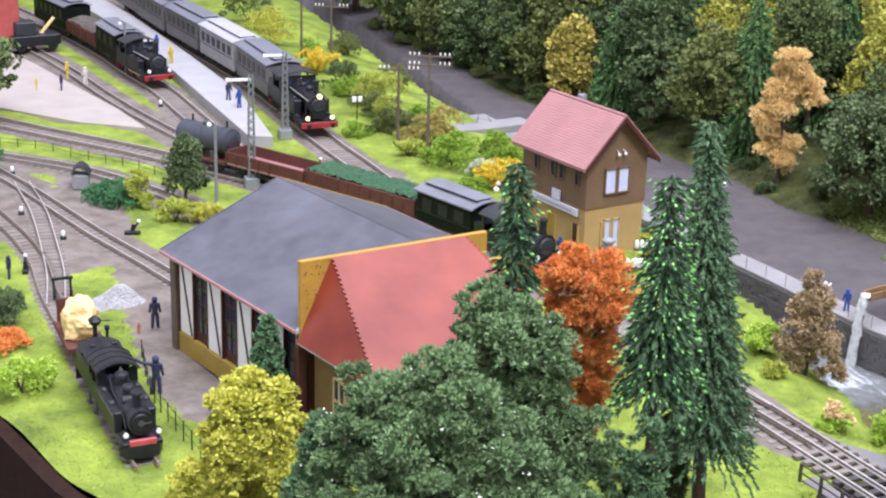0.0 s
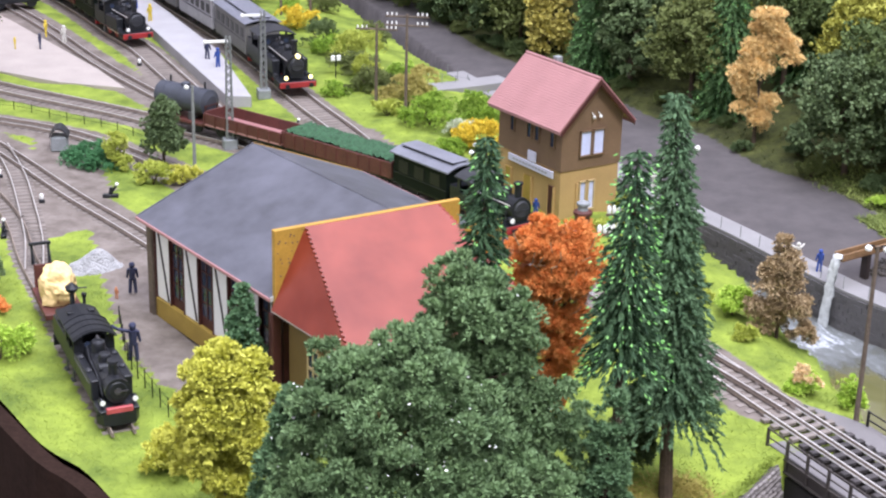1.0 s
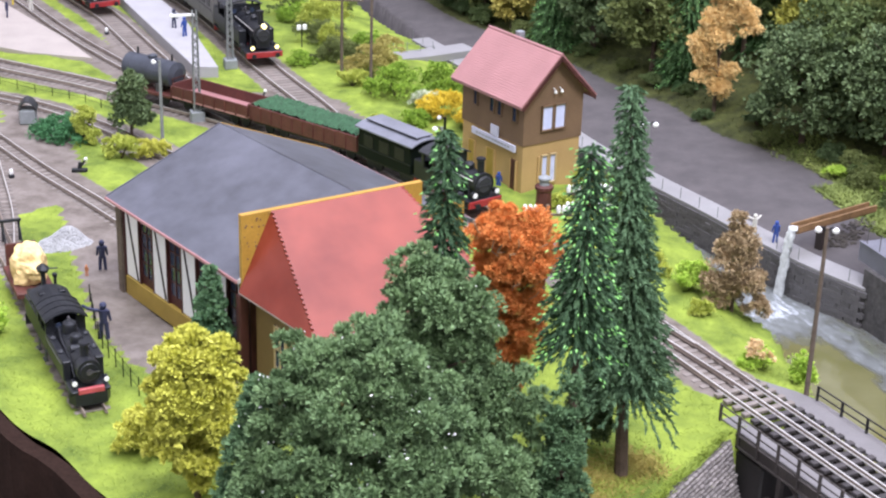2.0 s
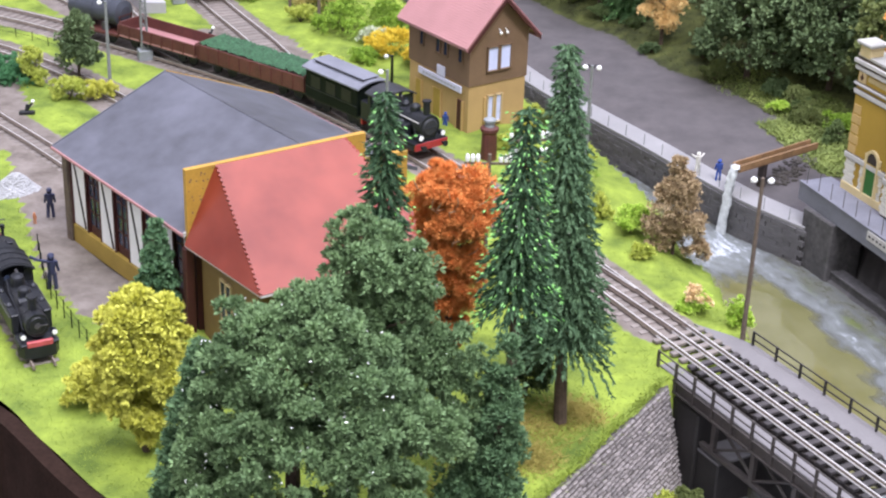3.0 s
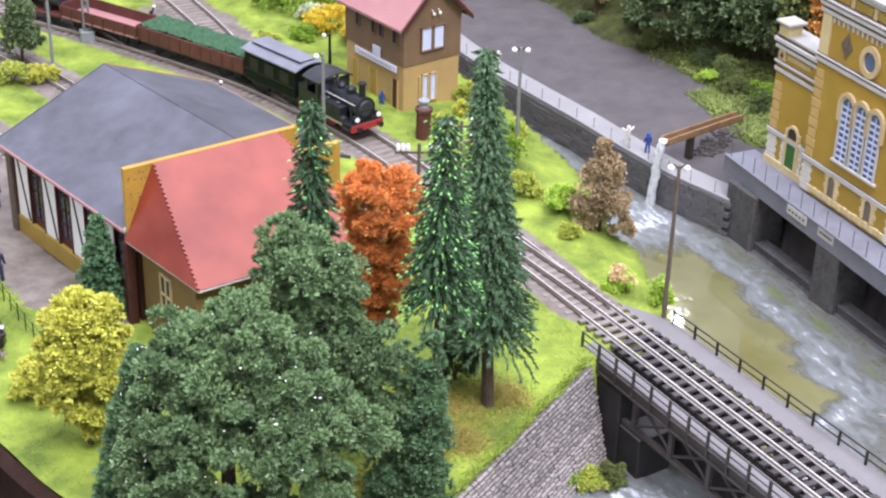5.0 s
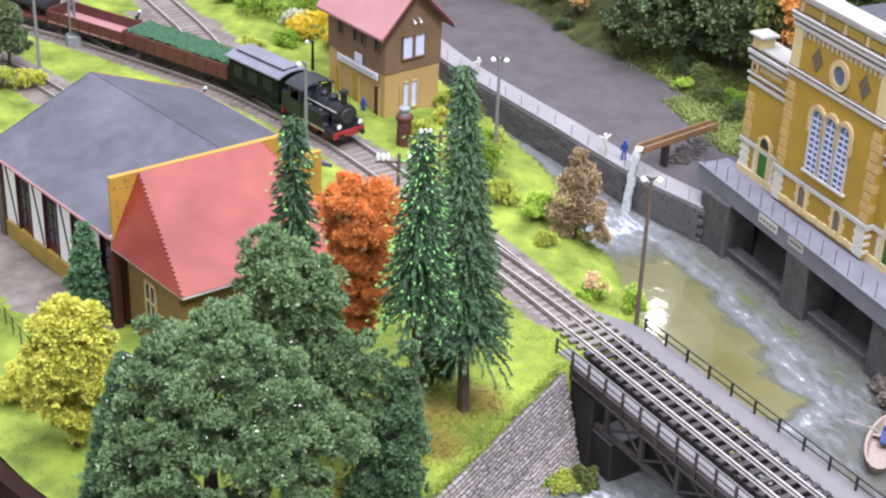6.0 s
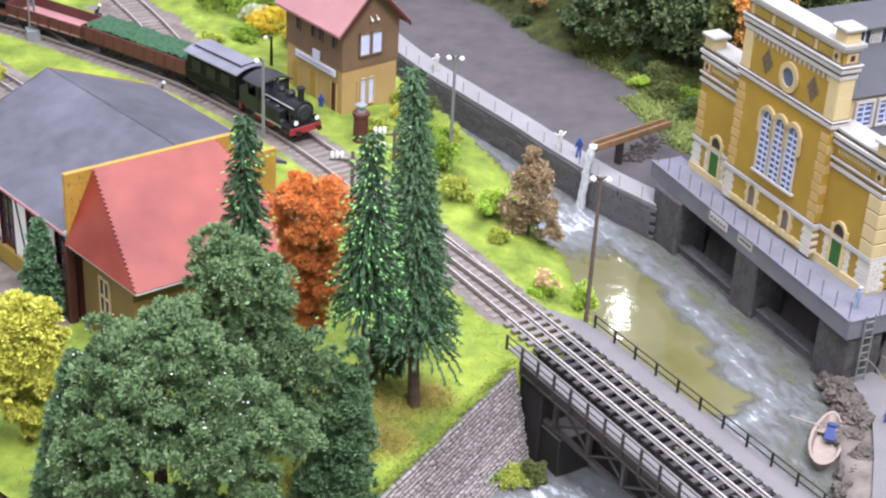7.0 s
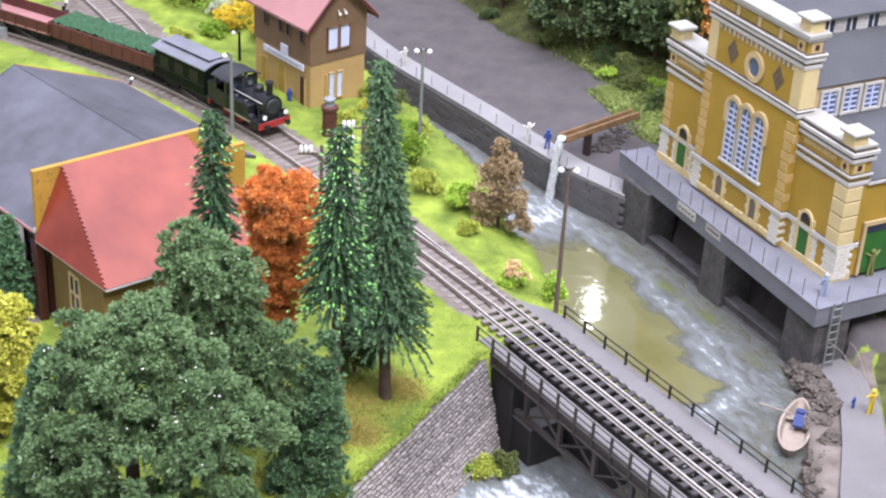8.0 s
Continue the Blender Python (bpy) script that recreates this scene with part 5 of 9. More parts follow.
    for x in (6.1, 10.05):
        bm = bmesh.new()
        slab(bm, [(x, TY - 0.004, 8.92), (x + 0.54, TY - 0.004, 8.2), (x, TY - 0.004, 7.48), (x - 0.54, TY - 0.004, 8.2)], (0, -1, 0), 0.02)
        lozenge = part("lozenge", bm, M_OCHRE_WALL, b, "lozenge panel of small dark diamonds")
        for px_, pz_ in ((0, 0.46), (-0.17, 0.23), (0.17, 0.23), (-0.34, 0), (0, 0), (0.34, 0), (-0.17, -0.23), (0.17, -0.23), (0, -0.46)):
            bm = bmesh.new()
            slab(bm, [(x + px_, TY - 0.02, 8.2 + pz_ + 0.2), (x + px_ + 0.14, TY - 0.01, 8.2 + pz_), (x + px_, TY - 0.01, 8.2 + pz_ - 0.2), (x + px_ - 0.14, TY - 0.01, 8.2 + pz_)], (0, -1, 0), 0.04)
            part("diamond", bm, M_LINE, lozenge, "dark brown diamond")
    # doors and little arched openings
    for x in (2.3, 13.55):
        bm = bmesh.new()
        arch_panel(bm, x, 0.05, 0.86, 2.45, -0.06, 0.02)
        d = part("door", bm, M_GREEN_DOOR, b, "green round-headed door")
        bm = bmesh.new()
        arch_ring(bm, x, 0.05, 0.86, 2.45, 0.15, -0.12, 0.0)
        part("frame", bm, M_QUOIN, d)
        # dark panel that paints the shadow in the arched door head
        bm = bmesh.new()
        arch_panel(bm, x, 1.92, 0.8, 0.55, -0.075, -0.03)
        part("shade_or_fanlight", bm, M_BEAM, d)
        bm = bmesh.new()
        box(bm, (x, -0.075, 1.88), (0.84, 0.05, 0.05))
        part("transom", bm, M_MUSTARD, d)
        for k in range(5):
            for side in (-1, 1):
                bm = bmesh.new()
                box(bm, (x + side * (0.66 if k % 2 else 0.6), -0.01, 0.45 + k * 0.42), (0.3 if k % 2 else 0.18, 0.12, 0.38), bev=0.02)
                part("surround_block", bm, M_QUOIN, d)
    for x in (6.55, 9.65):
        bm = bmesh.new()
        arch_panel(bm, x, 0.55, 0.6, 1.05, TY - 0.03, TY + 0.02)
        d = part("small_window", bm, M_BROWN_GREY, b)
        bm = bmesh.new()
        arch_ring(bm, x, 0.55, 0.6, 1.05, 0.15, TY - 0.1, TY)
        part("frame", bm, M_QUOIN, d)
        for k in range(4):
            for side in (-1, 1):
                bm = bmesh.new()
                box(bm, (x + side * (0.52 if k % 2 else 0.47), TY - 0.01, 0.66 + k * 0.27), (0.26 if k % 2 else 0.16, 0.1, 0.25), bev=0.02)
                part("surround_block", bm, M_QUOIN, d)
    # frieze panels and dentils
    for i in range(4):
        bm = bmesh.new()
        box(bm, (T0 + 1.35 + i * 1.8, TY - 0.02, 10.35), (1.35, 0.1, 0.42), bev=0.02)
        part("frieze_panel", bm, M_MUSTARD, b)
    for i in range(5):
        bm = bmesh.new()
        box(bm, (T0 + 0.42 + i * 1.82, TY - 0.03, 10.35), (0.3, 0.14, 0.5), bev=0.02)
        part("frieze_block", bm, M_CREAM, b)
    for i in range(17):
        bm = bmesh.new()
        box(bm, (T0 + 0.95 + i * 0.39, TY - 0.03, 9.13), (0.09, 0.1, 0.26))
        part("dentil", bm, M_PALE, b)
    for i in range(26):
        x = 1.0 + i * 0.16 if i < 13 else T1 + 0.5 + (i - 13) * 0.2
        bm = bmesh.new()
        box(bm, (x, -0.03, 5.9), (0.07, 0.08, 0.24))
        part("dentil", bm, M_QUOIN, b)
    # corner caps
    for x, z, y in ((0.45, 6.9, 0.3), (L - 0.45, 6.9, 0.3), (T0 + 0.5, 11.05, 0.05), (T1 - 0.5, 11.05, 0.05)):
        bm = bmesh.new()
        box(bm, (x, y, z + 0.28), (0.9, 0.9, 0.6), bev=0.03)
        cap = part("corner_cap", bm, M_QUOIN, b)
        bm = bmesh.new()
        box(bm, (x, y, z + 0.66), (1.25, 1.25, 0.18), bev=0.05)
        part("cap_stone", bm, M_COPING, cap)
    for x, z, y in ((L + 0.0, 5.85, 0.45), (T1 + 0.0, 10.35, 0.1)):
        bm = bmesh.new()
        box(bm, (x, y, z), (0.12, 0.7, 0.55), bev=0.02)
        d = part("emblem_tile", bm, M_CREAM, b)
        bm = bmesh.new()
        box(bm, (x + 0.07, y, z), (0.03, 0.26, 0.26), m=None)
        part("emblem", bm, M_TIMBER, d)
    for x, z, y in ((0.45, 5.85, 0.0), (L - 0.45, 5.85, 0.0), (T1 - 0.5, 10.35, TY)):
        bm = bmesh.new()
        box(bm, (x, y - 0.02, z), (0.6, 0.14, 0.55), bev=0.02)
        d = part("emblem_tile", bm, M_CREAM, b)
        bm = bmesh.new()
        slab(bm, [(x + p, y - 0.09, z + q) for p, q in ((0, 0.18), (0.14, 0), (0, -0.18), (-0.14, 0))], (0, -1, 0), 0.03)
        part("emblem", bm, M_TIMBER, d)
    # the hall behind: aisles, a window storey, steep roof and clerestory
    NX, CX, DY = 3.65, 1.45, 16.0
    mid = (T0 + T1) / 2 - 0.1
    bm = bmesh.new()
    box(bm, (mid, 0.5 + DY / 2, 4.0), (2 * NX, DY, 8.0))
    part("nave_wall", bm, M_CREAM, b)
    bm = bmesh.new()
    box(bm, (mid, 0.5 + DY / 2, 9.2), (2 * CX, DY, 2.6))
    part("clerestory_wall", bm, M_WHITE, b)
    bm = bmesh.new()
    box(bm, (mid, 0.5 + DY / 2, 10.6), (2 * CX + 0.6, DY, 0.14), bev=0.03)
    part("top_roof", bm, M_SLATE, b)
    for sx in (-1, 1):
        bm = bmesh.new()
        slab(bm, [(mid + sx * (NX + 0.12), 0.5, 8.0), (mid + sx * (NX + 0.12), 0.5 + DY, 8.0), (mid + sx * CX, 0.5 + DY, 9.7), (mid + sx * CX, 0.5, 9.7)], (sx * 0.5, 0, 1), 0.1)
        part("nave_roof", bm, M_SLATE, b)
        x1 = L + 0.12 if sx > 0 else -0.12
        bm = bmesh.new()
        slab(bm, [(mid + sx * NX, 1.2, 6.3), (x1, 1.2, 5.0), (x1, 0.5 + DY, 5.0), (mid + sx * NX, 0.5 + DY, 6.3)], (0, 0, 1), 0.12)
        part("aisle_roof", bm, M_SLATE, b)
        bm = bmesh.new()
        x0 = mid + sx * NX
        box(bm, ((x0 + x1) / 2 - sx * 0.1, 1.1 + DY / 2, 2.5), (abs(x1 - x0) - 0.1, DY, 5.0))
        part("aisle_wall", bm, M_OCHRE_WALL, b)
        bm = bmesh.new()
        box(bm, (x1 - sx * 0.05, 1.2 + DY / 2, 4.95), (0.14, DY, 0.2), bev=0.03)
        part("aisle_cornice", bm, M_PALE, b)
    X = mid + NX
    for i in range(10):
        y = 1.9 + i * 1.45
        bm = bmesh.new()
        box(bm, (X + 0.02, y, 7.15), (0.08, 0.95, 1.2))
        w = part("nave_window", bm, M_BLUE_PANE, b)
        bm = bmesh.new()
        for dy in (-0.56, 0.56):
            box(bm, (X + 0.1, y + dy, 7.15), (0.16, 0.16, 1.45))
        for dz in (-0.66, 0.66):
            box(bm, (X + 0.1, y, 7.15 + dz), (0.18, 1.3, 0.12))
        part("frame", bm, M_PALE, w)
        bm = bmesh.new()
        for k in range(4):
            box(bm, (X + 0.07, y, 6.75 + k * 0.27), (0.06, 0.9, 0.06))
        box(bm, (X + 0.08, y, 7.15), (0.06, 0.1, 1.2))
        part("slats", bm, M_WINDOW, w)
    X = mid + CX
    for i in range(10):
        y = 1.6 + i * 1.5
        bm = bmesh.new()
        for dy in (-0.2, 0.2):
            box(bm, (X + 0.02, y + dy, 10.1), (0.08, 0.26, 0.7))
        w = part("clerestory_window", bm, M_GLASS, b)
        bm = bmesh.new()
        for k in range(5):
            box(bm, (X + 0.04, y + 0.75, 9.8 + k * 0.15), (0.08, 0.62, 0.09))
        for z in (9.68, 10.5):
            box(bm, (X + 0.05, y + 0.3, z), (0.12, 1.5, 0.1))
        part("louvre", bm, M_PALE, w)
    # big gate in the side
    bm = bmesh.new()
    box(bm, (L + 0.08, 2.7, 1.35), (0.12, 2.2, 2.5))
    g = part("side_gate", bm, M_GREEN_DOOR, b, "wide green gate")
    bm = bmesh.new()
    for dy in (-1.15, 1.15):
        box(bm, (L + 0.12, 2.7 + dy, 1.4), (0.14, 0.16, 2.7))
    box(bm, (L + 0.12, 2.7, 2.78), (0.16, 2.5, 0.2))
    part("frame", bm, M_CREAM, g)
    bm = bmesh.new()
    box(bm, (L + 0.15, 2.7, 2.45), (0.04, 2.1, 0.3))
    part("shade_or_fanlight", bm, M_GLASS, g)
    return b


build_mill()


def build_deck():
    """The terrace before the waterworks on stone piers; local axes as the waterworks."""
    b = thing("terrace", 9.16, 81.68, -0.35, math.atan2(-0.8315, 0.5556), "grey concrete terrace on stone piers above the river", "terrace", kind="structure")
    bm = bmesh.new()
    prism(bm, [(-1.4, -1.75), (18.1, -2.45), (18.3, 22), (-0.2, 22), (-0.2, 0.3), (-1.4, 0.3)], -1.05, -0.02)
    part("slab", bm, M_TERRACE, b)
    bm = bmesh.new()
    sweep(bm, [(-1.4, -1.72), (18.02, -2.4)], 0.1, -0.02, 0.06)
    sweep(bm, [(18.05, -2.4), (18.25, 21.9)], 0.1, -0.02, 0.06)
    part("kerb", bm, M_TERRACE, b)
    for x, w in ((1.0, 2.7), (9.0, 2.0), (16.7, 2.5)):
        bm = bmesh.new()
        box(bm, (x, -1.0, -3.5), (w, 2.2, 4.9), bev=0.08)
        part("pier", bm, M_STONE_MASS, b, "dark stone pier")
    # near-black wall and floor that stand in for the deep shade below the slab
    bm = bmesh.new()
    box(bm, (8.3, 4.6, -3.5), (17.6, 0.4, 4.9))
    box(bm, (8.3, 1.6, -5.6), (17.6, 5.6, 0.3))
    part("shade_backing", bm, M_PIER, b)
    # sloping ledges between the piers
    for x0, x1 in ((2.37, 7.98), (10.02, 15.43)):
        bm = bmesh.new()
        box(bm, ((x0 + x1) / 2, -1.35, -4.95), (x1 - x0, 0.8, 2.0), bev=0.06)
        slab(bm, [(x0, -2.3, -4.95), (x1, -2.3, -4.95), (x1, -1.8, -4.3), (x0, -1.8, -4.3)], (0, 0.8, -0.6), 0.4)
        ledge = part("ledge", bm, M_STONE_MASS, b)
        bm = bmesh.new()
        box(bm, ((x0 + x1) / 2, -1.38, -3.88), (x1 - x0 - 0.02, 0.86, 0.12), bev=0.03)
        part("coping", bm, M_STONE_MASS, ledge)
    # thin railing
    for i in range(17):
        bm = bmesh.new()
        x = -0.9 + i * 1.17
        cyl(bm, (x, -1.7 - 0.035 * x, 0.0), (x, -1.7 - 0.035 * x, 1.0), 0.026, seg=6)
        part("railing_post", bm, M_STEEL, b)
    for i in range(6):
        bm = bmesh.new()
        cyl(bm, (18.1, -0.6 + i * 2.0, 0.0), (18.1, -0.6 + i * 2.0, 1.0), 0.026, seg=6)
        part("railing_post", bm, M_STEEL, b)
    for x0, x1 in ((5.2, 7.0), (8.0, 9.4)):
        bm = bmesh.new()
        box(bm, ((x0 + x1) / 2, -2.05 - 0.006 * x0, -0.32), (x1 - x0, 0.06, 0.5), rz=-0.036)
        sign = part("sign_board", bm, M_PALE, b, "pale sign board")
        bm = bmesh.new()
        for k in range(5):
            box(bm, (x0 + 0.25 + k * (x1 - x0 - 0.5) / 4, -2.09 - 0.036 * (k - 2) * 0.3 - 0.006 * x0, -0.32), (0.16, 0.02, 0.12))
        part("lettering", bm, M_GREY_PAINT, sign)
    # ladder to the island
    bm = bmesh.new()
    for dx in (-0.28, 0.28):
        cyl(bm, (18.35, -1.3 + dx, -4.0), (18.3, -1.3 + dx, 0.3), 0.05, seg=6)
    for k in range(9):
        cyl(bm, (18.33, -1.58, -3.7 + k * 0.45), (18.33, -1.02, -3.7 + k * 0.45), 0.04, seg=6)
    part("ladder", bm, M_GREY_POLE, b, "grey ladder")
    return b


build_deck()


# ---- trees and bushes ----
def flakes(centres, out, size, stretch, rng, jitter=0.9):
    """Small bent leaf quads at centres, facing roughly along out: points and faces."""
    n = len(centres)
    d = out + rng.normal(0, jitter, (n, 3))
    d /= np.linalg.norm(d, axis=1)[:, None] + 1e-9
    a = np.cross(d, rng.normal(0, 1, (n, 3)))
    a /= np.linalg.norm(a, axis=1)[:, None] + 1e-9
    c = np.cross(d, a)
    s = size * rng.uniform(0.55, 1.3, n)[:, None]
    a, c = a * s * stretch, c * s
    mid = d * s * 0.25
    v = np.stack([centres - a - c * 0.35, centres + c * 0.8 + mid, centres + a + c * 0.2, centres - c * 0.9 + mid], 1).reshape(-1, 3)
    f = np.arange(4 * n).reshape(-1, 4)
    return v, f


def tufts(centres, out, size, blades, rng, width=0.26, spread=0.75):
    """Little stars of pointed leaves that share one foot: points and faces."""
    n = len(centres)
    s = size * rng.uniform(0.6, 1.3, (n, 1, 1))
    o = out / (np.linalg.norm(out, axis=1)[:, None] + 1e-9)
    d = o[:, None, :] + rng.normal(0, spread, (n, blades, 3))
    d /= np.linalg.norm(d, axis=2)[:, :, None] + 1e-9
    side = np.cross(d, rng.normal(0, 1, (n, blades, 3)))
    side *= width / (np.linalg.norm(side, axis=2)[:, :, None] + 1e-9)
    c = np.asarray(centres)[:, None, :]
    ring = np.stack([c + (d * 0.55 + side) * s, c + d * s, c + (d * 0.55 - side) * s], 2).reshape(n, blades * 3, 3)
    v = np.concatenate([c, ring], 1).reshape(-1, 3)
    foot = (np.arange(n) * (1 + 3 * blades))[:, None, None]
    k = 1 + 3 * np.arange(blades)[None, :, None]
    f = np.concatenate([np.broadcast_to(foot, (n, blades, 1)), foot + k, foot + k + 1, foot + k + 2], 2).reshape(-1, 4)
    return v, f


def crown_points(blobs, n, rng, clump=0.30, clumps=46):
    """Points and outward ways over clumps that sit on a few large lobes."""
    blobs = np.asarray(blobs, float)
    weight = (blobs[:, 3:].prod(1)) ** (2 / 3)
    pts, outs = [], []
    for lobe, w in zip(blobs, weight / weight.sum()):
        k = max(6, int(clumps * w * len(blobs)))
        d = rng.normal(0, 1, (k, 3))
        d /= np.linalg.norm(d, axis=1)[:, None]
        d[:, 2] = np.where(d[:, 2] < -0.55, -d[:, 2], d[:, 2])
        cen = lobe[:3] + d * lobe[3:] * rng.uniform(0.60, 1.16, (k, 1))
        rad = lobe[3:].mean() * clump * rng.uniform(0.55, 1.35, k)
        m = int(n * w)
        pick = rng.integers(0, k, m)
        e = rng.normal(0, 1, (m, 3))
        e /= np.linalg.norm(e, axis=1)[:, None]
        e[:, 2] = np.where(rng.random(m) < 0.6, np.abs(e[:, 2]), e[:, 2])
        r = rad[pick] * rng.uniform(0.5, 1.1, m)
        pts.append(cen[pick] + e * r[:, None] * (1, 1, 0.72))
        outs.append(e + d[pick] * 0.6 + np.array([0, 0, 0.35]))
    return np.concatenate(pts), np.concatenate(outs)


def limbs(bm, height, reach, rng, count=7, start=0.35, r=0.1):
    for i in range(count):
        a = TAU * i / count + rng.uniform(-0.4, 0.4)
        z = height * rng.uniform(start, 0.7)
        p0 = Vector((0, 0, z))
        p1 = Vector((math.cos(a) * reach * 0.5, math.sin(a) * reach * 0.5, z + reach * 0.35))
        p2 = Vector((math.cos(a + 0.3) * reach * 0.9, math.sin(a + 0.3) * reach * 0.9, z + reach * 0.6))
        cyl(bm, p0, p1, r, r * 0.6, 6)
        cyl(bm, p1, p2, r * 0.6, r * 0.25, 5)


def broadleaf(x, y, height, blobs, material, n, leaf, label, category="tree", name="tree", trunk=0.22, z=None, seed=1, clump=0.30, clumps=46, jitter=0.9, star=0, width=0.26, stem=1.0):
    """A tree with trunk, limbs and a lobed crown of separate flakes."""
    rng = np.random.default_rng(seed)
    z = float(ground_height(x, y)) if z is None else z
    t = thing(name, x, y, z, 0, label, category)
    bm = bmesh.new()
    cyl(bm, (0, 0, -0.1), (0, 0, height * 0.55), trunk, trunk * 0.6, 9)
    cyl(bm, (0, 0, height * 0.55), (0.1, 0.05, height * 0.8), trunk * 0.6, trunk * 0.15, 7)
    limbs(bm, height, max(b[3] for b in blobs) * 0.9 * stem, rng, r=trunk * 0.45)
    part("trunk", bm, M_BARK, t)
    p, o = crown_points(blobs, n, rng, clump, clumps)
    p[:, 2] = np.maximum(p[:, 2], 0.02)
    v, f = tufts(p, o, leaf, star, rng, width) if star else flakes(p, o, leaf, 0.75, rng, jitter)
    ob = new("crown", raw_mesh("crown", v, f, material))
    ob.parent = t
    return t


def round_tree(x, y, h, r, material, n, leaf, label, seed, base=0.25, **more):
    """A broadleaf whose lobes are set round an upright oval."""
    rng = np.random.default_rng(seed + 100)
    zc, rz = h * (1 + base) / 2, h * (1 - base) / 2
    blobs = [(0, 0, zc, r * 0.8, r * 0.8, rz * 0.9), (0, 0, h * 0.24, r * 0.7, r * 0.7, h * 0.2)]
    for i in range(7):
        a = TAU * i / 7 + rng.uniform(-0.3, 0.3)
        k = rng.uniform(0.4, 0.62) * r
        blobs.append((math.cos(a) * k, math.sin(a) * k, zc + rng.uniform(-0.5, 0.45) * rz, r * rng.uniform(0.38, 0.55), r * rng.uniform(0.38, 0.55), rz * rng.uniform(0.3, 0.5)))
    return broadleaf(x, y, h, blobs, material, n, leaf, label, seed=seed, **more)


def bush(x, y, r, h, material, n, label, seed, leaf=0.16, z=None, name="bush"):
    rng = np.random.default_rng(seed)
    z = float(ground_height(x, y)) if z is None else z
    t = thing(name, x, y, z, 0, label, "bush")
    for i in range(4):
        a = rng.uniform(0, TAU)
        bm = bmesh.new()
        cyl(bm, (0, 0, -0.05), (math.cos(a) * r * 0.4, math.sin(a) * r * 0.4, h * 0.6), 0.05, 0.02, 5)
        part("stem", bm, M_BARK, t)
    blobs = [(0, 0, h * 0.42, r * 0.55, r * 0.55, h * 0.42)]
    for i in range(8):
        a = rng.uniform(0, TAU)
        k = r * rng.uniform(0.3, 0.85)
        w = r * rng.uniform(0.22, 0.45)
        blobs.append((math.cos(a) * k, math.sin(a) * k, h * rng.uniform(0.15, 0.85) * (1.1 - 0.5 * k / r), w, w, h * rng.uniform(0.15, 0.32)))
    p, o = crown_points(blobs, n, rng, 0.45, 10)
    p[:, 2] = np.maximum(p[:, 2], 0.0)
    v, f = tufts(p, o, leaf, 6, rng, 0.17)
    ob = new("leaves", raw_mesh("leaves", v, f, material))
    ob.parent = t
    return t


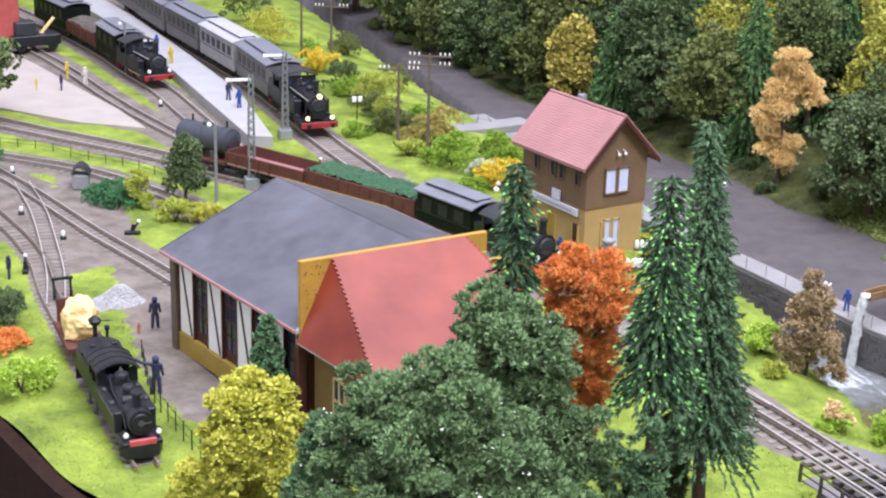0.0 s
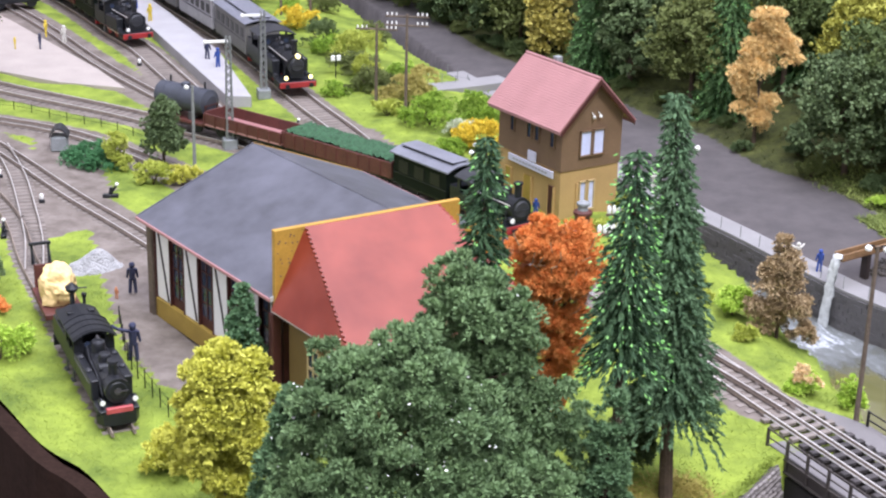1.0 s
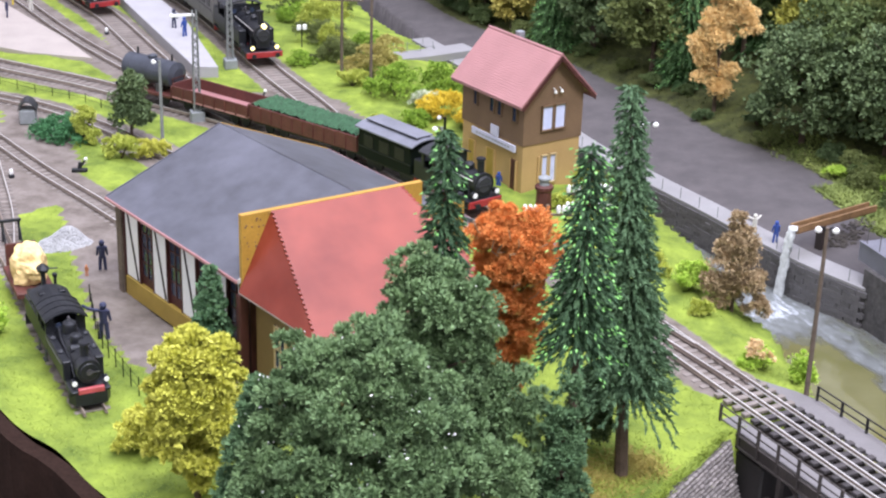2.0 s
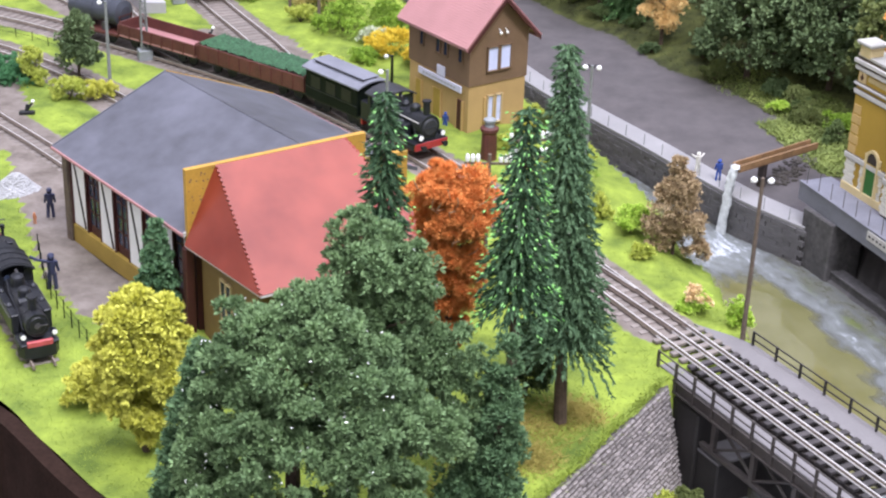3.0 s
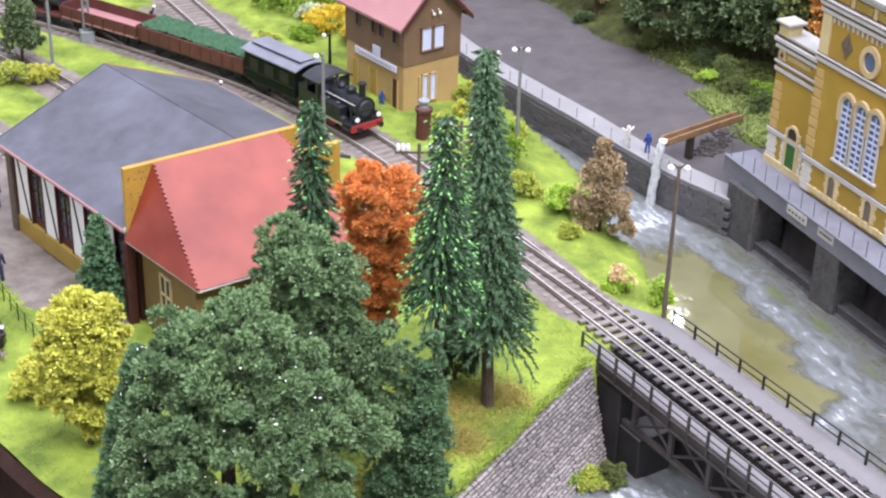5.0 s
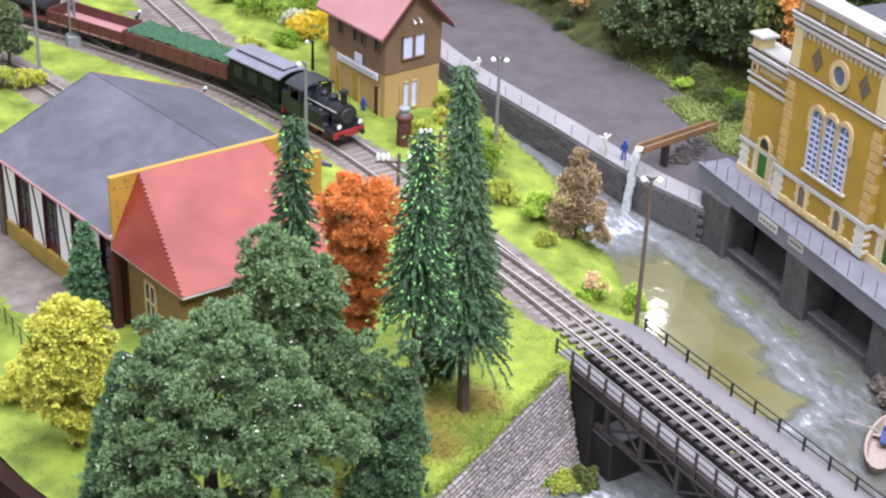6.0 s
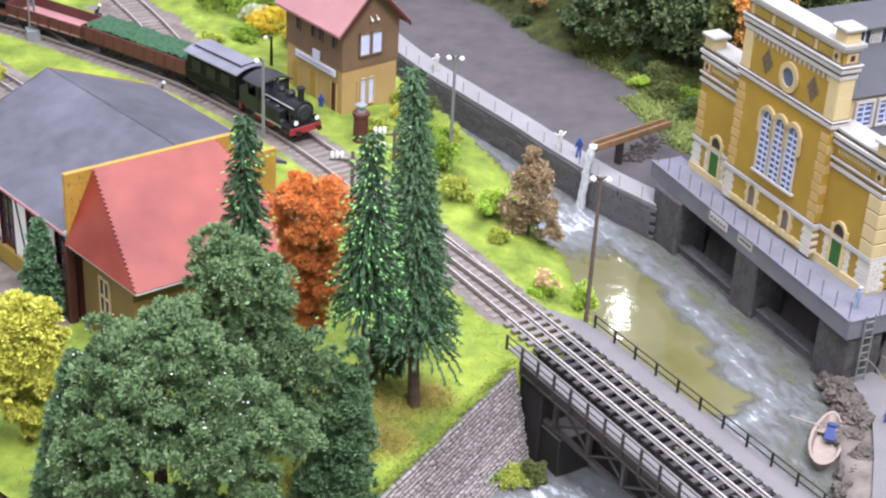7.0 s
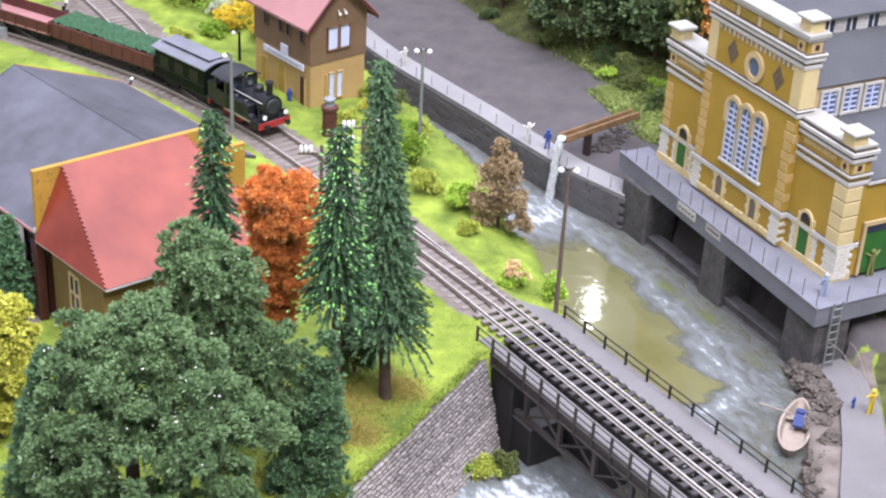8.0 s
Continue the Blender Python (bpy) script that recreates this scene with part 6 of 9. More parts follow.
def fir(x, y, h, r, label, seed, bare=0.12, tips=0.0, lean=(0, 0), levels=30, z=None, needle=0.42, power=0.62, trunk=0.28, droop=0.45, dense=1.0, needles=None, top=0.12, stray=0.42, hang=()):
    """A conifer: whorls of drooping branches, each set with needle strips, and pale fresh tips."""
    rng = np.random.default_rng(seed)
    z = float(ground_height(x, y)) if z is None else z
    t = thing("fir_tree", x, y, z, 0, label, "tree")
    bm = bmesh.new()
    cyl(bm, (0, 0, -0.1), (lean[0] * 0.5, lean[1] * 0.5, h * 0.5), trunk, trunk * 0.6, 10)
    cyl(bm, (lean[0] * 0.5, lean[1] * 0.5, h * 0.5), (*lean, h), trunk * 0.6, 0.03, 8)
    part("trunk", bm, M_BARK, t)
    cs, ds, ss, tcs, tds = [], [], [], [], []
    for lev in range(levels):
        u = lev / (levels - 1)
        zc = h * (bare + (1 - bare) * u)
        rad = (r - top) * (1 - u) ** power + top
        k = max(5, int((6 + 10 * (1 - u)) * dense))
        boughs = [(TAU * (i + rng.uniform(-0.4, 0.4)) / k + lev, rad * rng.uniform(0.72, 1.12), -droop * rng.uniform(0.5, 1.3)) for i in range(k)]
        for a, ln, dz in boughs + (list(hang) if lev == 0 else []):
            way = np.array([math.cos(a), math.sin(a)])
            steps = max(4, int(ln / 0.13))
            axis = np.array([way[0], way[1], dz])
            for q in np.linspace(0.2, 1.0, steps):
                p = np.array([lean[0] * u + way[0] * ln * q, lean[1] * u + way[1] * ln * q, zc + dz * ln * q * q + rng.normal(0, 0.03)])
                for _ in range(5):
                    cs.append(p + rng.normal(0, 0.025, 3))
                    ds.append(axis + rng.normal(0, stray, 3) + (0, 0, dz * q * 0.5))
                    ss.append(needle * rng.uniform(0.6, 1.15))
            if tips:
                # each bough ends in one to three short fresh shoots
                for _ in range(rng.integers(1, 3) if rng.random() < tips else 0):
                    q = rng.choice((1.0, 1.0, 0.8))
                    p = np.array([lean[0] * u + way[0] * ln * q, lean[1] * u + way[1] * ln * q, zc + dz * ln * q * q + 0.05])
                    p = p + np.array([way[0], way[1], dz]) * needle * 0.75 + rng.normal(0, 0.10, 3)
                    for _ in range(4):
                        tcs.append(p + rng.normal(0, 0.012, 3))
                        tds.append((way[0] + rng.normal(0, 0.15), way[1] + rng.normal(0, 0.15), dz + rng.normal(0, 0.15)))

    def strips(name, c, d, s, w, material, label=""):
        c, d, s = np.array(c), np.array(d, float), np.array(s)[:, None]
        d /= np.linalg.norm(d, axis=1)[:, None]
        sd = np.cross(d, rng.normal(0, 1, d.shape))
        sd /= np.linalg.norm(sd, axis=1)[:, None]
        v = np.stack([c - d * s * 0.3, c + sd * w + d * s * 0.2, c + d * s, c - sd * w + d * s * 0.2], 1).reshape(-1, 3)
        ob = new(name, raw_mesh(name, v, np.arange(len(v)).reshape(-1, 4), material))
        ob.parent = t
        return tagged(ob, label)

    tagged(strips("needles", cs, ds, ss, 0.04, needles or L_FIR), kind="stuff")
    if tcs:
        tagged(strips("fresh_growth", tcs, tds, np.full(len(tcs), 0.125), 0.022, L_TIP, "pale green fresh tips"), kind="stuff")
    return t


def flecks(tree, blobs, n, seed):
    """A few small white flakes set just outside the leaf clumps of a tree."""
    rng = np.random.default_rng(seed)
    p, o = crown_points(blobs, n, rng, 0.3, 26)
    o /= np.linalg.norm(o, axis=1)[:, None]
    v, f = flakes(p + o * 0.14, o, 0.062, 0.4, rng)
    ob = new("pale_flecks", raw_mesh("pale_flecks", v, f, M_INSULATOR))
    ob.parent = tree
    tagged(ob, "tiny pale flecks in the leaves", kind="stuff")


# the big dark green trees in front of the half house
BROAD = [(-0.2, 0.2, 7.9, 2.2, 2.1, 2.2), (-2.0, 0.3, 6.6, 1.6, 1.6, 1.7), (1.8, 0.6, 7.4, 1.8, 1.8, 1.9), (3.3, 0.9, 6.0, 1.6, 1.6, 1.6), (0.4, -0.8, 5.4, 2.0, 1.8, 1.8), (-2.2, -0.6, 4.4, 1.5, 1.5, 1.6), (-2.9, 0.2, 3.0, 1.0, 1.2, 1.8), (0.4, 0.4, 9.7, 1.4, 1.4, 1.3), (-1.4, 0.0, 9.2, 1.2, 1.2, 1.2), (4.4, 1.2, 5.7, 1.2, 1.3, 1.2), (2.2, -0.6, 5.5, 1.4, 1.4, 1.2), (-1.0, -1.2, 3.0, 1.4, 1.2, 1.4), (-3.0, 0.8, 7.6, 0.8, 0.8, 1.2), (0.8, -1.4, 7.0, 1.2, 1.1, 1.1), (-0.9, -1.5, 6.0, 1.1, 1.0, 1.1), (2.6, -0.7, 6.5, 1.0, 1.0, 1.0), (-2.6, -0.6, 1.6, 1.3, 1.2, 1.3), (-0.4, -1.6, 1.5, 1.3, 1.1, 1.2), (1.6, -1.0, 3.4, 1.3, 1.2, 1.3), (3.4, 0.2, 4.2, 1.2, 1.2, 1.2), (1.2, -1.2, 1.4, 1.0, 1.0, 1.1)]
t = broadleaf(-10.6, 40.6, 11.6, BROAD, L_DARK, 32000, 0.215, "broad dark green foam-leaved tree in front of the house", trunk=0.35, seed=3, clump=0.21, clumps=34, star=7, width=0.16)
flecks(t, BROAD, 420, 31)
SLIM = [(0, 0, 8.8, 1.7, 1.6, 2.0), (-0.8, 0.2, 10.2, 1.1, 1.0, 1.2), (0.8, 0.3, 9.6, 1.0, 1.0, 1.1), (0.9, 0.2, 7.6, 1.3, 1.3, 1.7), (1.5, 0.1, 5.6, 1.1, 1.1, 1.3), (0.8, 0.0, 5.0, 1.5, 1.5, 2.0), (0, 0.2, 6.6, 1.6, 1.6, 2.2), (-1.1, 0, 8.8, 0.8, 0.9, 1.2), (2.5, 0.2, 6.3, 1.0, 1.0, 1.2), (2.9, 0.2, 4.9, 1.1, 1.1, 1.3), (2.4, -0.6, 3.6, 1.2, 1.1, 1.2)]
t = broadleaf(-8.9, 45.8, 11.6, SLIM, L_DARK, 12000, 0.215, "slim dark green tree behind the broad one", seed=4, clump=0.22, clumps=32, star=7, width=0.16)
flecks(t, SLIM, 80, 32)
broadleaf(-4.5, 45.8, 7.7, [(-0.5, 0, 0.9, 1.5, 1.3, 1.0), (-0.2, 0, 2.0, 1.05, 1.0, 1.6), (0, 0.1, 3.6, 0.8, 0.85, 1.6), (0.0, 0, 5.2, 0.62, 0.65, 1.4), (0.1, 0, 6.7, 0.42, 0.4, 0.9)], L_BOTTLE, 6500, 0.2, "dark green upright young tree", seed=5, clump=0.28, clumps=50, star=7, width=0.16, stem=0.25)
broadleaf(-14.3, 41.4, 8.4, [(-0.1, 0, 1.4, 1.2, 1.1, 1.4), (0, 0, 3.2, 1.0, 0.95, 1.4), (0.1, 0, 4.9, 0.8, 0.8, 1.3), (0.2, 0, 6.4, 0.58, 0.58, 1.1), (0.3, 0, 7.6, 0.38, 0.38, 0.8)], L_BOTTLE, 7000, 0.22, "dark green upright conifer beside the broad tree", seed=19, clump=0.3, clumps=40, star=7, width=0.14, stem=0.25)
bush(-13.2, 37.9, 1.2, 1.8, L_DARK, 3500, "small dark green bush at the front edge", 6)
bush(-7.4, 43.6, 0.9, 1.4, L_DARK, 3000, "small dark green bush under the trees", 7)
bush(-13.9, 38.6, 0.7, 1.1, L_SAGE, 1500, "small grey-green bush under the broad tree", 8)
bush(-4.6, 54.6, 1.0, 3.4, L_DEEP, 3600, "dark green undergrowth between the two tall firs", 9)
bush(-6.4, 50.0, 0.9, 2.0, L_DEEP, 1900, "dark green undergrowth behind the young tree", 10)
# yellow tree and orange tree
broadleaf(-18.25, 46.9, 6.8, [(0, 0, 4.2, 1.5, 1.4, 2.0), (0.1, 0, 5.8, 0.85, 0.85, 0.9), (-0.85, 0.1, 5.0, 0.75, 0.75, 0.9), (0.95, 0.1, 4.7, 0.8, 0.8, 0.9), (-1.1, 0, 3.5, 0.75, 0.8, 0.9), (1.2, 0, 3.3, 0.75, 0.8, 1.0), (0.2, -0.7, 3.6, 0.9, 0.8, 1.0), (-0.6, -0.4, 2.2, 0.9, 0.8, 0.9), (0.6, -0.3, 2.1, 0.9, 0.8, 0.9), (0, 0, 1.2, 0.7, 0.7, 0.8), (0.1, 0, 0.5, 0.5, 0.5, 0.4)], L_YELLOW, 9500, 0.23, "yellow-leaved autumn tree on the front grass", seed=11, trunk=0.16, clump=0.36, clumps=13, star=7, width=0.22)
bush(-21.5, 50.0, 1.5, 1.4, L_YELLOW, 3200, "low lemon-yellow bush beside the yellow tree", 12, leaf=0.2)
orange_tree = broadleaf(-7.65, 52.8, 11.0, [(0, 0, 9.0, 1.35, 1.3, 1.5), (-0.7, 0, 9.3, 0.85, 0.9, 1.1), (0.65, 0.1, 8.7, 0.9, 0.9, 1.2), (-0.35, 0, 10.1, 0.7, 0.7, 0.8), (0, 0, 7.5, 1.15, 1.1, 1.4), (-0.6, 0, 7.9, 0.7, 0.7, 0.9), (0.1, 0, 6.2, 1.1, 1.0, 1.5), (0.15, 0, 5.2, 0.85, 0.8, 1.4), (0.1, 0, 4.2, 0.6, 0.6, 1.3), (0.1, 0, 2.9, 0.42, 0.42, 1.2)], L_ORANGE, 21000, 0.165, "rust-orange autumn tree behind the firs", seed=13, trunk=0.2, clump=0.36, clumps=17, star=8, width=0.11, stem=0.7)
bm = bmesh.new()
twig_rng = np.random.default_rng(14)
for i in range(16):
    a, z = twig_rng.uniform(3.4, 6.4), twig_rng.uniform(7.0, 10.0)
    p0 = Vector((math.cos(a) * 0.7, math.sin(a) * 0.7, z))
    p1 = Vector((math.cos(a) * 1.35, math.sin(a) * 1.35, z + twig_rng.uniform(0.1, 0.7)))
    p2 = p1 + Vector((twig_rng.uniform(-0.3, 0.3), -0.15, twig_rng.uniform(0.1, 0.5)))
    wire(bm, [p0, p1, p2], 0.022, 4)
tagged(part("twigs", bm, M_PALE_TWIG, orange_tree, "pale bare twigs"), kind="stuff")
# firs
fir(-4.6, 49.2, 14.75, 1.52, "tall fir with pale fresh tips", 21, bare=0.50, tips=0.8, levels=25, lean=(0.1, 0), power=1.0, needle=0.26, droop=0.55, dense=1.25, top=0.36, stray=0.32)
fir(-2.95, 53.1, 15.4, 1.85, "tall dark fir with a bare lower trunk", 22, bare=0.25, levels=46, lean=(-0.85, 1.4), power=1.05, dense=1.6, needle=0.24, top=0.42, stray=0.5, needles=L_DARK_FIR, hang=((-0.5, 2.3, -0.75), (-0.3, 2.1, -0.6), (-0.75, 2.0, -0.8)))
fir(-9.8, 50.3, 14.3, 1.25, "slim fir with pale tips beside the red roof", 23, bare=0.2, tips=0.3, levels=36, stray=0.35, top=0.3, needle=0.30, dense=1.4)
broadleaf(-21.2, 56.6, 5.0, [(0, 0, 0.9, 0.82, 0.8, 0.9), (0, 0, 2.0, 0.7, 0.7, 0.9), (0, 0, 3.0, 0.56, 0.56, 0.8), (0, 0, 3.9, 0.4, 0.4, 0.7), (0, 0, 4.6, 0.24, 0.24, 0.5)], leafy("young_fir_green", (0.05, 0.12, 0.06), (0.18, 0.31, 0.16)), 4200, 0.2, "small dense green fir by the shed wall", name="fir_tree", seed=24, trunk=0.12, clump=0.3, clumps=40, star=6, stem=0.3)

# bushes on the river bank and by the tracks: (x, y, radius, height, material, count, label)
for i, (x, y, r, h, mat, n, text) in enumerate([
    (-1.7, 72.0, 1.1, 1.6, L_FRESH, 1800, "lime green bush on the river bank"),
    (1.9, 64.9, 0.75, 0.8, L_FRESH, 900, "small green bush with cream-pink blossom on the bank"),
    (-6.2, 80.0, 1.2, 1.6, L_LIME, 1200, "yellow-green bush near the signal box"),
    (-4.8, 76.5, 1.0, 2.0, L_LIME, 900, "thin yellow-green shrub on the bank"),
    (-7.6, 84.2, 1.3, 1.4, L_OLIVE, 1300, "olive bush behind the signal box"),
    (-19.4, 95.4, 1.5, 1.9, L_GOLD, 2200, "golden yellow bush beside the signal box"),
    (-17.2, 94.2, 1.2, 1.5, L_GOLD, 1500, "golden yellow bush behind the signal box"),
    (-20.9, 93.6, 0.9, 0.9, L_LIME, 1000, "light green bush by the track"),
    (-23.6, 99.5, 2.2, 2.4, L_LIME, 2200, "light green bush by the track"),
    (-20.4, 99.8, 1.9, 2.4, L_LIME, 2200, "leafy light green bush by the track"),
    (-21.0, 97.0, 0.8, 1.3, L_WHITE, 900, "small bush with white blossom by the track"),
    (-26.0, 103.9, 2.0, 2.9, L_STRAW, 2800, "straw-yellow dry bush beside the telegraph poles"),
    (-29.4, 105.6, 1.9, 1.9, L_OLIVE, 2400, "low dark olive bush beside the telegraph poles"),
    (-33.2, 113.5, 2.2, 3.2, L_YGREEN, 2200, "light green bush beyond the platform track"),
    (-37.2, 118.5, 2.0, 2.4, L_MID, 1800, "green bush beyond the platform track"),
    (-40.8, 123.0, 1.6, 2.2, L_GOLD, 1700, "golden bush beyond the platform track"),
    (-48.0, 132.0, 2.2, 3.6, L_YELLOW, 1700, "yellow bush beside the coaches"),
    (-53.5, 141.0, 3.0, 3.4, L_MID, 2000, "green bush beside the coaches"),
    (-41.6, 84.6, 2.2, 0.85, L_EMERALD, 2600, "low emerald green hedge by the hut"),
    (-39.4, 84.2, 1.0, 2.3, L_YGREEN, 1400, "yellow-green bush between the sidings"),
    (-36.1, 82.0, 1.0, 1.5, L_YGREEN, 1200, "yellow-green bush between the sidings"),
    (-34.4, 82.6, 0.8, 1.3, L_YELLOW, 900, "pale yellow bush between the sidings"),
    (-32.8, 57.2, 1.45, 1.6, L_FRESH, 1500, "fresh light green bush at the front edge"),
    (-36.0, 62.0, 1.3, 0.7, L_ORANGE, 1400, "low rust-orange bush at the front edge"),
    (-37.6, 64.4, 1.3, 1.9, L_SAGE, 1600, "grey-green bush at the front edge"),
    (-12.6, 89.5, 0.9, 1.4, L_YELLOW, 1300, "yellow flowering bush behind the signal box"),
    (-3.6, 73.6, 0.9, 1.2, L_YGREEN, 1200, "yellow-green bush on the bank behind the firs"),
    (-0.9, 69.2, 0.6, 0.7, L_YGREEN, 900, "light green bush on the bank behind the firs"),
    (-51.5, 88.0, 1.1, 1.6, L_EMERALD, 900, "green bush beside the siding"),
    (-8.9, 86.4, 0.7, 1.2, L_YGREEN, 900, "yellow-green bush at the signal box wall"),
    (-8.6, 83.2, 0.7, 1.0, L_YELLOW, 900, "pale yellow bush at the signal box corner"),
    (-9.8, 81.4, 0.9, 0.7, L_YGREEN, 1100, "low yellow-green bush beside the round chimney"),
    (-7.4, 77.6, 0.8, 0.8, L_YGREEN, 900, "low yellow-green bush beside the telegraph pole"),
    (-5.2, 81.2, 0.8, 1.5, L_YGREEN, 900, "yellow-green shrub on the river bank"),
    (-16.2, 91.3, 0.7, 0.6, L_YGREEN, 700, "low yellow-green bush behind the signal box"),
    (-22.9, 92.4, 0.8, 0.6, L_YGREEN, 800, "low yellow-green bush by the track"),
    (-51.0, 138.2, 1.6, 2.4, L_YGREEN, 1100, "yellow-green bush beside the coaches"),
    (-44.0, 130.5, 1.3, 1.3, L_LIME, 900, "light green bush beyond the platform track"),
    (-35.6, 115.8, 1.5, 1.9, L_LIME, 1300, "light green bush on the bank of the brook"),
    (-32.0, 110.6, 1.7, 1.7, L_OLIVE, 1500, "olive green bush on the bank of the brook"),
    (-30.6, 108.2, 1.2, 2.4, L_YGREEN, 1200, "yellow-green bush beside the telegraph poles"),
    (-31.9, 104.4, 1.2, 0.9, L_LIME, 1000, "low light green bush by the track"),
    (-28.0, 108.4, 1.4, 1.8, L_LIME, 1200, "light green bush by the little bridge"),
    (-26.8, 100.2, 1.2, 1.1, L_YGREEN, 1100, "low yellow-green bush by the track"),
    (-33.6, 120.2, 1.6, 2.0, L_OLIVE, 1300, "olive green bush on the bank of the brook"),
    (-41.0, 131.0, 1.9, 2.2, L_OLIVE, 1300, "olive green bush on the bank of the brook"),
]):
    t = bush(x, y, r, h, mat, n, text, 40 + i)
    if "blossom on the bank" in text:
        rng = np.random.default_rng(39)
        p, o = crown_points([(0, 0, 0.75, 0.55, 0.5, 0.3), (0.2, -0.2, 0.55, 0.5, 0.4, 0.3)], 420, rng, 0.4, 9)
        ob = new("blossom", raw_mesh("blossom", *tufts(p, o, 0.13, 6, rng, 0.24), L_BLOSSOM))
        ob.parent = t
        tagged(ob, "cream-pink blossom", kind="stuff")
broadleaf(-36.9, 85.6, 4.3, [(0, 0, 2.4, 0.85, 0.8, 1.4), (-0.4, 0.2, 1.3, 0.8, 0.8, 1.1), (0.5, 0, 1.5, 0.75, 0.7, 1.1), (0, 0, 3.5, 0.45, 0.45, 0.7)], L_SAGE, 2600, 0.2, "small grey-green tree between the sidings", seed=71, trunk=0.1, star=5, width=0.3, stem=0.5)
broadleaf(0.5, 71.2, 5.4, [(0, 0, 2.5, 0.8, 0.8, 1.6), (0.3, 0.1, 1.0, 1.0, 0.9, 1.0), (-0.6, 0, 0.9, 0.8, 0.8, 0.9), (1.2, -0.3, 0.4, 0.7, 0.6, 0.6), (0, 0, 4.4, 0.4, 0.4, 0.8), (0.4, 0, 3.4, 0.55, 0.5, 0.7), (-0.5, 0, 3.1, 0.5, 0.5, 0.6)], L_BROWN, 5200, 0.17, "brown dry-leaved shrub tree on the river bank", seed=72, trunk=0.1, star=6, width=0.2, clump=0.55, clumps=10)
broadleaf(-58.2, 99.0, 6.2, [(0, 0, 4.6, 2.2, 2.2, 2.4), (0.8, 0, 3.4, 1.6, 1.6, 1.6)], L_MID, 5000, 0.22, "green tree beside the paved yard", seed=73)

# the wood on the hillside: (kind, x, y, height, radius, material)
WOOD = [
    ("b", -10.5, 112.5, 10.0, 3.0, L_OLIVE), ("f", -5.0, 114.5, 11.5, 2.5, None), ("f", 1.0, 118.5, 12.0, 3.0, None),
    ("b", 0.6, 100.0, 9.2, 3.7, L_SAGE), ("b", 5.4, 103.6, 9.5, 3.0, L_MID), ("b", 9.0, 100.0, 9.0, 2.9, L_SAGE), ("b", 12.6, 96.5, 8.6, 2.6, L_OLIVE), ("b", 13.4, 92.6, 9.4, 2.0, L_COPPER),
    ("f", -17.8, 121.5, 9.6, 2.7, None), ("b", -20.5, 128.0, 7.3, 1.7, L_OCHRE), ("b", -27.0, 128.0, 8.0, 2.6, L_OLIVE), ("b", -29.6, 130.5, 9.2, 2.6, L_DEEP), ("b", -34.5, 136.0, 8.0, 2.5, L_DEEP), ("b", -39.5, 141.0, 8.4, 2.8, L_OLIVE),
    ("b", -45.0, 146.0, 7.0, 2.2, L_OLIVE), ("b", -22.0, 132.0, 10.5, 3.0, L_OLIVE), ("b", -13.0, 122.0, 10.5, 3.0, L_DEEP), ("b", -7.0, 121.0, 11.5, 3.0, L_AUTUMN), ("f", -12.0, 129.0, 12.0, 2.8, None),
    ("b", 5.0, 118.0, 11.0, 3.2, L_AUTUMN), ("b", 10.0, 110.0, 11.0, 3.2, L_DEEP), ("f", 15.0, 104.0, 12.0, 2.8, None), ("b", -2.0, 127.0, 12.0, 3.2, L_AUTUMN), ("f", 5.5, 127.0, 12.0, 3.0, None),
    ("b", -27.0, 140.0, 11.0, 3.2, L_DEEP), ("b", -34.0, 147.0, 10.5, 3.2, L_AUTUMN), ("b", -17.5, 139.0, 11.5, 3.2, L_AUTUMN), ("b", -42.0, 155.0, 10.0, 3.2, L_OLIVE), ("b", -9.0, 137.0, 12.0, 3.2, L_DEEP),
    ("b", 20.0, 101.0, 11.0, 3.2, L_MID), ("b", 25.0, 95.0, 11.0, 3.2, L_DEEP), ("b", 13.0, 119.0, 12.0, 3.4, L_AUTUMN), ("b", 21.0, 111.0, 12.0, 3.4, L_OLIVE), ("b", 30.0, 104.0, 12.0, 3.4, L_MID),
    ("b", -1.0, 138.0, 12.0, 3.4, L_OLIVE), ("b", 8.0, 136.0, 12.5, 3.4, L_DEEP), ("b", -24.0, 150.0, 12.0, 3.4, L_MID), ("b", -50.0, 164.0, 10.0, 3.2, L_MID), ("b", -36.0, 160.0, 11.0, 3.2, L_DEEP), ("b", -14.0, 150.0, 12.0, 3.4, L_AUTUMN),
    ("b", -16.4, 117.0, 8.5, 2.3, L_SAGE), ("b", -26.8, 133.0, 9.5, 2.8, L_MID), ("b", -32.0, 141.0, 9.5, 3.0, L_MID), ("b", -1.0, 116.5, 11.5, 3.2, L_MID), ("b", 4.6, 110.0, 10.5, 3.0, L_AUTUMN), ("b", 7.5, 105.0, 9.5, 2.8, L_OLIVE), ("b", 16.5, 98.0, 9.5, 2.8, L_MID), ("b", -17.0, 132.0, 11.0, 3.2, L_DEEP), ("b", -40.0, 148.0, 9.5, 3.0, L_DEEP), ("b", -48.0, 154.0, 9.0, 3.0, L_OLIVE), ("b", -55.0, 160.0, 9.0, 3.0, L_AUTUMN), ("b", 12.0, 127.0, 13.0, 3.6, L_MID), ("b", -4.0, 145.0, 12.0, 3.6, L_DEEP), ("b", 7.0, 146.0, 12.0, 3.6, L_OLIVE),
]
WORDS = {"deep_green_foam": "dark green", "mid_green_foam": "green", "olive_foam": "olive green", "autumn_yellow_foam": "yellow autumn", "copper_foam": "copper orange autumn", "ochre_foam": "ochre yellow autumn", "sage_green_foam": "grey-green"}
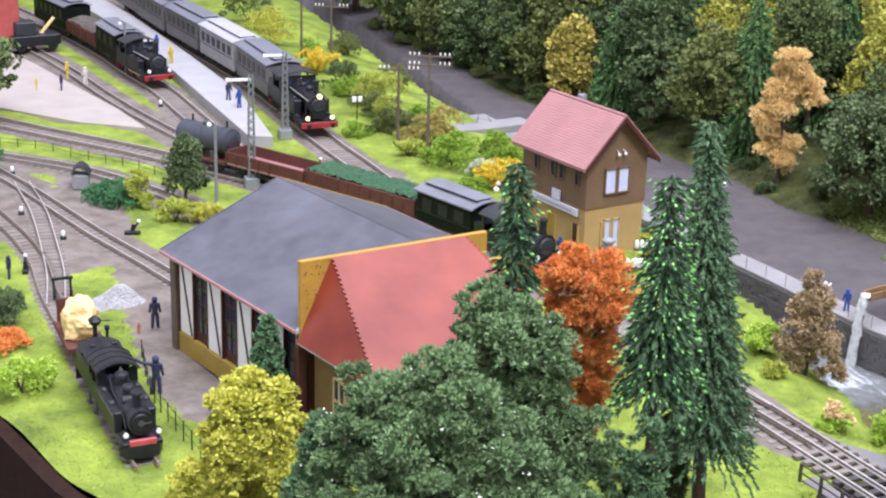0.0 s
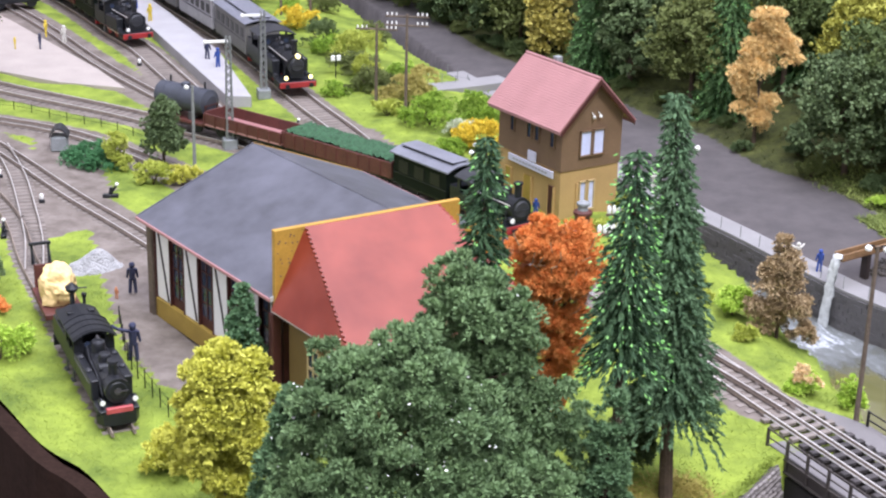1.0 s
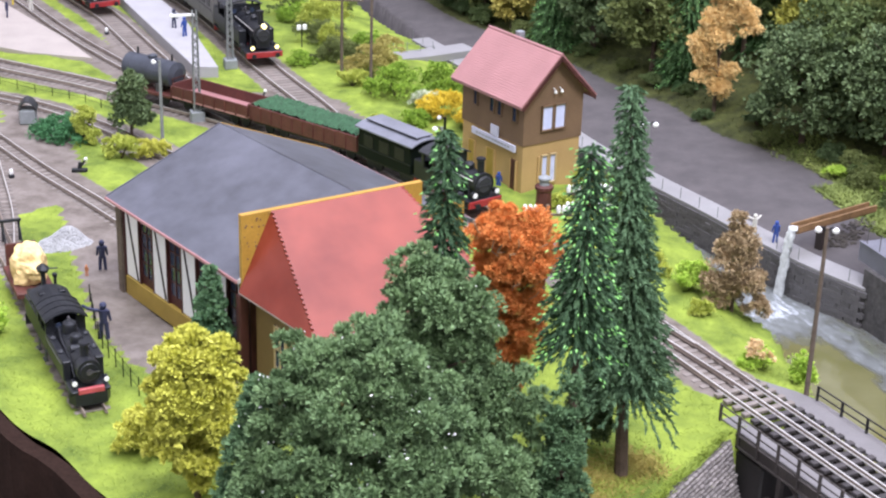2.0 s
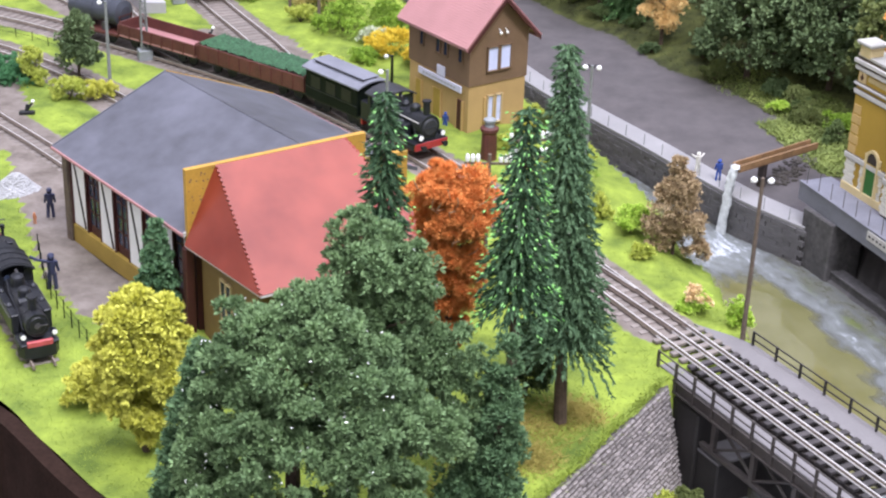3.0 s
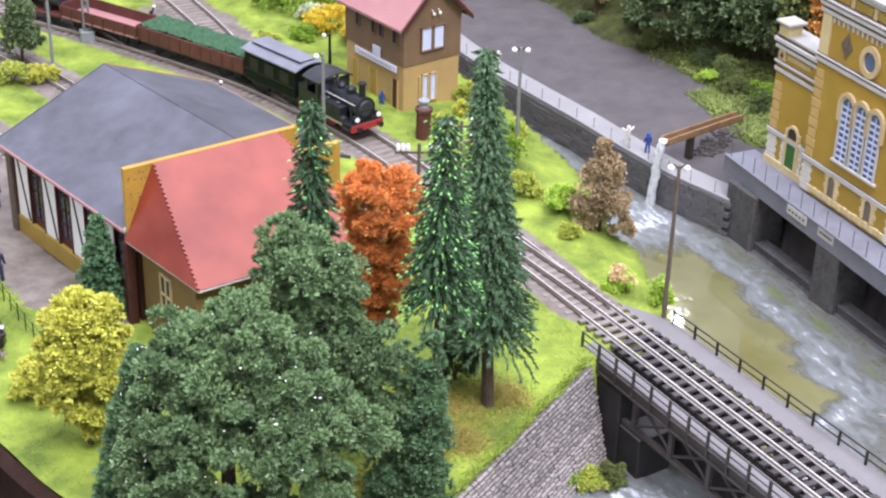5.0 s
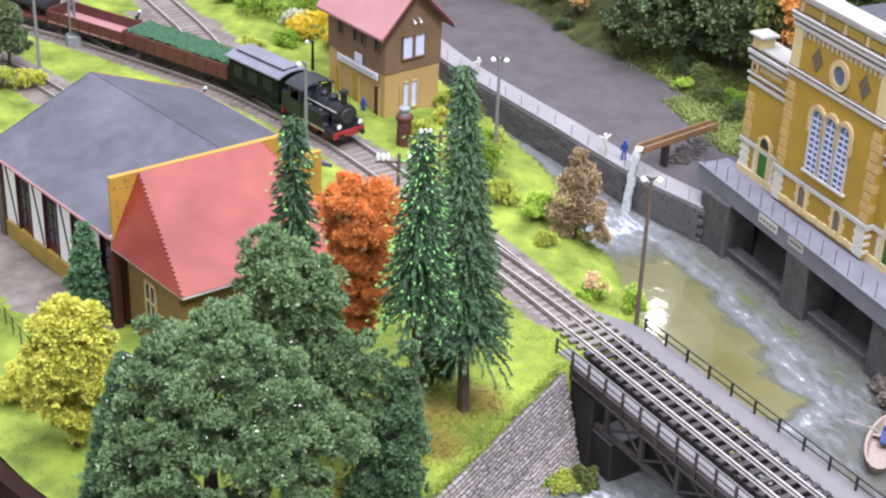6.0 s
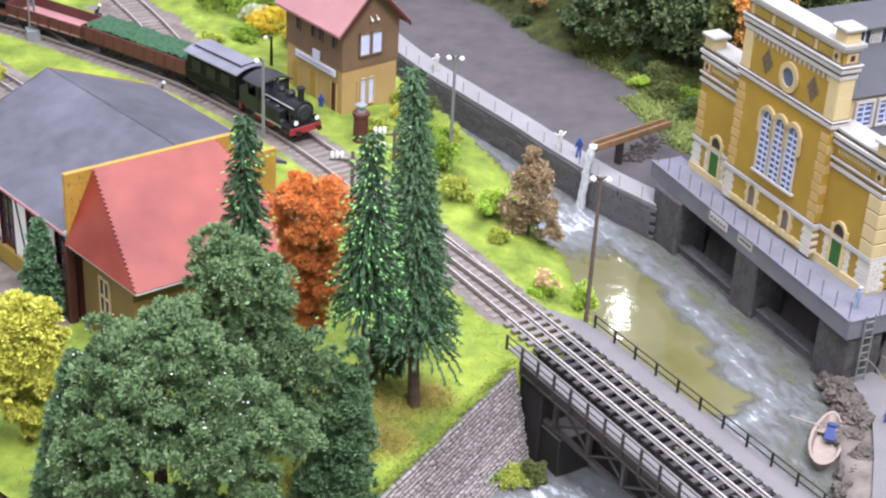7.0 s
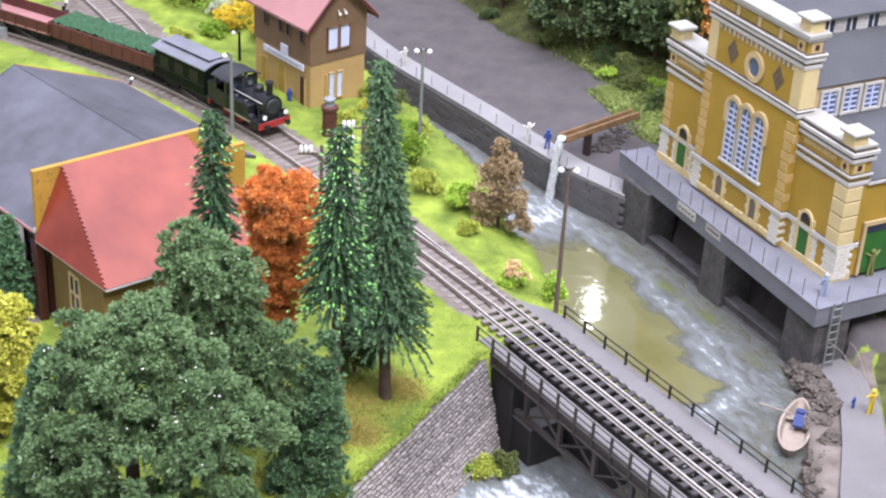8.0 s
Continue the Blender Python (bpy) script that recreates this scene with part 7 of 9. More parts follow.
for i, (kind, x, y, h, r, mat) in enumerate(WOOD):
    # the first row stands back from the road behind a grassy slope
    back = 0.0 if mat in (L_COPPER, L_OCHRE) else max(0.0, 6.6 - float(dist_to(x, y, ROAD)))
    x, y, h = x + 0.74 * back, y + 0.67 * back, h * (0.93 if back else 1.0)
    if kind == "f":
        fir(x, y, h, r * 0.95, "fir of the wood with pale drooping tips", 200 + i, bare=0.04, tips=0.6, levels=26, needle=0.42, trunk=0.2, droop=0.5, dense=1.5, top=0.3, needles=L_WOOD_FIR)
    else:
        round_tree(x, y, h, r * 1.12, mat, (4600 if mat is L_COPPER else 3600) if y < 125 else 1700, (0.22 if mat is L_COPPER else 0.34) if y < 125 else 0.42, WORDS[mat.name] + " tree of the hillside wood", 200 + i, 0.10, clump=0.27, clumps=24, star=5, width=0.27)
broadleaf(-2.5, 108.8, 8.4, [(0.3, 0, 8.0, 1.0, 1.0, 1.3), (0.9, 0, 6.8, 1.15, 1.0, 1.2), (0.1, 0, 5.8, 1.25, 1.0, 1.3), (-0.3, 0, 4.4, 1.15, 1.0, 1.3), (-0.2, 0, 3.0, 1.0, 0.9, 1.2), (0, 0, 1.6, 0.8, 0.8, 1.2), (1.9, 0, 6.3, 0.6, 0.5, 0.6)], L_AMBER, 8000, 0.22, "amber orange autumn tree of the hillside wood", seed=90, trunk=0.15, clump=0.6, clumps=8, star=8, width=0.13, stem=0.6)

# bushes along the edge of the wood
EDGE_WOOD = offset_line(spline(ROAD, 1.0), -4.9)
EDGE_KINDS = [(L_LIME, "light green"), (L_OLIVE, "olive"), (L_YGREEN, "yellow-green"), (L_MID, "green"), (L_OLIVE, "olive"), (L_LIME, "light green")]
edge_rng = np.random.default_rng(88)
edge_s = 4.0
while edge_s < 95:
    x, y, a = along(EDGE_WOOD, edge_s)
    mat, word = EDGE_KINDS[edge_rng.integers(0, 6)]
    if edge_s > 15:
        mat, word = ((L_OLIVE, "olive"), (L_DEEP, "dark green"), (L_MID, "green"))[edge_rng.integers(0, 3)]
    r = edge_rng.uniform(0.6, 1.5)
    x, y = x + edge_rng.uniform(-0.2, 1.2), y + edge_rng.uniform(-0.2, 1.6)
    if edge_s < 15:
        r *= 0.6
    bush(x, y, r, r * edge_rng.uniform(0.8, 1.4), mat, int(900 * r), word + " bush at the edge of the wood", int(edge_s * 10))
    edge_s += edge_rng.uniform(1.0, 2.0) if edge_s < 15 else edge_rng.uniform(2.5, 5.0)

# undergrowth on the forest floor
xs, ys = RNG.uniform(-60, 30, 60000), RNG.uniform(88, 160, 60000)
ok = (dist_to(xs, ys, RIGHT_BANK) < dist_to(xs, ys, LEFT_BANK)) & (dist_to(xs, ys, ROAD) > 4.7) & (dist_to(xs, ys, ROAD) < 12) & (dist_to(xs, ys, RIGHT_BANK) > 8) & ~((ys < 92 - (xs - 8)) & (xs > 6))
blades("undergrowth", xs[ok], ys[ok], 0.26, leafy("woodland_floor", (0.032, 0.040, 0.014), (0.115, 0.135, 0.036), wide=0.7), "mossy green undergrowth at the edge of the wood")

# rank weeds at the end of the road and along its verge
xs, ys = RNG.uniform(-16, 16, 150000), RNG.uniform(84, 120, 150000)
rd = dist_to(xs, ys, ROAD)
ok = inside(xs, ys, WEEDY) | ((rd > 4.2 + 0.3 * np.sin(xs * 2)) & (rd < 7.5) & (dist_to(xs, ys, RIGHT_BANK) > 8) & (RNG.random(150000) < np.clip((xs - 1) / 6, 0, 0.7)))
blades("weeds", xs[ok], ys[ok], 0.30, L_WEED, "bright green rank weeds beside the road")
bush(7.6, 96.4, 1.0, 1.0, L_OLIVE, 900, "olive bush among the weeds behind the mill", 411)
bush(9.4, 93.6, 0.9, 1.3, L_MID, 900, "dark green bush among the weeds behind the mill", 412)
bush(5.9, 97.8, 0.8, 0.7, L_FRESH, 600, "low fresh green bush among the weeds", 413)
bm = bmesh.new()
for i in range(650):
    x, y = RNG.uniform(4.6, 8.6), RNG.uniform(84.8, 91.2)
    if dist_to(x, y, [(5.9, 86.4), (7.4, 90.0)]) < 0.95 * RNG.uniform(0.4, 1.0):
        ball(bm, (x, y, ROAD_Z + 0.02), RNG.uniform(0.05, 0.20), 1, (1, RNG.uniform(0.6, 1), 0.7))
solid("rubble", bm, M_RUBBLE, "dark brown rubble on the road below the chute", "rubble", kind="stuff")


# ---- rolling stock; local x runs forward, z = 0 at the rail heads ----
RAIL_TOP = 0.285
M_LAMP_ON = bpy.data.materials.new("lit_headlamp")
M_LAMP_ON.use_nodes = True
M_LAMP_ON.node_tree.nodes["Principled BSDF"].inputs["Emission Color"].default_value = (1.0, 0.78, 0.12, 1)
M_LAMP_ON.node_tree.nodes["Principled BSDF"].inputs["Emission Strength"].default_value = 2.5
M_COACH_PANE = surface("coach_pane", (0.022, 0.022, 0.020), 0.3, 0.2, 500, 120, 0.0, spec=0.12)


def vehicle(name, line, s, label, category, turn=0.0):
    x, y, a = along(line, s)
    return thing(name, x, y, RAIL_TOP, a + turn, label, category)


def wheelset(parent, xs, r, gauge, material, rim=None):
    for x in xs:
        for side in (-1, 1):
            bm = bmesh.new()
            y = side * gauge / 2
            cyl(bm, (x, y - 0.06, r), (x, y + 0.06, r), r, seg=16)
            cyl(bm, (x, y + side * 0.02 - 0.05, r), (x, y + side * 0.02 + 0.09, r), r * 0.3, seg=8)
            part("wheel", bm, material, parent)
        bm = bmesh.new()
        cyl(bm, (x, -gauge / 2, r), (x, gauge / 2, r), 0.05, seg=6)
        part("axle", bm, M_BLACK, parent)


def arched_roof(bm, x0, x1, w, z, rise, t=0.08, seg=8):
    """A curved roof sheet over a body of width w."""
    rows = []
    for i in range(seg + 1):
        y = -w / 2 + w * i / seg
        zz = z + rise * (1 - (2 * y / w) ** 2)
        rows.append([bm.verts.new(p) for p in ((x0, y, zz), (x1, y, zz), (x1, y, zz + t), (x0, y, zz + t))])
    for r, q in zip(rows, rows[1:]):
        for i in range(4):
            bm.faces.new((r[i], r[(i + 1) % 4], q[(i + 1) % 4], q[i]))
    bm.faces.new(rows[0][::-1])
    bm.faces.new(rows[-1])


def buffers(parent, x, z, w, sign):
    for y in (-w * 0.32, w * 0.32):
        bm = bmesh.new()
        cyl(bm, (x, y, z), (x + sign * 0.3, y, z), 0.06, seg=8)
        cyl(bm, (x + sign * 0.28, y, z), (x + sign * 0.34, y, z), 0.17, seg=10)
        part("buffer", bm, M_BLACK, parent)


def tank_engine(t, L, W, red=True, lamps=None, scale=1.0, tall=1.0):
    """A small steam engine on an Empty: frame, wheels, boiler, cab, tanks, chimney."""
    h = tall
    run = M_LOCO_RED if red else M_BLACK
    bm = bmesh.new()
    box(bm, (0, 0, 0.72), (L - 0.3, W * 0.72, 0.22), bev=0.03)
    part("frame", bm, run, t)
    bm = bmesh.new()
    box(bm, (0, 0, 0.92), (L - 0.1, W, 0.08), bev=0.02)
    part("running_board", bm, M_BLACK, t)
    for sx in (-1, 1):
        bm = bmesh.new()
        box(bm, (sx * (L / 2 - 0.1), 0, 0.74), (0.16, W * 0.98, 0.42), bev=0.03)
        part("buffer_beam", bm, M_LOCO_RED, t, "bright red buffer beam")
        buffers(t, sx * (L / 2 - 0.05), 0.74, W, sx)
    wheelset(t, [L * k for k in (-0.27, -0.03, 0.21)], 0.5, 0.98, run)
    for side in (-1, 1):
        bm = bmesh.new()
        box(bm, (L * -0.03, side * 0.72, 0.5), (L * 0.5, 0.07, 0.12))
        part("coupling_rod", bm, M_RAIL, t)
        bm = bmesh.new()
        cyl(bm, (L * 0.30, side * (W / 2 - 0.28), 0.62), (L * 0.44, side * (W / 2 - 0.28), 0.62), 0.24, seg=12)
        part("cylinder", bm, M_BLACK, t)
    zc = 1.85 * h
    bm = bmesh.new()
    cyl(bm, (-0.12 * L, 0, zc), (0.34 * L, 0, zc), 0.62, seg=20)
    for k in range(3):
        cyl(bm, (L * (0.0 + k * 0.1), 0, zc), (L * (0.0 + k * 0.1) + 0.06, 0, zc), 0.645, seg=20)
    part("boiler", bm, M_BLACK, t, smooth=False)
    bm = bmesh.new()
    cyl(bm, (0.33 * L, 0, zc), (0.455 * L, 0, zc), 0.68, seg=20)
    box(bm, (0.39 * L, 0, zc - 0.6), (0.12 * L, 0.9, 0.7))
    smoke = part("smokebox", bm, M_BLACK, t)
    bm = bmesh.new()
    cyl(bm, (0.455 * L, 0, zc), (0.47 * L, 0, zc), 0.52, 0.42, seg=18)
    box(bm, (0.475 * L, 0, zc), (0.04, 0.9, 0.05))
    part("smokebox_door", bm, M_BLACK_SHEET, smoke)
    bm = bmesh.new()
    lathe(bm, (0.39 * L, 0, zc + 0.55), [(0.26, 0), (0.2, 0.12), (0.2, 0.85 * h), (0.27, 0.9 * h), (0.25, 1.0 * h)])
    part("chimney", bm, M_BLACK, t)
    for x, r, z in ((0.2 * L, 0.3, 0.55), (0.03 * L, 0.25, 0.45)):
        bm = bmesh.new()
        lathe(bm, (x, 0, zc + 0.4), [(r * 1.1, 0), (r, 0.12), (r, z * 0.8), (r * 0.7, z), (0.04, z * 1.12)])
        part("dome", bm, M_BLACK, t)
    for side in (-1, 1):
        bm = bmesh.new()
        box(bm, (0.06 * L, side * (W / 2 - 0.32), 1.42 * h), (0.42 * L, 0.56, 0.95 * h), bev=0.06)
        part("side_tank", bm, M_DARK_GREEN if not red else M_BLACK, t)
        bm = bmesh.new()
        cyl(bm, (-0.1 * L, side * 0.66, zc + 0.3), (0.42 * L, side * 0.66, zc + 0.3), 0.035, seg=6)
        part("handrail", bm, M_RAIL, t)
    # fittings
    for side in (-1, 1):
        for x in (-0.02 * L, 0.17 * L):
            bm = bmesh.new()
            lathe(bm, (x, side * (W / 2 - 0.32), 1.89 * h), [(0.16, 0), (0.16, 0.08), (0.05, 0.14)], 10)
            part("filler_cap", bm, M_BLACK_SHEET, t)
        bm = bmesh.new()
        wire(bm, [(0.30 * L, side * 0.55, zc + 0.25), (0.36 * L, side * 0.66, zc - 0.2), (0.37 * L, side * 0.7, 0.85)], 0.05, 6)
        part("steam_pipe", bm, M_BLACK_SHEET, t)
        bm = bmesh.new()
        cyl(bm, (0.25 * L, side * (W / 2 - 0.22), 1.05), (0.33 * L, side * (W / 2 - 0.22), 1.05), 0.16, seg=10)
        part("air_reservoir", bm, M_BLACK_SHEET, t)
        bm = bmesh.new()
        box(bm, (0.12 * L, side * 0.78, 0.62), (0.4 * L, 0.05, 0.07))
        box(bm, (0.28 * L, side * 0.78, 0.62), (0.08 * L, 0.09, 0.16))
        part("connecting_rod", bm, M_RAIL, t)
        bm = bmesh.new()
        box(bm, (-0.2 * L, side * (W / 2 + 0.03), 0.45), (0.34, 0.16, 0.05))
        part("step", bm, M_BLACK_SHEET, t)
    bm = bmesh.new()
    lathe(bm, (-0.07 * L, 0.1, zc + 0.55), [(0.06, 0), (0.06, 0.35), (0.09, 0.4), (0.03, 0.5)], 8)
    lathe(bm, (-0.07 * L, -0.12, zc + 0.55), [(0.05, 0), (0.05, 0.3), (0.02, 0.42)], 8)
    part("safety_valve", bm, M_GREY_PAINT, t)
    # cab
    x0, x1, zr = -0.36 * L, -0.12 * L, 2.75 * h
    for side in (-1, 1):
        bm = bmesh.new()
        box(bm, ((x0 + x1) / 2, side * (W / 2 - 0.06), 1.4 * h), (x1 - x0, 0.1, 1.0 * h))
        for x in (x0 + 0.12, x1 - 0.12):
            box(bm, (x, side * (W / 2 - 0.06), 2.3 * h), (0.22, 0.1, 0.95 * h))
        part("cab_side", bm, M_BLACK if red else M_DARK_GREEN, t)
    bm = bmesh.new()
    box(bm, (x1, 0, 1.85 * h), (0.1, W - 0.1, 1.9 * h))
    cab = part("cab_front", bm, M_BLACK, t)
    for y in (-0.6, 0.6):
        bm = bmesh.new()
        cyl(bm, (x1 + 0.04, y * W / 2.4, 2.4 * h), (x1 + 0.08, y * W / 2.4, 2.4 * h), 0.18, seg=12)
        part("spectacle_glass", bm, M_GLASS, cab)
    bm = bmesh.new()
    arched_roof(bm, x0 - 0.2, x1 + 0.25, W + 0.12, zr, 0.35)
    part("cab_roof", bm, M_BLACK_SHEET, t)
    bm = bmesh.new()
    box(bm, (-0.43 * L, 0, 1.55 * h), (0.15 * L, W - 0.1, 1.2 * h), bev=0.04)
    part("coal_bunker", bm, M_BLACK, t)
    for y in (-W * 0.33, W * 0.33):
        bm = bmesh.new()
        cyl(bm, (L / 2 - 0.28, y, 1.28), (L / 2 - 0.02, y, 1.28), 0.17, seg=12)
        lamp = part("headlamp", bm, M_BLACK, t)
        bm = bmesh.new()
        cyl(bm, (L / 2 - 0.02, y, 1.28), (L / 2 + 0.01, y, 1.28), 0.15, seg=12)
        part("lens", bm, lamps or M_INSULATOR, lamp, "round lamp lens")
    if lamps:
        bm = bmesh.new()
        cyl(bm, (0.47 * L, 0, zc + 0.7), (0.5 * L, 0, zc + 0.7), 0.16, seg=12)
        part("headlamp", bm, lamps, t, "lit top lamp")


def coach(t, L, W, body_mat, windows=6, roof=M_ROOF_SHEET, clerestory=True, tall=1.0):
    z0, z1 = 0.75, 2.75 * tall
    bm = bmesh.new()
    box(bm, (0, 0, z0), (L - 0.2, W * 0.8, 0.25), bev=0.03)
    part("underframe", bm, M_BLACK, t)
    wheelset(t, (-L * 0.36, -L * 0.22, L * 0.22, L * 0.36), 0.38, 0.98, M_BLACK)
    bm = bmesh.new()
    box(bm, (0, 0, (z0 + z1) / 2 + 0.08), (L - 0.5, W, z1 - z0), bev=0.05)
    body = part("body", bm, body_mat, t)
    for side in (-1, 1):
        for i in range(windows):
            bm = bmesh.new()
            x = (i - (windows - 1) / 2) * (L - 1.0) / windows
            box(bm, (x, side * (W / 2 + 0.005), 2.15 * tall), ((L - 1.0) / windows * 0.6, 0.05, 0.72))
            pane = part("window", bm, M_COACH_PANE, body)
        bm = bmesh.new()
        box(bm, (0, side * (W / 2 + 0.01), 1.65 * tall), (L - 0.55, 0.05, 0.05))
        part("waist_strip", bm, M_BLACK, body)
    bm = bmesh.new()
    arched_roof(bm, -L / 2 + 0.02, L / 2 - 0.02, W + 0.2, z1 + 0.1, 0.28)
    r = part("roof", bm, roof, t, "light grey roof")
    if clerestory:
        bm = bmesh.new()
        box(bm, (0, 0, z1 + 0.42), (L - 0.8, W * 0.45, 0.22), bev=0.03)
        part("clerestory", bm, M_BLACK_SHEET, r)
        bm = bmesh.new()
        box(bm, (0, 0, z1 + 0.56), (L - 0.6, W * 0.55, 0.07), bev=0.02)
        part("clerestory_roof", bm, roof, r)
    for sx in (-1, 1):
        bm = bmesh.new()
        box(bm, (sx * (L / 2 - 0.14), 0, z0 + 0.1), (0.28, W * 0.9, 0.1))
        for y in (-W * 0.42, W * 0.42):
            cyl(bm, (sx * (L / 2 - 0.05), y, z0), (sx * (L / 2 - 0.05), y, z0 + 1.0), 0.03, seg=5)
        part("end_platform", bm, M_BLACK, t)


def gondola(t, L, W, load=None, side_h=0.85):
    bm = bmesh.new()
    box(bm, (0, 0, 0.72), (L, W * 0.8, 0.22), bev=0.03)
    part("underframe", bm, M_BLACK, t)
    wheelset(t, (-L * 0.38, -L * 0.24, L * 0.24, L * 0.38) if L > 5 else (-L * 0.3, L * 0.3), 0.36, 0.98, M_BLACK)
    bm = bmesh.new()
    box(bm, (0, 0, 0.9), (L, W, 0.12))
    part("floor", bm, M_PINK_TILE if load is None else M_WAGON, t, "dusty reddish floor boards")
    for side in (-1, 1):
        bm = bmesh.new()
        box(bm, (0, side * (W / 2 - 0.05), 0.95 + side_h / 2), (L, 0.1, side_h), bev=0.02)
        n = int(L / 0.9)
        for i in range(n + 1):
            box(bm, (-L / 2 + 0.06 + i * (L - 0.12) / n, side * (W / 2 + 0.03), 0.9 + side_h / 2), (0.1, 0.07, side_h), bev=0.01)
        part("side_wall", bm, M_WAGON, t)
    for sx in (-1, 1):
        bm = bmesh.new()
        box(bm, (sx * (L / 2 - 0.05), 0, 0.95 + side_h / 2 + 0.05), (0.1, W - 0.2, side_h + 0.1), bev=0.02)
        part("end_wall", bm, M_WAGON, t)
        buffers(t, sx * L / 2, 0.72, W, sx)
    if load is not None:
        nx, ny = 120, 32
        xs, ys = np.linspace(-L / 2 + 0.12, L / 2 - 0.12, nx), np.linspace(-W / 2 + 0.12, W / 2 - 0.12, ny)
        X, Y = np.meshgrid(xs, ys)
        edge = np.minimum(np.minimum(X + L / 2, L / 2 - X), np.minimum(Y + W / 2, W / 2 - Y))
        Z = 0.95 + side_h - 0.1 + 0.45 * np.clip(edge / 0.7, 0, 1) ** 0.6 + 0.055 * RNG.normal(0, 1, X.shape) + 0.07 * np.sin(X * 2.3) * np.cos(Y * 3.1 + X)
        idx = np.arange(X.size).reshape(X.shape)
        f = np.stack([idx[:-1, :-1], idx[:-1, 1:], idx[1:, 1:], idx[1:, :-1]], -1).reshape(-1, 4)
        ob = new("load", raw_mesh("load", np.stack([X, Y, Z], -1).reshape(-1, 3), f, load))
        ob.parent = t
        tagged(ob, "heaped green load")


def tank_wagon(t, L, W):
    bm = bmesh.new()
    box(bm, (0, 0, 0.75), (L, W * 0.9, 0.2), bev=0.03)
    part("underframe", bm, M_WAGON, t)
    wheelset(t, (-L * 0.3, L * 0.3), 0.42, 0.98, M_BLACK)
    for sx in (-1, 1):
        buffers(t, sx * L / 2, 0.75, W, sx)
        bm = bmesh.new()
        for y in (-0.55, 0.55):
            cyl(bm, (sx * (L / 2 - 0.15), y, 0.8), (sx * (L / 2 - 0.15), y, 1.9), 0.04, seg=6)
        box(bm, (sx * (L / 2 - 0.15), 0, 1.9), (0.08, 1.2, 0.08))
        part("end_rail", bm, M_WAGON, t)
    bm = bmesh.new()
    cyl(bm, (-L * 0.44, 0, 2.0), (L * 0.44, 0, 2.0), 0.85, seg=48)
    for x in (-0.3, 0, 0.3):
        cyl(bm, (x * L, 0, 2.0), (x * L + 0.06, 0, 2.0), 0.87, seg=48)
    for x in (-L * 0.44, L * 0.44):
        cyl(bm, (x, 0, 2.0), (x + math.copysign(0.16, x), 0, 2.0), 0.82, 0.45, seg=48)
    part("tank", bm, M_TANK, t, "blue-grey cylindrical tank")
    bm = bmesh.new()
    lathe(bm, (0, 0, 2.75), [(0.3, 0), (0.3, 0.25), (0.1, 0.34)])
    part("dome", bm, M_TANK, t)
    for x in (-L * 0.2, L * 0.2):
        bm = bmesh.new()
        box(bm, (x, 0, 1.1), (0.3, W * 0.7, 0.6), bev=0.04)
        part("saddle", bm, M_GREY_PAINT, t)
        bm = bmesh.new()
        cyl(bm, (x * 1.6, 0.2, 2.8), (x * 1.6, 0.2, 3.25), 0.07, seg=7)
        part("valve", bm, M_BLACK, t)


MAIN = TRACKS["main"]
front = nearest_s(MAIN, -13.5, 78.4)
t = vehicle("steam_locomotive", MAIN, front - 2.6, "small black steam engine hauling the goods train", "locomotive")
tank_engine(t, 5.2, 2.3, red=True, tall=0.92)
t = vehicle("passenger_coach", MAIN, front - 7.9, "dark green coach with grey clerestory roof behind the engine", "coach")
coach(t, 5.2, 2.2, M_DARK_GREEN, 3, tall=0.88)
t = vehicle("open_wagon", MAIN, front - 15.2, "long red-brown open wagon with a heaped green load", "wagon", )
gondola(t, 9.0, 2.35, M_LOAD)
t = vehicle("open_wagon", MAIN, front - 23.3, "empty red-brown open wagon with dusty floor", "wagon")
gondola(t, 6.7, 2.35, None, 0.7)
t = vehicle("tank_wagon", MAIN, front - 29.2, "dark grey tank wagon at the end of the goods train", "wagon")
tank_wagon(t, 4.7, 2.1)

PLAT = TRACKS["platform"]
front = nearest_s(PLAT, -33.9, 102.7)
t = vehicle("steam_locomotive", PLAT, front - 4.3, "large black steam engine with red frame and lit lamps", "locomotive")
tank_engine(t, 8.6, 2.7, red=True, lamps=M_LAMP_ON, tall=1.12)
for i in range(5):
    t = vehicle("passenger_coach", PLAT, front - 13.2 - i * 8.9, "pale grey passenger coach with light roof at the platform" if i == 1 else "dark grey passenger coach at the platform", "coach")
    tagged(t, group="coaches at the platform")
    coach(t, 8.6, 2.7, M_PALE_COACH if i == 1 else M_COACH_GREY, 6, M_WHITE_ROOF if i == 1 else M_ROOF_SHEET, tall=1.1)

LOOP = TRACKS["loop"]
front = nearest_s(LOOP, -50.2, 112.8)
t = vehicle("steam_locomotive", LOOP, front - 3.2, "black steam engine with red beam waiting by the platform", "locomotive")
tank_engine(t, 6.4, 2.5, red=True)
t = vehicle("luggage_van", LOOP, front - 9.6, "dark green luggage van with light roof", "coach")
coach(t, 6.0, 2.4, M_DARK_GREEN, 3)
t = vehicle("open_wagon", LOOP, front - 16.6, "dark open wagon carrying brown crates", "wagon")
gondola(t, 7.4, 2.4, M_ROCK)
t = vehicle("passenger_coach", LOOP, front - 24.6, "dark green coach with light grey roof", "coach")
coach(t, 8.0, 2.5, M_DARK_GREEN, 6)


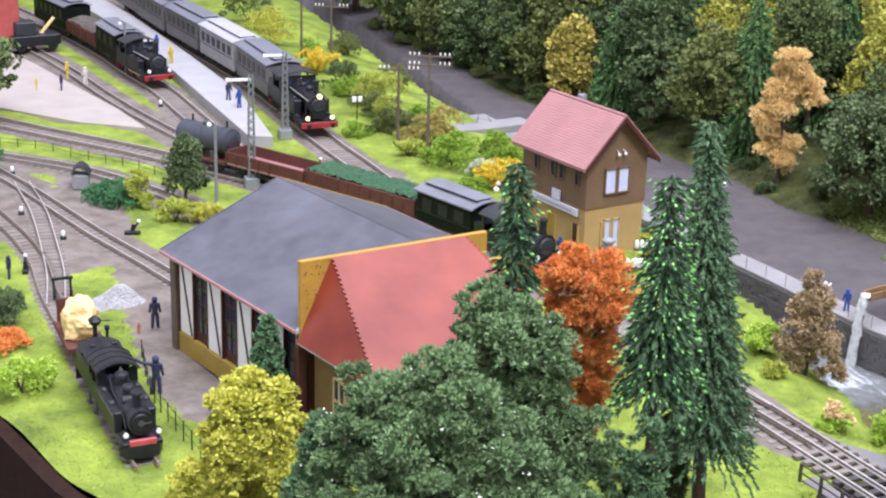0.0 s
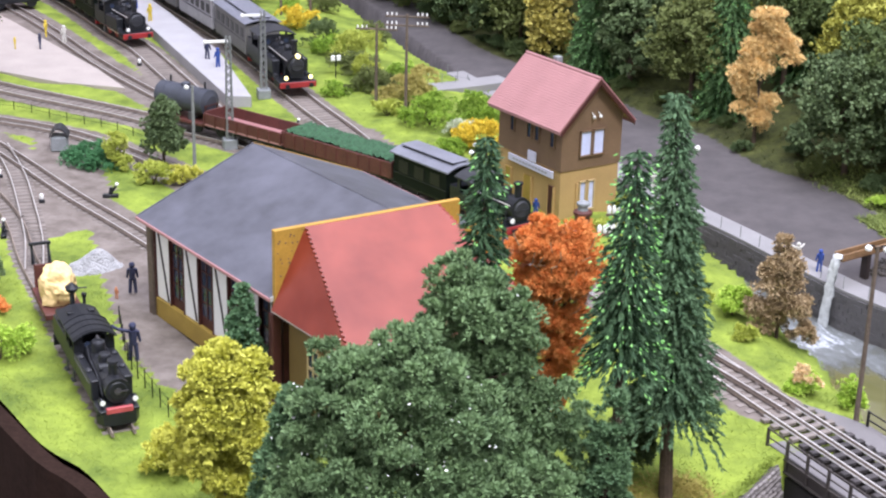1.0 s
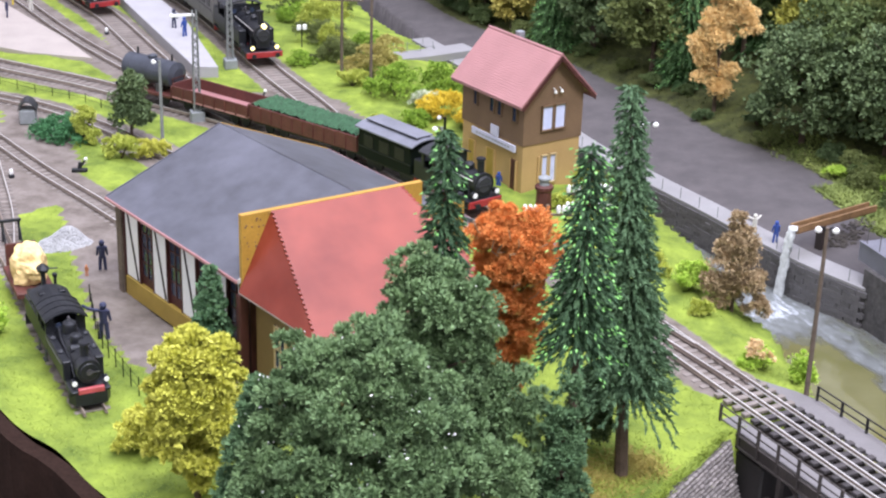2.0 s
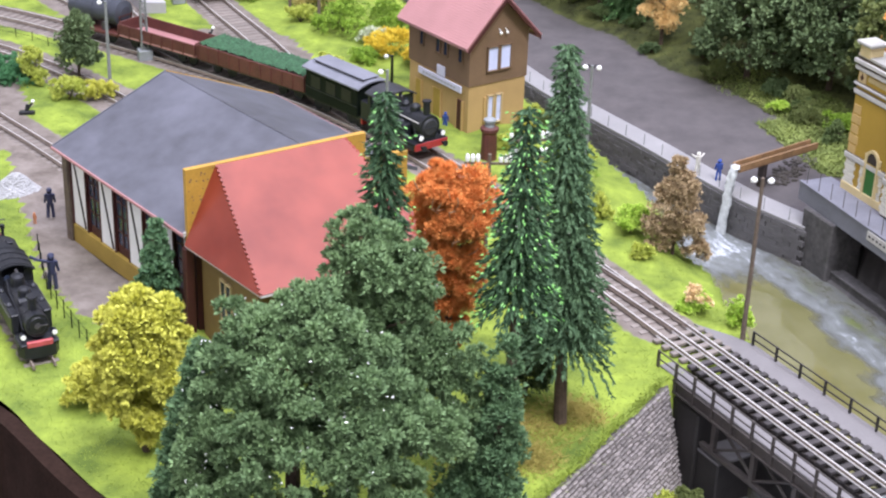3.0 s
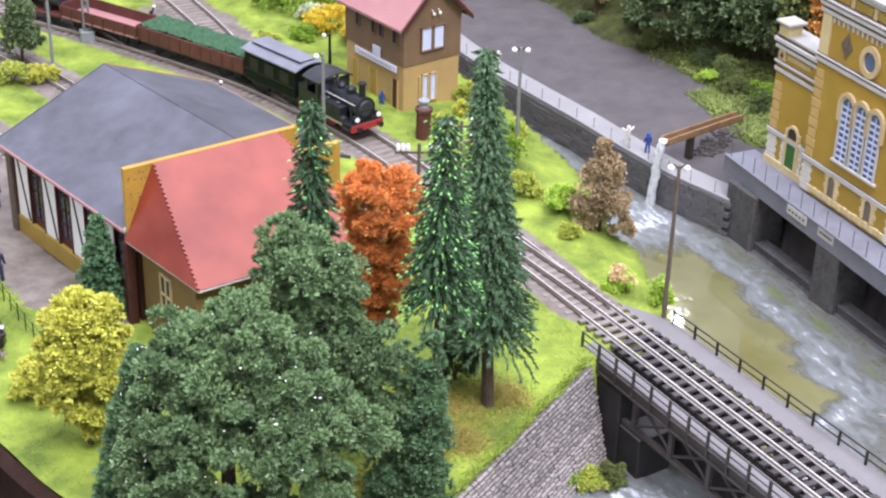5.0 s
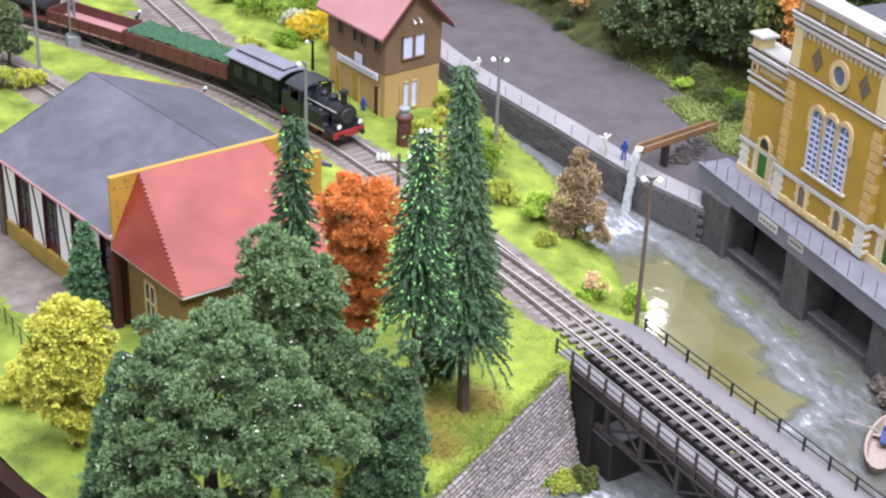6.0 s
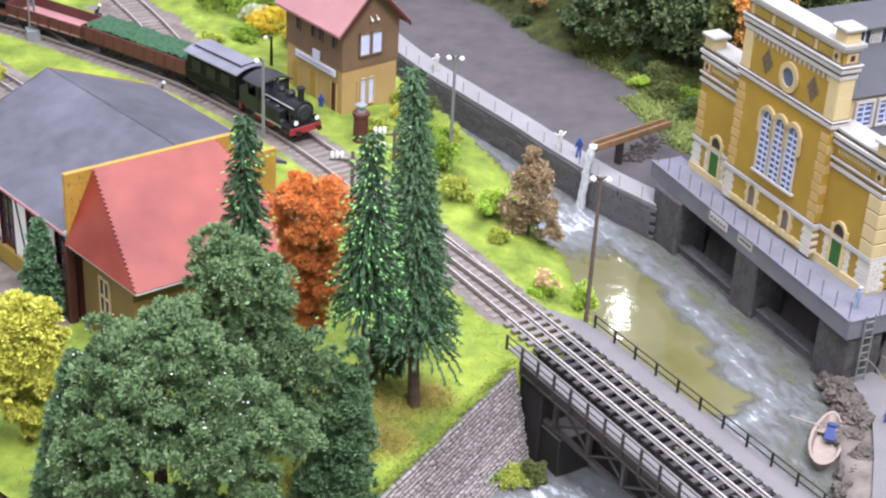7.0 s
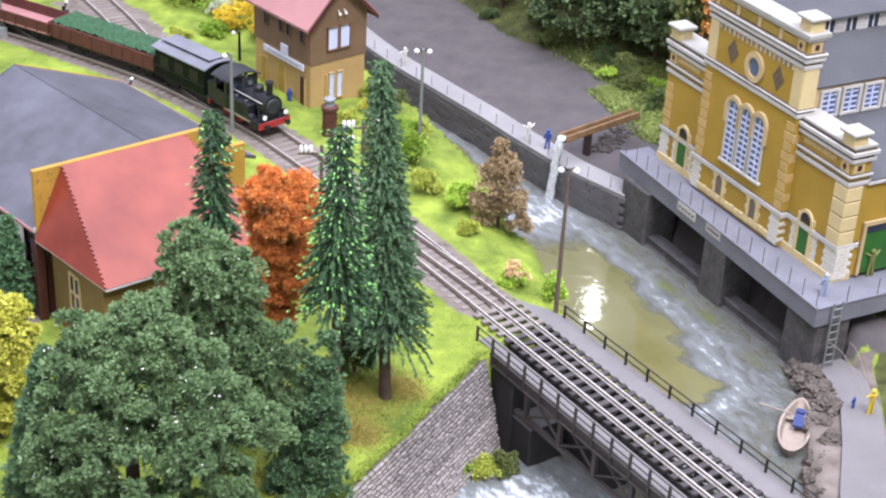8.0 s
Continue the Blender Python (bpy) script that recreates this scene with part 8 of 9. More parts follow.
# the double-ended engine on the spur
def fairlie():
    line = TRACKS["spur"]
    s = nearest_s(line, -24.95, 52.3)
    t = vehicle("double_engine", line, s - 4.6, "black double-ended steam engine with red beam on the spur", "locomotive")
    t.matrix_basis = t.matrix_basis @ Matrix.Diagonal((0.88, 0.70, 0.72, 1))
    L, W = 10.4, 2.5
    bm = bmesh.new()
    box(bm, (0, 0, 0.85), (L - 0.3, W * 0.9, 0.24), bev=0.03)
    part("frame", bm, M_BLACK, t)
    wheelset(t, (-4.0, -2.9, -1.8, 1.5, 2.6, 3.7), 0.46, 0.98, M_BLACK)
    for side in (-1, 1):
        for x in (-2.9, 2.6):
            bm = bmesh.new()
            box(bm, (x, side * 0.75, 0.5), (2.5, 0.08, 0.13))
            part("coupling_rod", bm, M_RAIL, t)
    for sx in (-1, 1):
        bm = bmesh.new()
        prism(bm, [(sx * (L / 2 - 0.5), -W / 2), (sx * (L / 2 - 0.05), -W / 2 + 0.3), (sx * (L / 2 + 0.1), 0), (sx * (L / 2 - 0.05), W / 2 - 0.3), (sx * (L / 2 - 0.5), W / 2)], 0.1, 0.85)
        part("bumper", bm, M_BLACK, t)
        bm = bmesh.new()
        box(bm, (sx * (L / 2 - 0.06), 0, 1.0), (0.2, 1.55, 0.36), bev=0.04)
        part("buffer_beam", bm, M_BEAM_RED, t, "pale red buffer beam")
    zc = 2.0
    for x0, x1 in ((-4.75, -1.35), (0.3, 4.55)):
        bm = bmesh.new()
        cyl(bm, (x0, 0, zc), (x1, 0, zc), 0.68, seg=22)
        part("boiler", bm, M_BLACK, t)
    bm = bmesh.new()
    cyl(bm, (4.5, 0, zc), (4.9, 0, zc), 0.74, seg=22)
    cyl(bm, (4.88, 0, zc), (4.95, 0, zc), 0.58, 0.5, seg=20)
    part("smokebox", bm, M_BLACK, t)
    for side in (-1, 1):
        bm = bmesh.new()
        box(bm, (2.0, side * 0.98, 1.55), (3.5, 0.5, 1.25), bev=0.06)
        part("side_tank", bm, M_BLACK, t)
        bm = bmesh.new()
        box(bm, (-2.95, side * 0.98, 1.6), (3.2, 0.5, 1.4), bev=0.06)
        part("side_tank", bm, M_BLACK, t)
    # cab with arched roof, and a lower roof over the rear half
    for side in (-1, 1):
        bm = bmesh.new()
        box(bm, (-0.6, side * (W / 2 - 0.06), 1.55), (1.9, 0.1, 1.2))
        for x in (-1.45, 0.22):
            box(bm, (x, side * (W / 2 - 0.06), 2.55), (0.2, 0.1, 0.95))
        part("cab_side", bm, M_BLACK, t)
    for x in (-1.52, 0.3):
        bm = bmesh.new()
        box(bm, (x, 0, 1.85), (0.1, W - 0.15, 1.7))
        box(bm, (x, 0.9, 2.8), (0.1, 0.4, 0.5))
        box(bm, (x, -0.9, 2.8), (0.1, 0.4, 0.5))
        part("cab_end", bm, M_BLACK, t)
    bm = bmesh.new()
    arched_roof(bm, -1.75, 0.6, W + 0.16, 2.95, 0.5)
    part("cab_roof", bm, M_BLACK, t, "black arched cab roof")
    bm = bmesh.new()
    arched_roof(bm, -3.6, -1.76, W + 0.0, 2.75, 0.45)
    part("rear_roof", bm, M_BLACK, t)
    for y in (-0.6, 0.7):
        bm = bmesh.new()
        box(bm, (-2.7, y, 3.2), (0.45, 0.4, 0.16), bev=0.03)
        part("roof_hatch", bm, M_BLACK, t)
    bm = bmesh.new()
    lathe(bm, (-4.35, 0, zc + 0.55), [(0.24, 0), (0.17, 0.15), (0.15, 1.05), (0.36, 1.25), (0.42, 1.45), (0.25, 1.6), (0.12, 1.72)])
    part("spark_arrester", bm, M_BLACK, t, "black chimney with wide spark arrester")
    bm = bmesh.new()
    lathe(bm, (-4.35, 0.75, zc + 0.4), [(0.1, 0), (0.1, 0.8), (0.16, 0.9), (0.16, 1.1)])
    cyl(bm, (-4.35, 0.3, zc + 1.9), (-4.35, 0.95, zc + 1.85), 0.05, seg=6)
    part("whistle", bm, M_BLACK, t)
    for x, r, h in ((1.25, 0.42, 0.75), (2.5, 0.36, 0.6)):
        bm = bmesh.new()
        lathe(bm, (x, 0, zc + 0.5), [(r, 0), (r, h * 0.75), (r * 0.9, h * 0.95), (r * 0.4, h * 1.05)], 18)
        part("dome", bm, M_BLACK, t)
    bm = bmesh.new()
    lathe(bm, (4.1, 0, zc + 0.55), [(0.3, 0), (0.25, 0.15), (0.25, 0.75), (0.34, 0.82), (0.32, 0.95)], 16)
    part("chimney", bm, M_BLACK, t)
    bm = bmesh.new()
    cyl(bm, (3.1, -0.55, zc + 0.55), (3.1, 0.55, zc + 0.55), 0.24, seg=14)
    part("sandbox", bm, M_BLACK, t)
    for y in (-0.95, 0.95):
        bm = bmesh.new()
        cyl(bm, (L / 2 - 0.42, y, 1.5), (L / 2 - 0.12, y, 1.5), 0.17, seg=12)
        lamp = part("headlamp", bm, M_BLACK, t)
        bm = bmesh.new()
        cyl(bm, (L / 2 - 0.12, y, 1.5), (L / 2 - 0.09, y, 1.5), 0.16, seg=12)
        part("lens", bm, M_INSULATOR, lamp, "white lamp lens")
    # fittings: hatches, rails, pipes, door, valves, cab windows, steps
    for side in (-1, 1):
        for x in (1.0, 2.6, -2.2, -3.6):
            bm = bmesh.new()
            lathe(bm, (x, side * 1.0, 2.16 if x > 0 else 2.28), [(0.2, 0), (0.2, 0.1), (0.13, 0.15), (0.05, 0.2)], 12)
            part("filler_cap", bm, M_BLACK_SHEET, t)
        bm = bmesh.new()
        wire(bm, [(0.5, side * 1.3, 2.02), (3.6, side * 1.3, 2.02)], 0.03, 6)
        for x in (0.5, 2.0, 3.6):
            cyl(bm, (x, side * 1.2, 2.02), (x, side * 1.3, 2.02), 0.025, seg=5)
        part("handrail", bm, M_GREY_PAINT, t)
        bm = bmesh.new()
        wire(bm, [(0.5, side * 0.5, 2.6), (1.6, side * 0.66, 2.35), (3.4, side * 0.7, 2.2), (4.4, side * 0.74, 1.5)], 0.045, 6)
        part("steam_pipe", bm, M_BLACK_SHEET, t)
        for x in (-0.62,):
            bm = bmesh.new()
            box(bm, (x, side * (W / 2 - 0.02), 2.45), (0.08, 0.1, 0.8))
            part("cab_pillar", bm, M_BLACK, t)
        for x in (-1.3, 0.1):
            bm = bmesh.new()
            box(bm, (x, side * (W / 2 + 0.06), 0.35), (0.45, 0.25, 0.06))
            box(bm, (x, side * (W / 2 + 0.02), 0.65), (0.36, 0.05, 0.6))
            part("step", bm, M_BLACK_SHEET, t)
        for x0 in (-4.0, -2.9, -1.8, 1.5, 2.6, 3.7):
            bm = bmesh.new()
            box(bm, (x0, side * 0.92, 0.6), (0.34, 0.2, 0.34), bev=0.03)
            part("axle_box", bm, M_GREY_PAINT, t)
        bm = bmesh.new()
        cyl(bm, (4.0, side * 0.95, 0.78), (4.9, side * 0.95, 0.78), 0.28, seg=14)
        part("cylinder", bm, M_BLACK, t)
        bm = bmesh.new()
        for k in range(14):
            ball(bm, (0.4 + k * 0.25, side * 1.235, 1.02), 0.022)
            ball(bm, (-4.4 + k * 0.22, side * 1.235, 1.02), 0.022)
        part("rivets", bm, M_BLACK_SHEET, t)
        for y in (0.42,):
            bm = bmesh.new()
            cyl(bm, (0.36, side * y, 2.6), (0.40, side * y, 2.6), 0.2, seg=14)
            part("cab_window", bm, M_GLASS, t)
    bm = bmesh.new()
    cyl(bm, (4.95, 0, zc), (5.0, 0, zc), 0.2, seg=12)
    box(bm, (4.99, 0.25, zc), (0.05, 0.7, 0.07))
    cyl(bm, (4.97, -0.1, zc - 0.15), (5.08, 0.2, zc + 0.1), 0.03, seg=6)
    part("door_lock", bm, M_GREY_PAINT, t)
    for k in range(4):
        bm = bmesh.new()
        cyl(bm, (0.9 + k * 1.05, 0, zc), (0.96 + k * 1.05, 0, zc), 0.705, seg=22)
        part("boiler_band", bm, M_BLACK_SHEET, t)
    for x in (0.62, 0.78):
        bm = bmesh.new()
        lathe(bm, (x, 0.12, zc + 0.6), [(0.08, 0), (0.08, 0.5), (0.11, 0.56), (0.05, 0.66)], 10)
        part("safety_valve", bm, M_GREY_PAINT, t)
    for k in range(4):
        bm = bmesh.new()
        arched_roof(bm, -1.6 + k * 0.66, -1.53 + k * 0.66, W + 0.18, 3.035, 0.5, 0.03)
        part("roof_rib", bm, M_BLACK, t)
    bm = bmesh.new()
    box(bm, (4.75, 0, 0.98), (0.9, 2.3, 0.1), bev=0.03)
    part("front_footplate", bm, M_BLACK_SHEET, t)
    bm = bmesh.new()
    box(bm, (-4.9, 0, 1.7), (0.5, 1.9, 1.3), bev=0.08)
    part("rear_box", bm, M_BLACK, t)
    # wagon with a tarpaulin behind it
    w = vehicle("flat_wagon", line, s - 12.3, "small wagon with a heaped cream tarpaulin behind the engine", "wagon")
    w.matrix_basis = w.matrix_basis @ Matrix.Scale(0.86, 4)
    bm = bmesh.new()
    box(bm, (0, 0, 0.8), (4.2, 2.1, 0.3), bev=0.03)
    part("body", bm, M_WAGON, w)
    wheelset(w, (-1.2, 1.2), 0.38, 0.98, M_BLACK)
    bm = bmesh.new()
    vs = ball(bm, (0.2, 0, 1.7), 1.1, 4, (1.25, 0.85, 1.25))
    for v in vs:
        k = noise.noise(v.co * 1.3) * 0.5 + noise.noise(v.co * 3.1) * 0.3
        v.co += (v.co - Vector((0.2, 0, 1.7))) * k * 0.55
        v.co.z = max(v.co.z, 0.96)
    part("tarpaulin", bm, M_TARP, w, "creased cream tarpaulin")
    bm = bmesh.new()
    box(bm, (-2.15, 0, 1.5), (0.12, 1.7, 1.5), bev=0.03)
    part("end_board", bm, M_WAGON, w, "red-brown end board")
    return t


fairlie()


# ---- line-side things ----
def figure(x, y, z, h, material, label, rz=0.0, arm=0.3, wave=False):
    """A plain upright toy figure in one mesh."""
    h *= 0.74
    bm = bmesh.new()
    for s in (-1, 1):
        if wave and s < 0:
            cyl(bm, (-0.11 * h, 0, 0.8 * h), (-0.34 * h, -0.03 * h, 0.86 * h), 0.048 * h, 0.04 * h, 7)
            cyl(bm, (-0.34 * h, -0.03 * h, 0.86 * h), (-0.52 * h, -0.06 * h, 0.97 * h), 0.04 * h, 0.045 * h, 7)
        cyl(bm, (s * 0.09 * h, 0, 0), (s * 0.06 * h, 0, 0.47 * h), 0.05 * h, 0.06 * h, 8)
        if not (wave and s < 0):
            cyl(bm, (s * 0.12 * h, 0, 0.8 * h), (s * (0.14 + arm * 0.24) * h, 0.08 * h, (0.42 + arm * 0.7) * h), 0.045 * h, 0.035 * h, 7)
    cyl(bm, (0, 0, 0.45 * h), (0, 0, 0.83 * h), 0.09 * h, 0.12 * h, 10)
    ball(bm, (0, 0, 0.92 * h), 0.09 * h, 2)
    cyl(bm, (0, 0, 0.96 * h), (0, 0, 1.02 * h), 0.1 * h, 0.06 * h, 9)
    ob = solid("toy_figure", bm, material, label, "figurine", "toy figures")
    ob.matrix_basis = at_pose(x, y, z, rz)
    return ob


for x, y, z, h, mat, text, rz, arm in [
    (-30.46, 66.25, 0.0, 2.1, M_NAVY, "small toy worker in navy beside the shed track", 0.4, 0.1),
    (-27.2, 58.9, 0.0, 2.4, M_NAVY, "small toy railwayman in dark uniform with one arm raised", 0.3, 0.1),
    (-30.9, 65.3, 0.0, 0.8, M_FIG_ORANGE, "small reddish toy bundle on the earth by the shed", 0, 0.0),
    (1.2, 86.6, PATH_Z + 0.1, 1.8, M_FIG_WHITE, "white toy figure with raised arms on the quay path", 0.5, 0.7),
    (2.45, 85.9, PATH_Z + 0.1, 1.75, M_BLUE, "blue toy figure on the quay path", 0.3, 0.1),
    (-8.2, 97.4, PATH_Z + 0.1, 1.75, M_FIG_WHITE, "pale toy figure further up the quay path", 0.8, 0.5),
    (-13.6, 84.0, -0.3, 1.5, M_BLUE, "blue toy figure by the signal box door", 0.0, 0.1),
    (-43.0, 108.6, 0.8, 1.9, M_NAVY, "dark toy traveller on the platform", 0, 0.1),
    (-41.4, 106.6, 0.8, 1.9, M_BLUE, "blue toy traveller on the platform", 1, 0.1),
    (-52.0, 119.0, 0.8, 1.9, M_FIG_YELLOW, "yellow-hatted toy traveller on the platform", 1, 0.1),
    (-55.0, 123.0, 0.8, 1.9, M_BLUE, "blue toy traveller on the platform", 1, 0.1),
    (-56.2, 111.9, 0.27, 1.8, M_FIG_WHITE, "pale toy figure in the paved yard", 1, 0.1),
    (-58.4, 113.2, 0.27, 1.8, M_FIG_YELLOW, "yellow toy figure in the paved yard", 2, 0.3),
    (-57.0, 109.4, 0.27, 1.6, M_NAVY, "dark toy figure in the paved yard", 2, 0.3),
    (-58.8, 108.8, 0.27, 1.2, M_FIG_YELLOW, "yellow toy cart loader in the paved yard", 2, 0.3),
    (-40.5, 70.4, 0.0, 1.7, M_NAVY, "dark toy switchman beside the spur", 2, 0.1),
]:
    figure(x, y, z, h, mat, text, rz, arm, "one arm raised" in text)


def telegraph_pole(x, y, h, rz, arms, label, z=None, r=0.12, k=1.0):
    z = float(ground_height(x, y)) if z is None else z
    t = thing("telegraph_pole", x, y, z, rz, label, "pole", "telegraph poles")
    bm = bmesh.new()
    cyl(bm, (0, 0, -0.1), (0, 0, h), r, r * 0.7, 9)
    part("pole", bm, M_POLE, t)
    for zz in arms:
        bm = bmesh.new()
        box(bm, (0, 0.1, zz), (2.3 if k > 1 else 2.9, 0.1, 0.12), bev=0.02)
        arm = part("cross_arm", bm, M_POLE, t)
        for i in range(6):
            xx = ((-1.0, -0.76, -0.52, 0.52, 0.76, 1.0) if k > 1 else (-1.3, -1.0, -0.7, 0.7, 1.0, 1.3))[i]
            bm = bmesh.new()
            lathe(bm, (xx, 0.1, zz + 0.07), [(0.03 * k, 0), (0.05 * k, 0.02 * k), (0.055 * k, 0.12 * k), (0.04 * k, 0.18 * k), (0.02 * k, 0.2 * k)], 8)
            part("insulator", bm, M_INSULATOR, arm, "white porcelain insulator")
    return t


telegraph_pole(-8.0, 64.4, 6.6, radians(12), (6.1,), "brown telegraph pole with white insulators by the orange tree", 0.0, k=1.9)
telegraph_pole(-6.6, 68.6, 6.1, radians(20), (4.9, 5.75), "brown telegraph pole with two arms by the bank", 0.0, k=1.9)
telegraph_pole(-28.2, 102.4, 6.1, radians(10), (5.7,), "telegraph pole with one white arm by the track", -0.2)
telegraph_pole(-25.2, 99.0, 7.7, radians(10), (6.9, 7.5), "telegraph pole with two white arms by the track", -0.2)
telegraph_pole(-44.0, 128.5, 7.0, radians(10), (6.4, 6.9), "distant telegraph pole beside the coaches", 0.0)
telegraph_pole(-39.9, 124.0, 6.0, radians(10), (5.4,), "distant telegraph pole beside the coaches", 0.0)


def lamp_post(x, y, h, z, label, rz=0.0, heads=2, mat=None):
    t = thing("lamp_post", x, y, z, rz, label, "lamp post", "lamp posts")
    bm = bmesh.new()
    cyl(bm, (0, 0, -0.1), (0, 0, h), 0.12, 0.08, 9)
    part("post", bm, mat or M_POLE, t)
    for s in (-1, 1)[:heads]:
        bm = bmesh.new()
        wire(bm, [(0, 0, h - 0.25), (s * 0.18, 0, h + 0.02), (s * 0.36, 0, h - 0.02)], 0.035)
        part("bracket", bm, M_BLACK, t)
        bm = bmesh.new()
        lathe(bm, (s * 0.36, 0, h - 0.24), [(0.04, 0), (0.14, 0.05), (0.155, 0.16), (0.08, 0.25)], 12)
        part("lamp_head", bm, M_INSULATOR, t, "white lamp head")
    return t


lamp_post(4.15, 61.95, 7.8, 0.0, "tall brown lamp post with twin white heads by the bridge", 0.1)
lamp_post(-4.8, 78.5, 7.3, -0.9, "grey lamp post with twin white heads on the river bank", 0.1, mat=M_GREY_POLE)
lamp_post(-15.95, 78.7, 5.0, 0.0, "grey lamp post between track and shed", 0.3, 1, M_GREY_POLE)
lamp_post(-34.5, 84.6, 5.5, 0.0, "grey lamp post between the sidings", 0.0, 1, M_GREY_POLE)
lamp_post(-54.9, 116.6, 4.4, 0.0, "slim lamp post beside the loop track", 0.0, 1, M_GREY_POLE)
lamp_post(-18.0, 89.4, 2.2, -0.1, "short dark lamp post near the signal box", 0.0, 1, M_BLACK)


def mast(x, y, h, label, arm=1.4):
    t = thing("signal_mast", x, y, 0, 0.5, label, "mast")
    bm = bmesh.new()
    for dx in (-0.17, 0.17):
        for dy in (-0.17, 0.17):
            cyl(bm, (dx * 1.3, dy * 1.3, -0.1), (dx * 0.7, dy * 0.7, h), 0.05, seg=5)
    n = int(h / 0.5)
    for i in range(n):
        for s in (-1, 1):
            cyl(bm, (-0.2 * s, 0.2, i * 0.5), (0.2 * s, 0.2, i * 0.5 + 0.5), 0.025, seg=4)
            cyl(bm, (-0.2 * s, -0.2, i * 0.5), (0.2 * s, -0.2, i * 0.5 + 0.5), 0.025, seg=4)
    part("lattice", bm, M_GREY_POLE, t)
    bm = bmesh.new()
    box(bm, (-arm / 2, 0, h - 0.3), (arm, 0.08, 0.18), bev=0.02)
    ball(bm, (-arm, 0, h - 0.3), 0.16)
    part("signal_arm", bm, M_INSULATOR, t, "white signal arm")
    bm = bmesh.new()
    box(bm, (0, 0, 0.3), (0.9, 0.9, 0.7), bev=0.05)
    part("foot", bm, M_HUT, t)
    return t


mast(-34.4, 90.35, 7.2, "grey lattice signal mast with a white arm behind the shed")
mast(-36.4, 102.4, 6.2, "grey lattice signal mast at the end of the platform")


def track_sign(x, y, h, label, rz=0.6):
    t = thing("track_signal", x, y, float(ground_height(x, y)), rz, label, "signal", "small track signals")
    bm = bmesh.new()
    cyl(bm, (0, 0, -0.05), (0, 0, h), 0.045, seg=6)
    part("post", bm, M_BLACK, t)
    for s in (-1, 1):
        bm = bmesh.new()
        box(bm, (s * 0.22, 0, h), (0.34, 0.1, 0.42), bev=0.05)
        part("disc", bm, M_INSULATOR, t, "white signal plate")


track_sign(-33.0, 108.6, 1.5, "double white track signal beyond the platform track")


def lever(x, y, label, rz):
    t = thing("switch_lever", x, y, 0, rz, label, "lever", "switch levers")
    bm = bmesh.new()
    box(bm, (0, 0, 0.1), (0.9, 0.3, 0.25), bev=0.04)
    part("base", bm, M_BLACK, t)
    bm = bmesh.new()
    cyl(bm, (0, 0, 0.2), (0.35, 0, 0.75), 0.07, seg=6)
    cyl(bm, (0.0, 0.0, 0.2), (0.05, 0, 0.6), 0.13, 0.1, 8)
    part("lever_arm", bm, M_BLACK, t)
    bm = bmesh.new()
    ball(bm, (0.38, 0, 0.8), 0.12)
    part("knob", bm, M_INSULATOR, t, "white lever knob")


lever(-37.5, 79.2, "black switch lever with white knob beside the shed track", 0.3)
lever(-40.2, 71.6, "black switch lever beside the spur", 2.0)
lever(-31.6, 94.9, "black point lever beside the loop", 1.2)
lever(-23.5, 83.0, "black point lever beside the main track", 1.2)

# grey hut with a rounded top, half sunk by the siding
t = thing("lineside_hut", -44.4, 86.9, 0, -1.2, "small grey rounded hut beside the siding", "hut")
bm = bmesh.new()
box(bm, (0, 0, 0.45), (1.2, 1.0, 0.9), bev=0.05)
part("wall", bm, M_HUT, t)
bm = bmesh.new()
arched_roof(bm, -0.65, 0.65, 1.2, 0.85, 0.6)
part("roof", bm, M_BLACK_SHEET, t)
bm = bmesh.new()
box(bm, (0.15, -0.51, 0.5), (0.4, 0.06, 0.75), bev=0.02)
part("door", bm, M_PALE, t)

# gravel heap by the shed: a low uneven mound of small stones
def heap_height(x, y):
    r = math.hypot(x / 1.4, y / 1.3)
    return max(0.0, 0.85 * (1 - r * r) * (0.8 + 0.25 * math.sin(2.6 * x + 0.7) + 0.2 * math.cos(3.9 * y - 1.3 * x)))


bm = bmesh.new()
bmesh.ops.create_grid(bm, x_segments=26, y_segments=20, size=1.0)
for v in bm.verts:
    x, y = v.co.x * 1.4, v.co.y * 1.3
    v.co = (x, y, heap_height(x, y) - 0.03)
for i in range(2800):
    a, r = RNG.uniform(0, TAU), math.sqrt(RNG.uniform(0, 1.12))
    x, y = 1.4 * r * math.cos(a), 1.3 * r * math.sin(a)
    ball(bm, (x, y, heap_height(x, y) + 0.01), RNG.uniform(0.03, 0.075), 1, (1, RNG.uniform(0.6, 1), RNG.uniform(0.6, 1)))
ob = solid("gravel_heap", bm, M_GRAVEL, "heap of pale grey gravel on the earth by the shed", "gravel", kind="stuff")
ob.matrix_basis = at_pose(-33.6, 68.7, -0.02, 0.1)

# fences of thin posts and wires
def wire_fence(pts, label, h=0.9, gap=1.0, mat=None):
    line = spline(pts, gap)
    t = thing("wire_fence", 0, 0, 0, 0, label, "fence")
    zs = [float(ground_height(x, y)) for x, y in line]
    for (x, y), z in zip(line, zs):
        bm = bmesh.new()
        cyl(bm, (x, y, z - 0.1), (x, y, z + h), 0.026, seg=6)
        part("post", bm, mat or M_DARK_GREEN, t)
    for k in (0.45, 0.9):
        bm = bmesh.new()
        wire(bm, [(x, y, z + h * k) for (x, y), z in zip(line, zs)], 0.012, 4)
        part("wire", bm, mat or M_DARK_GREEN, t)


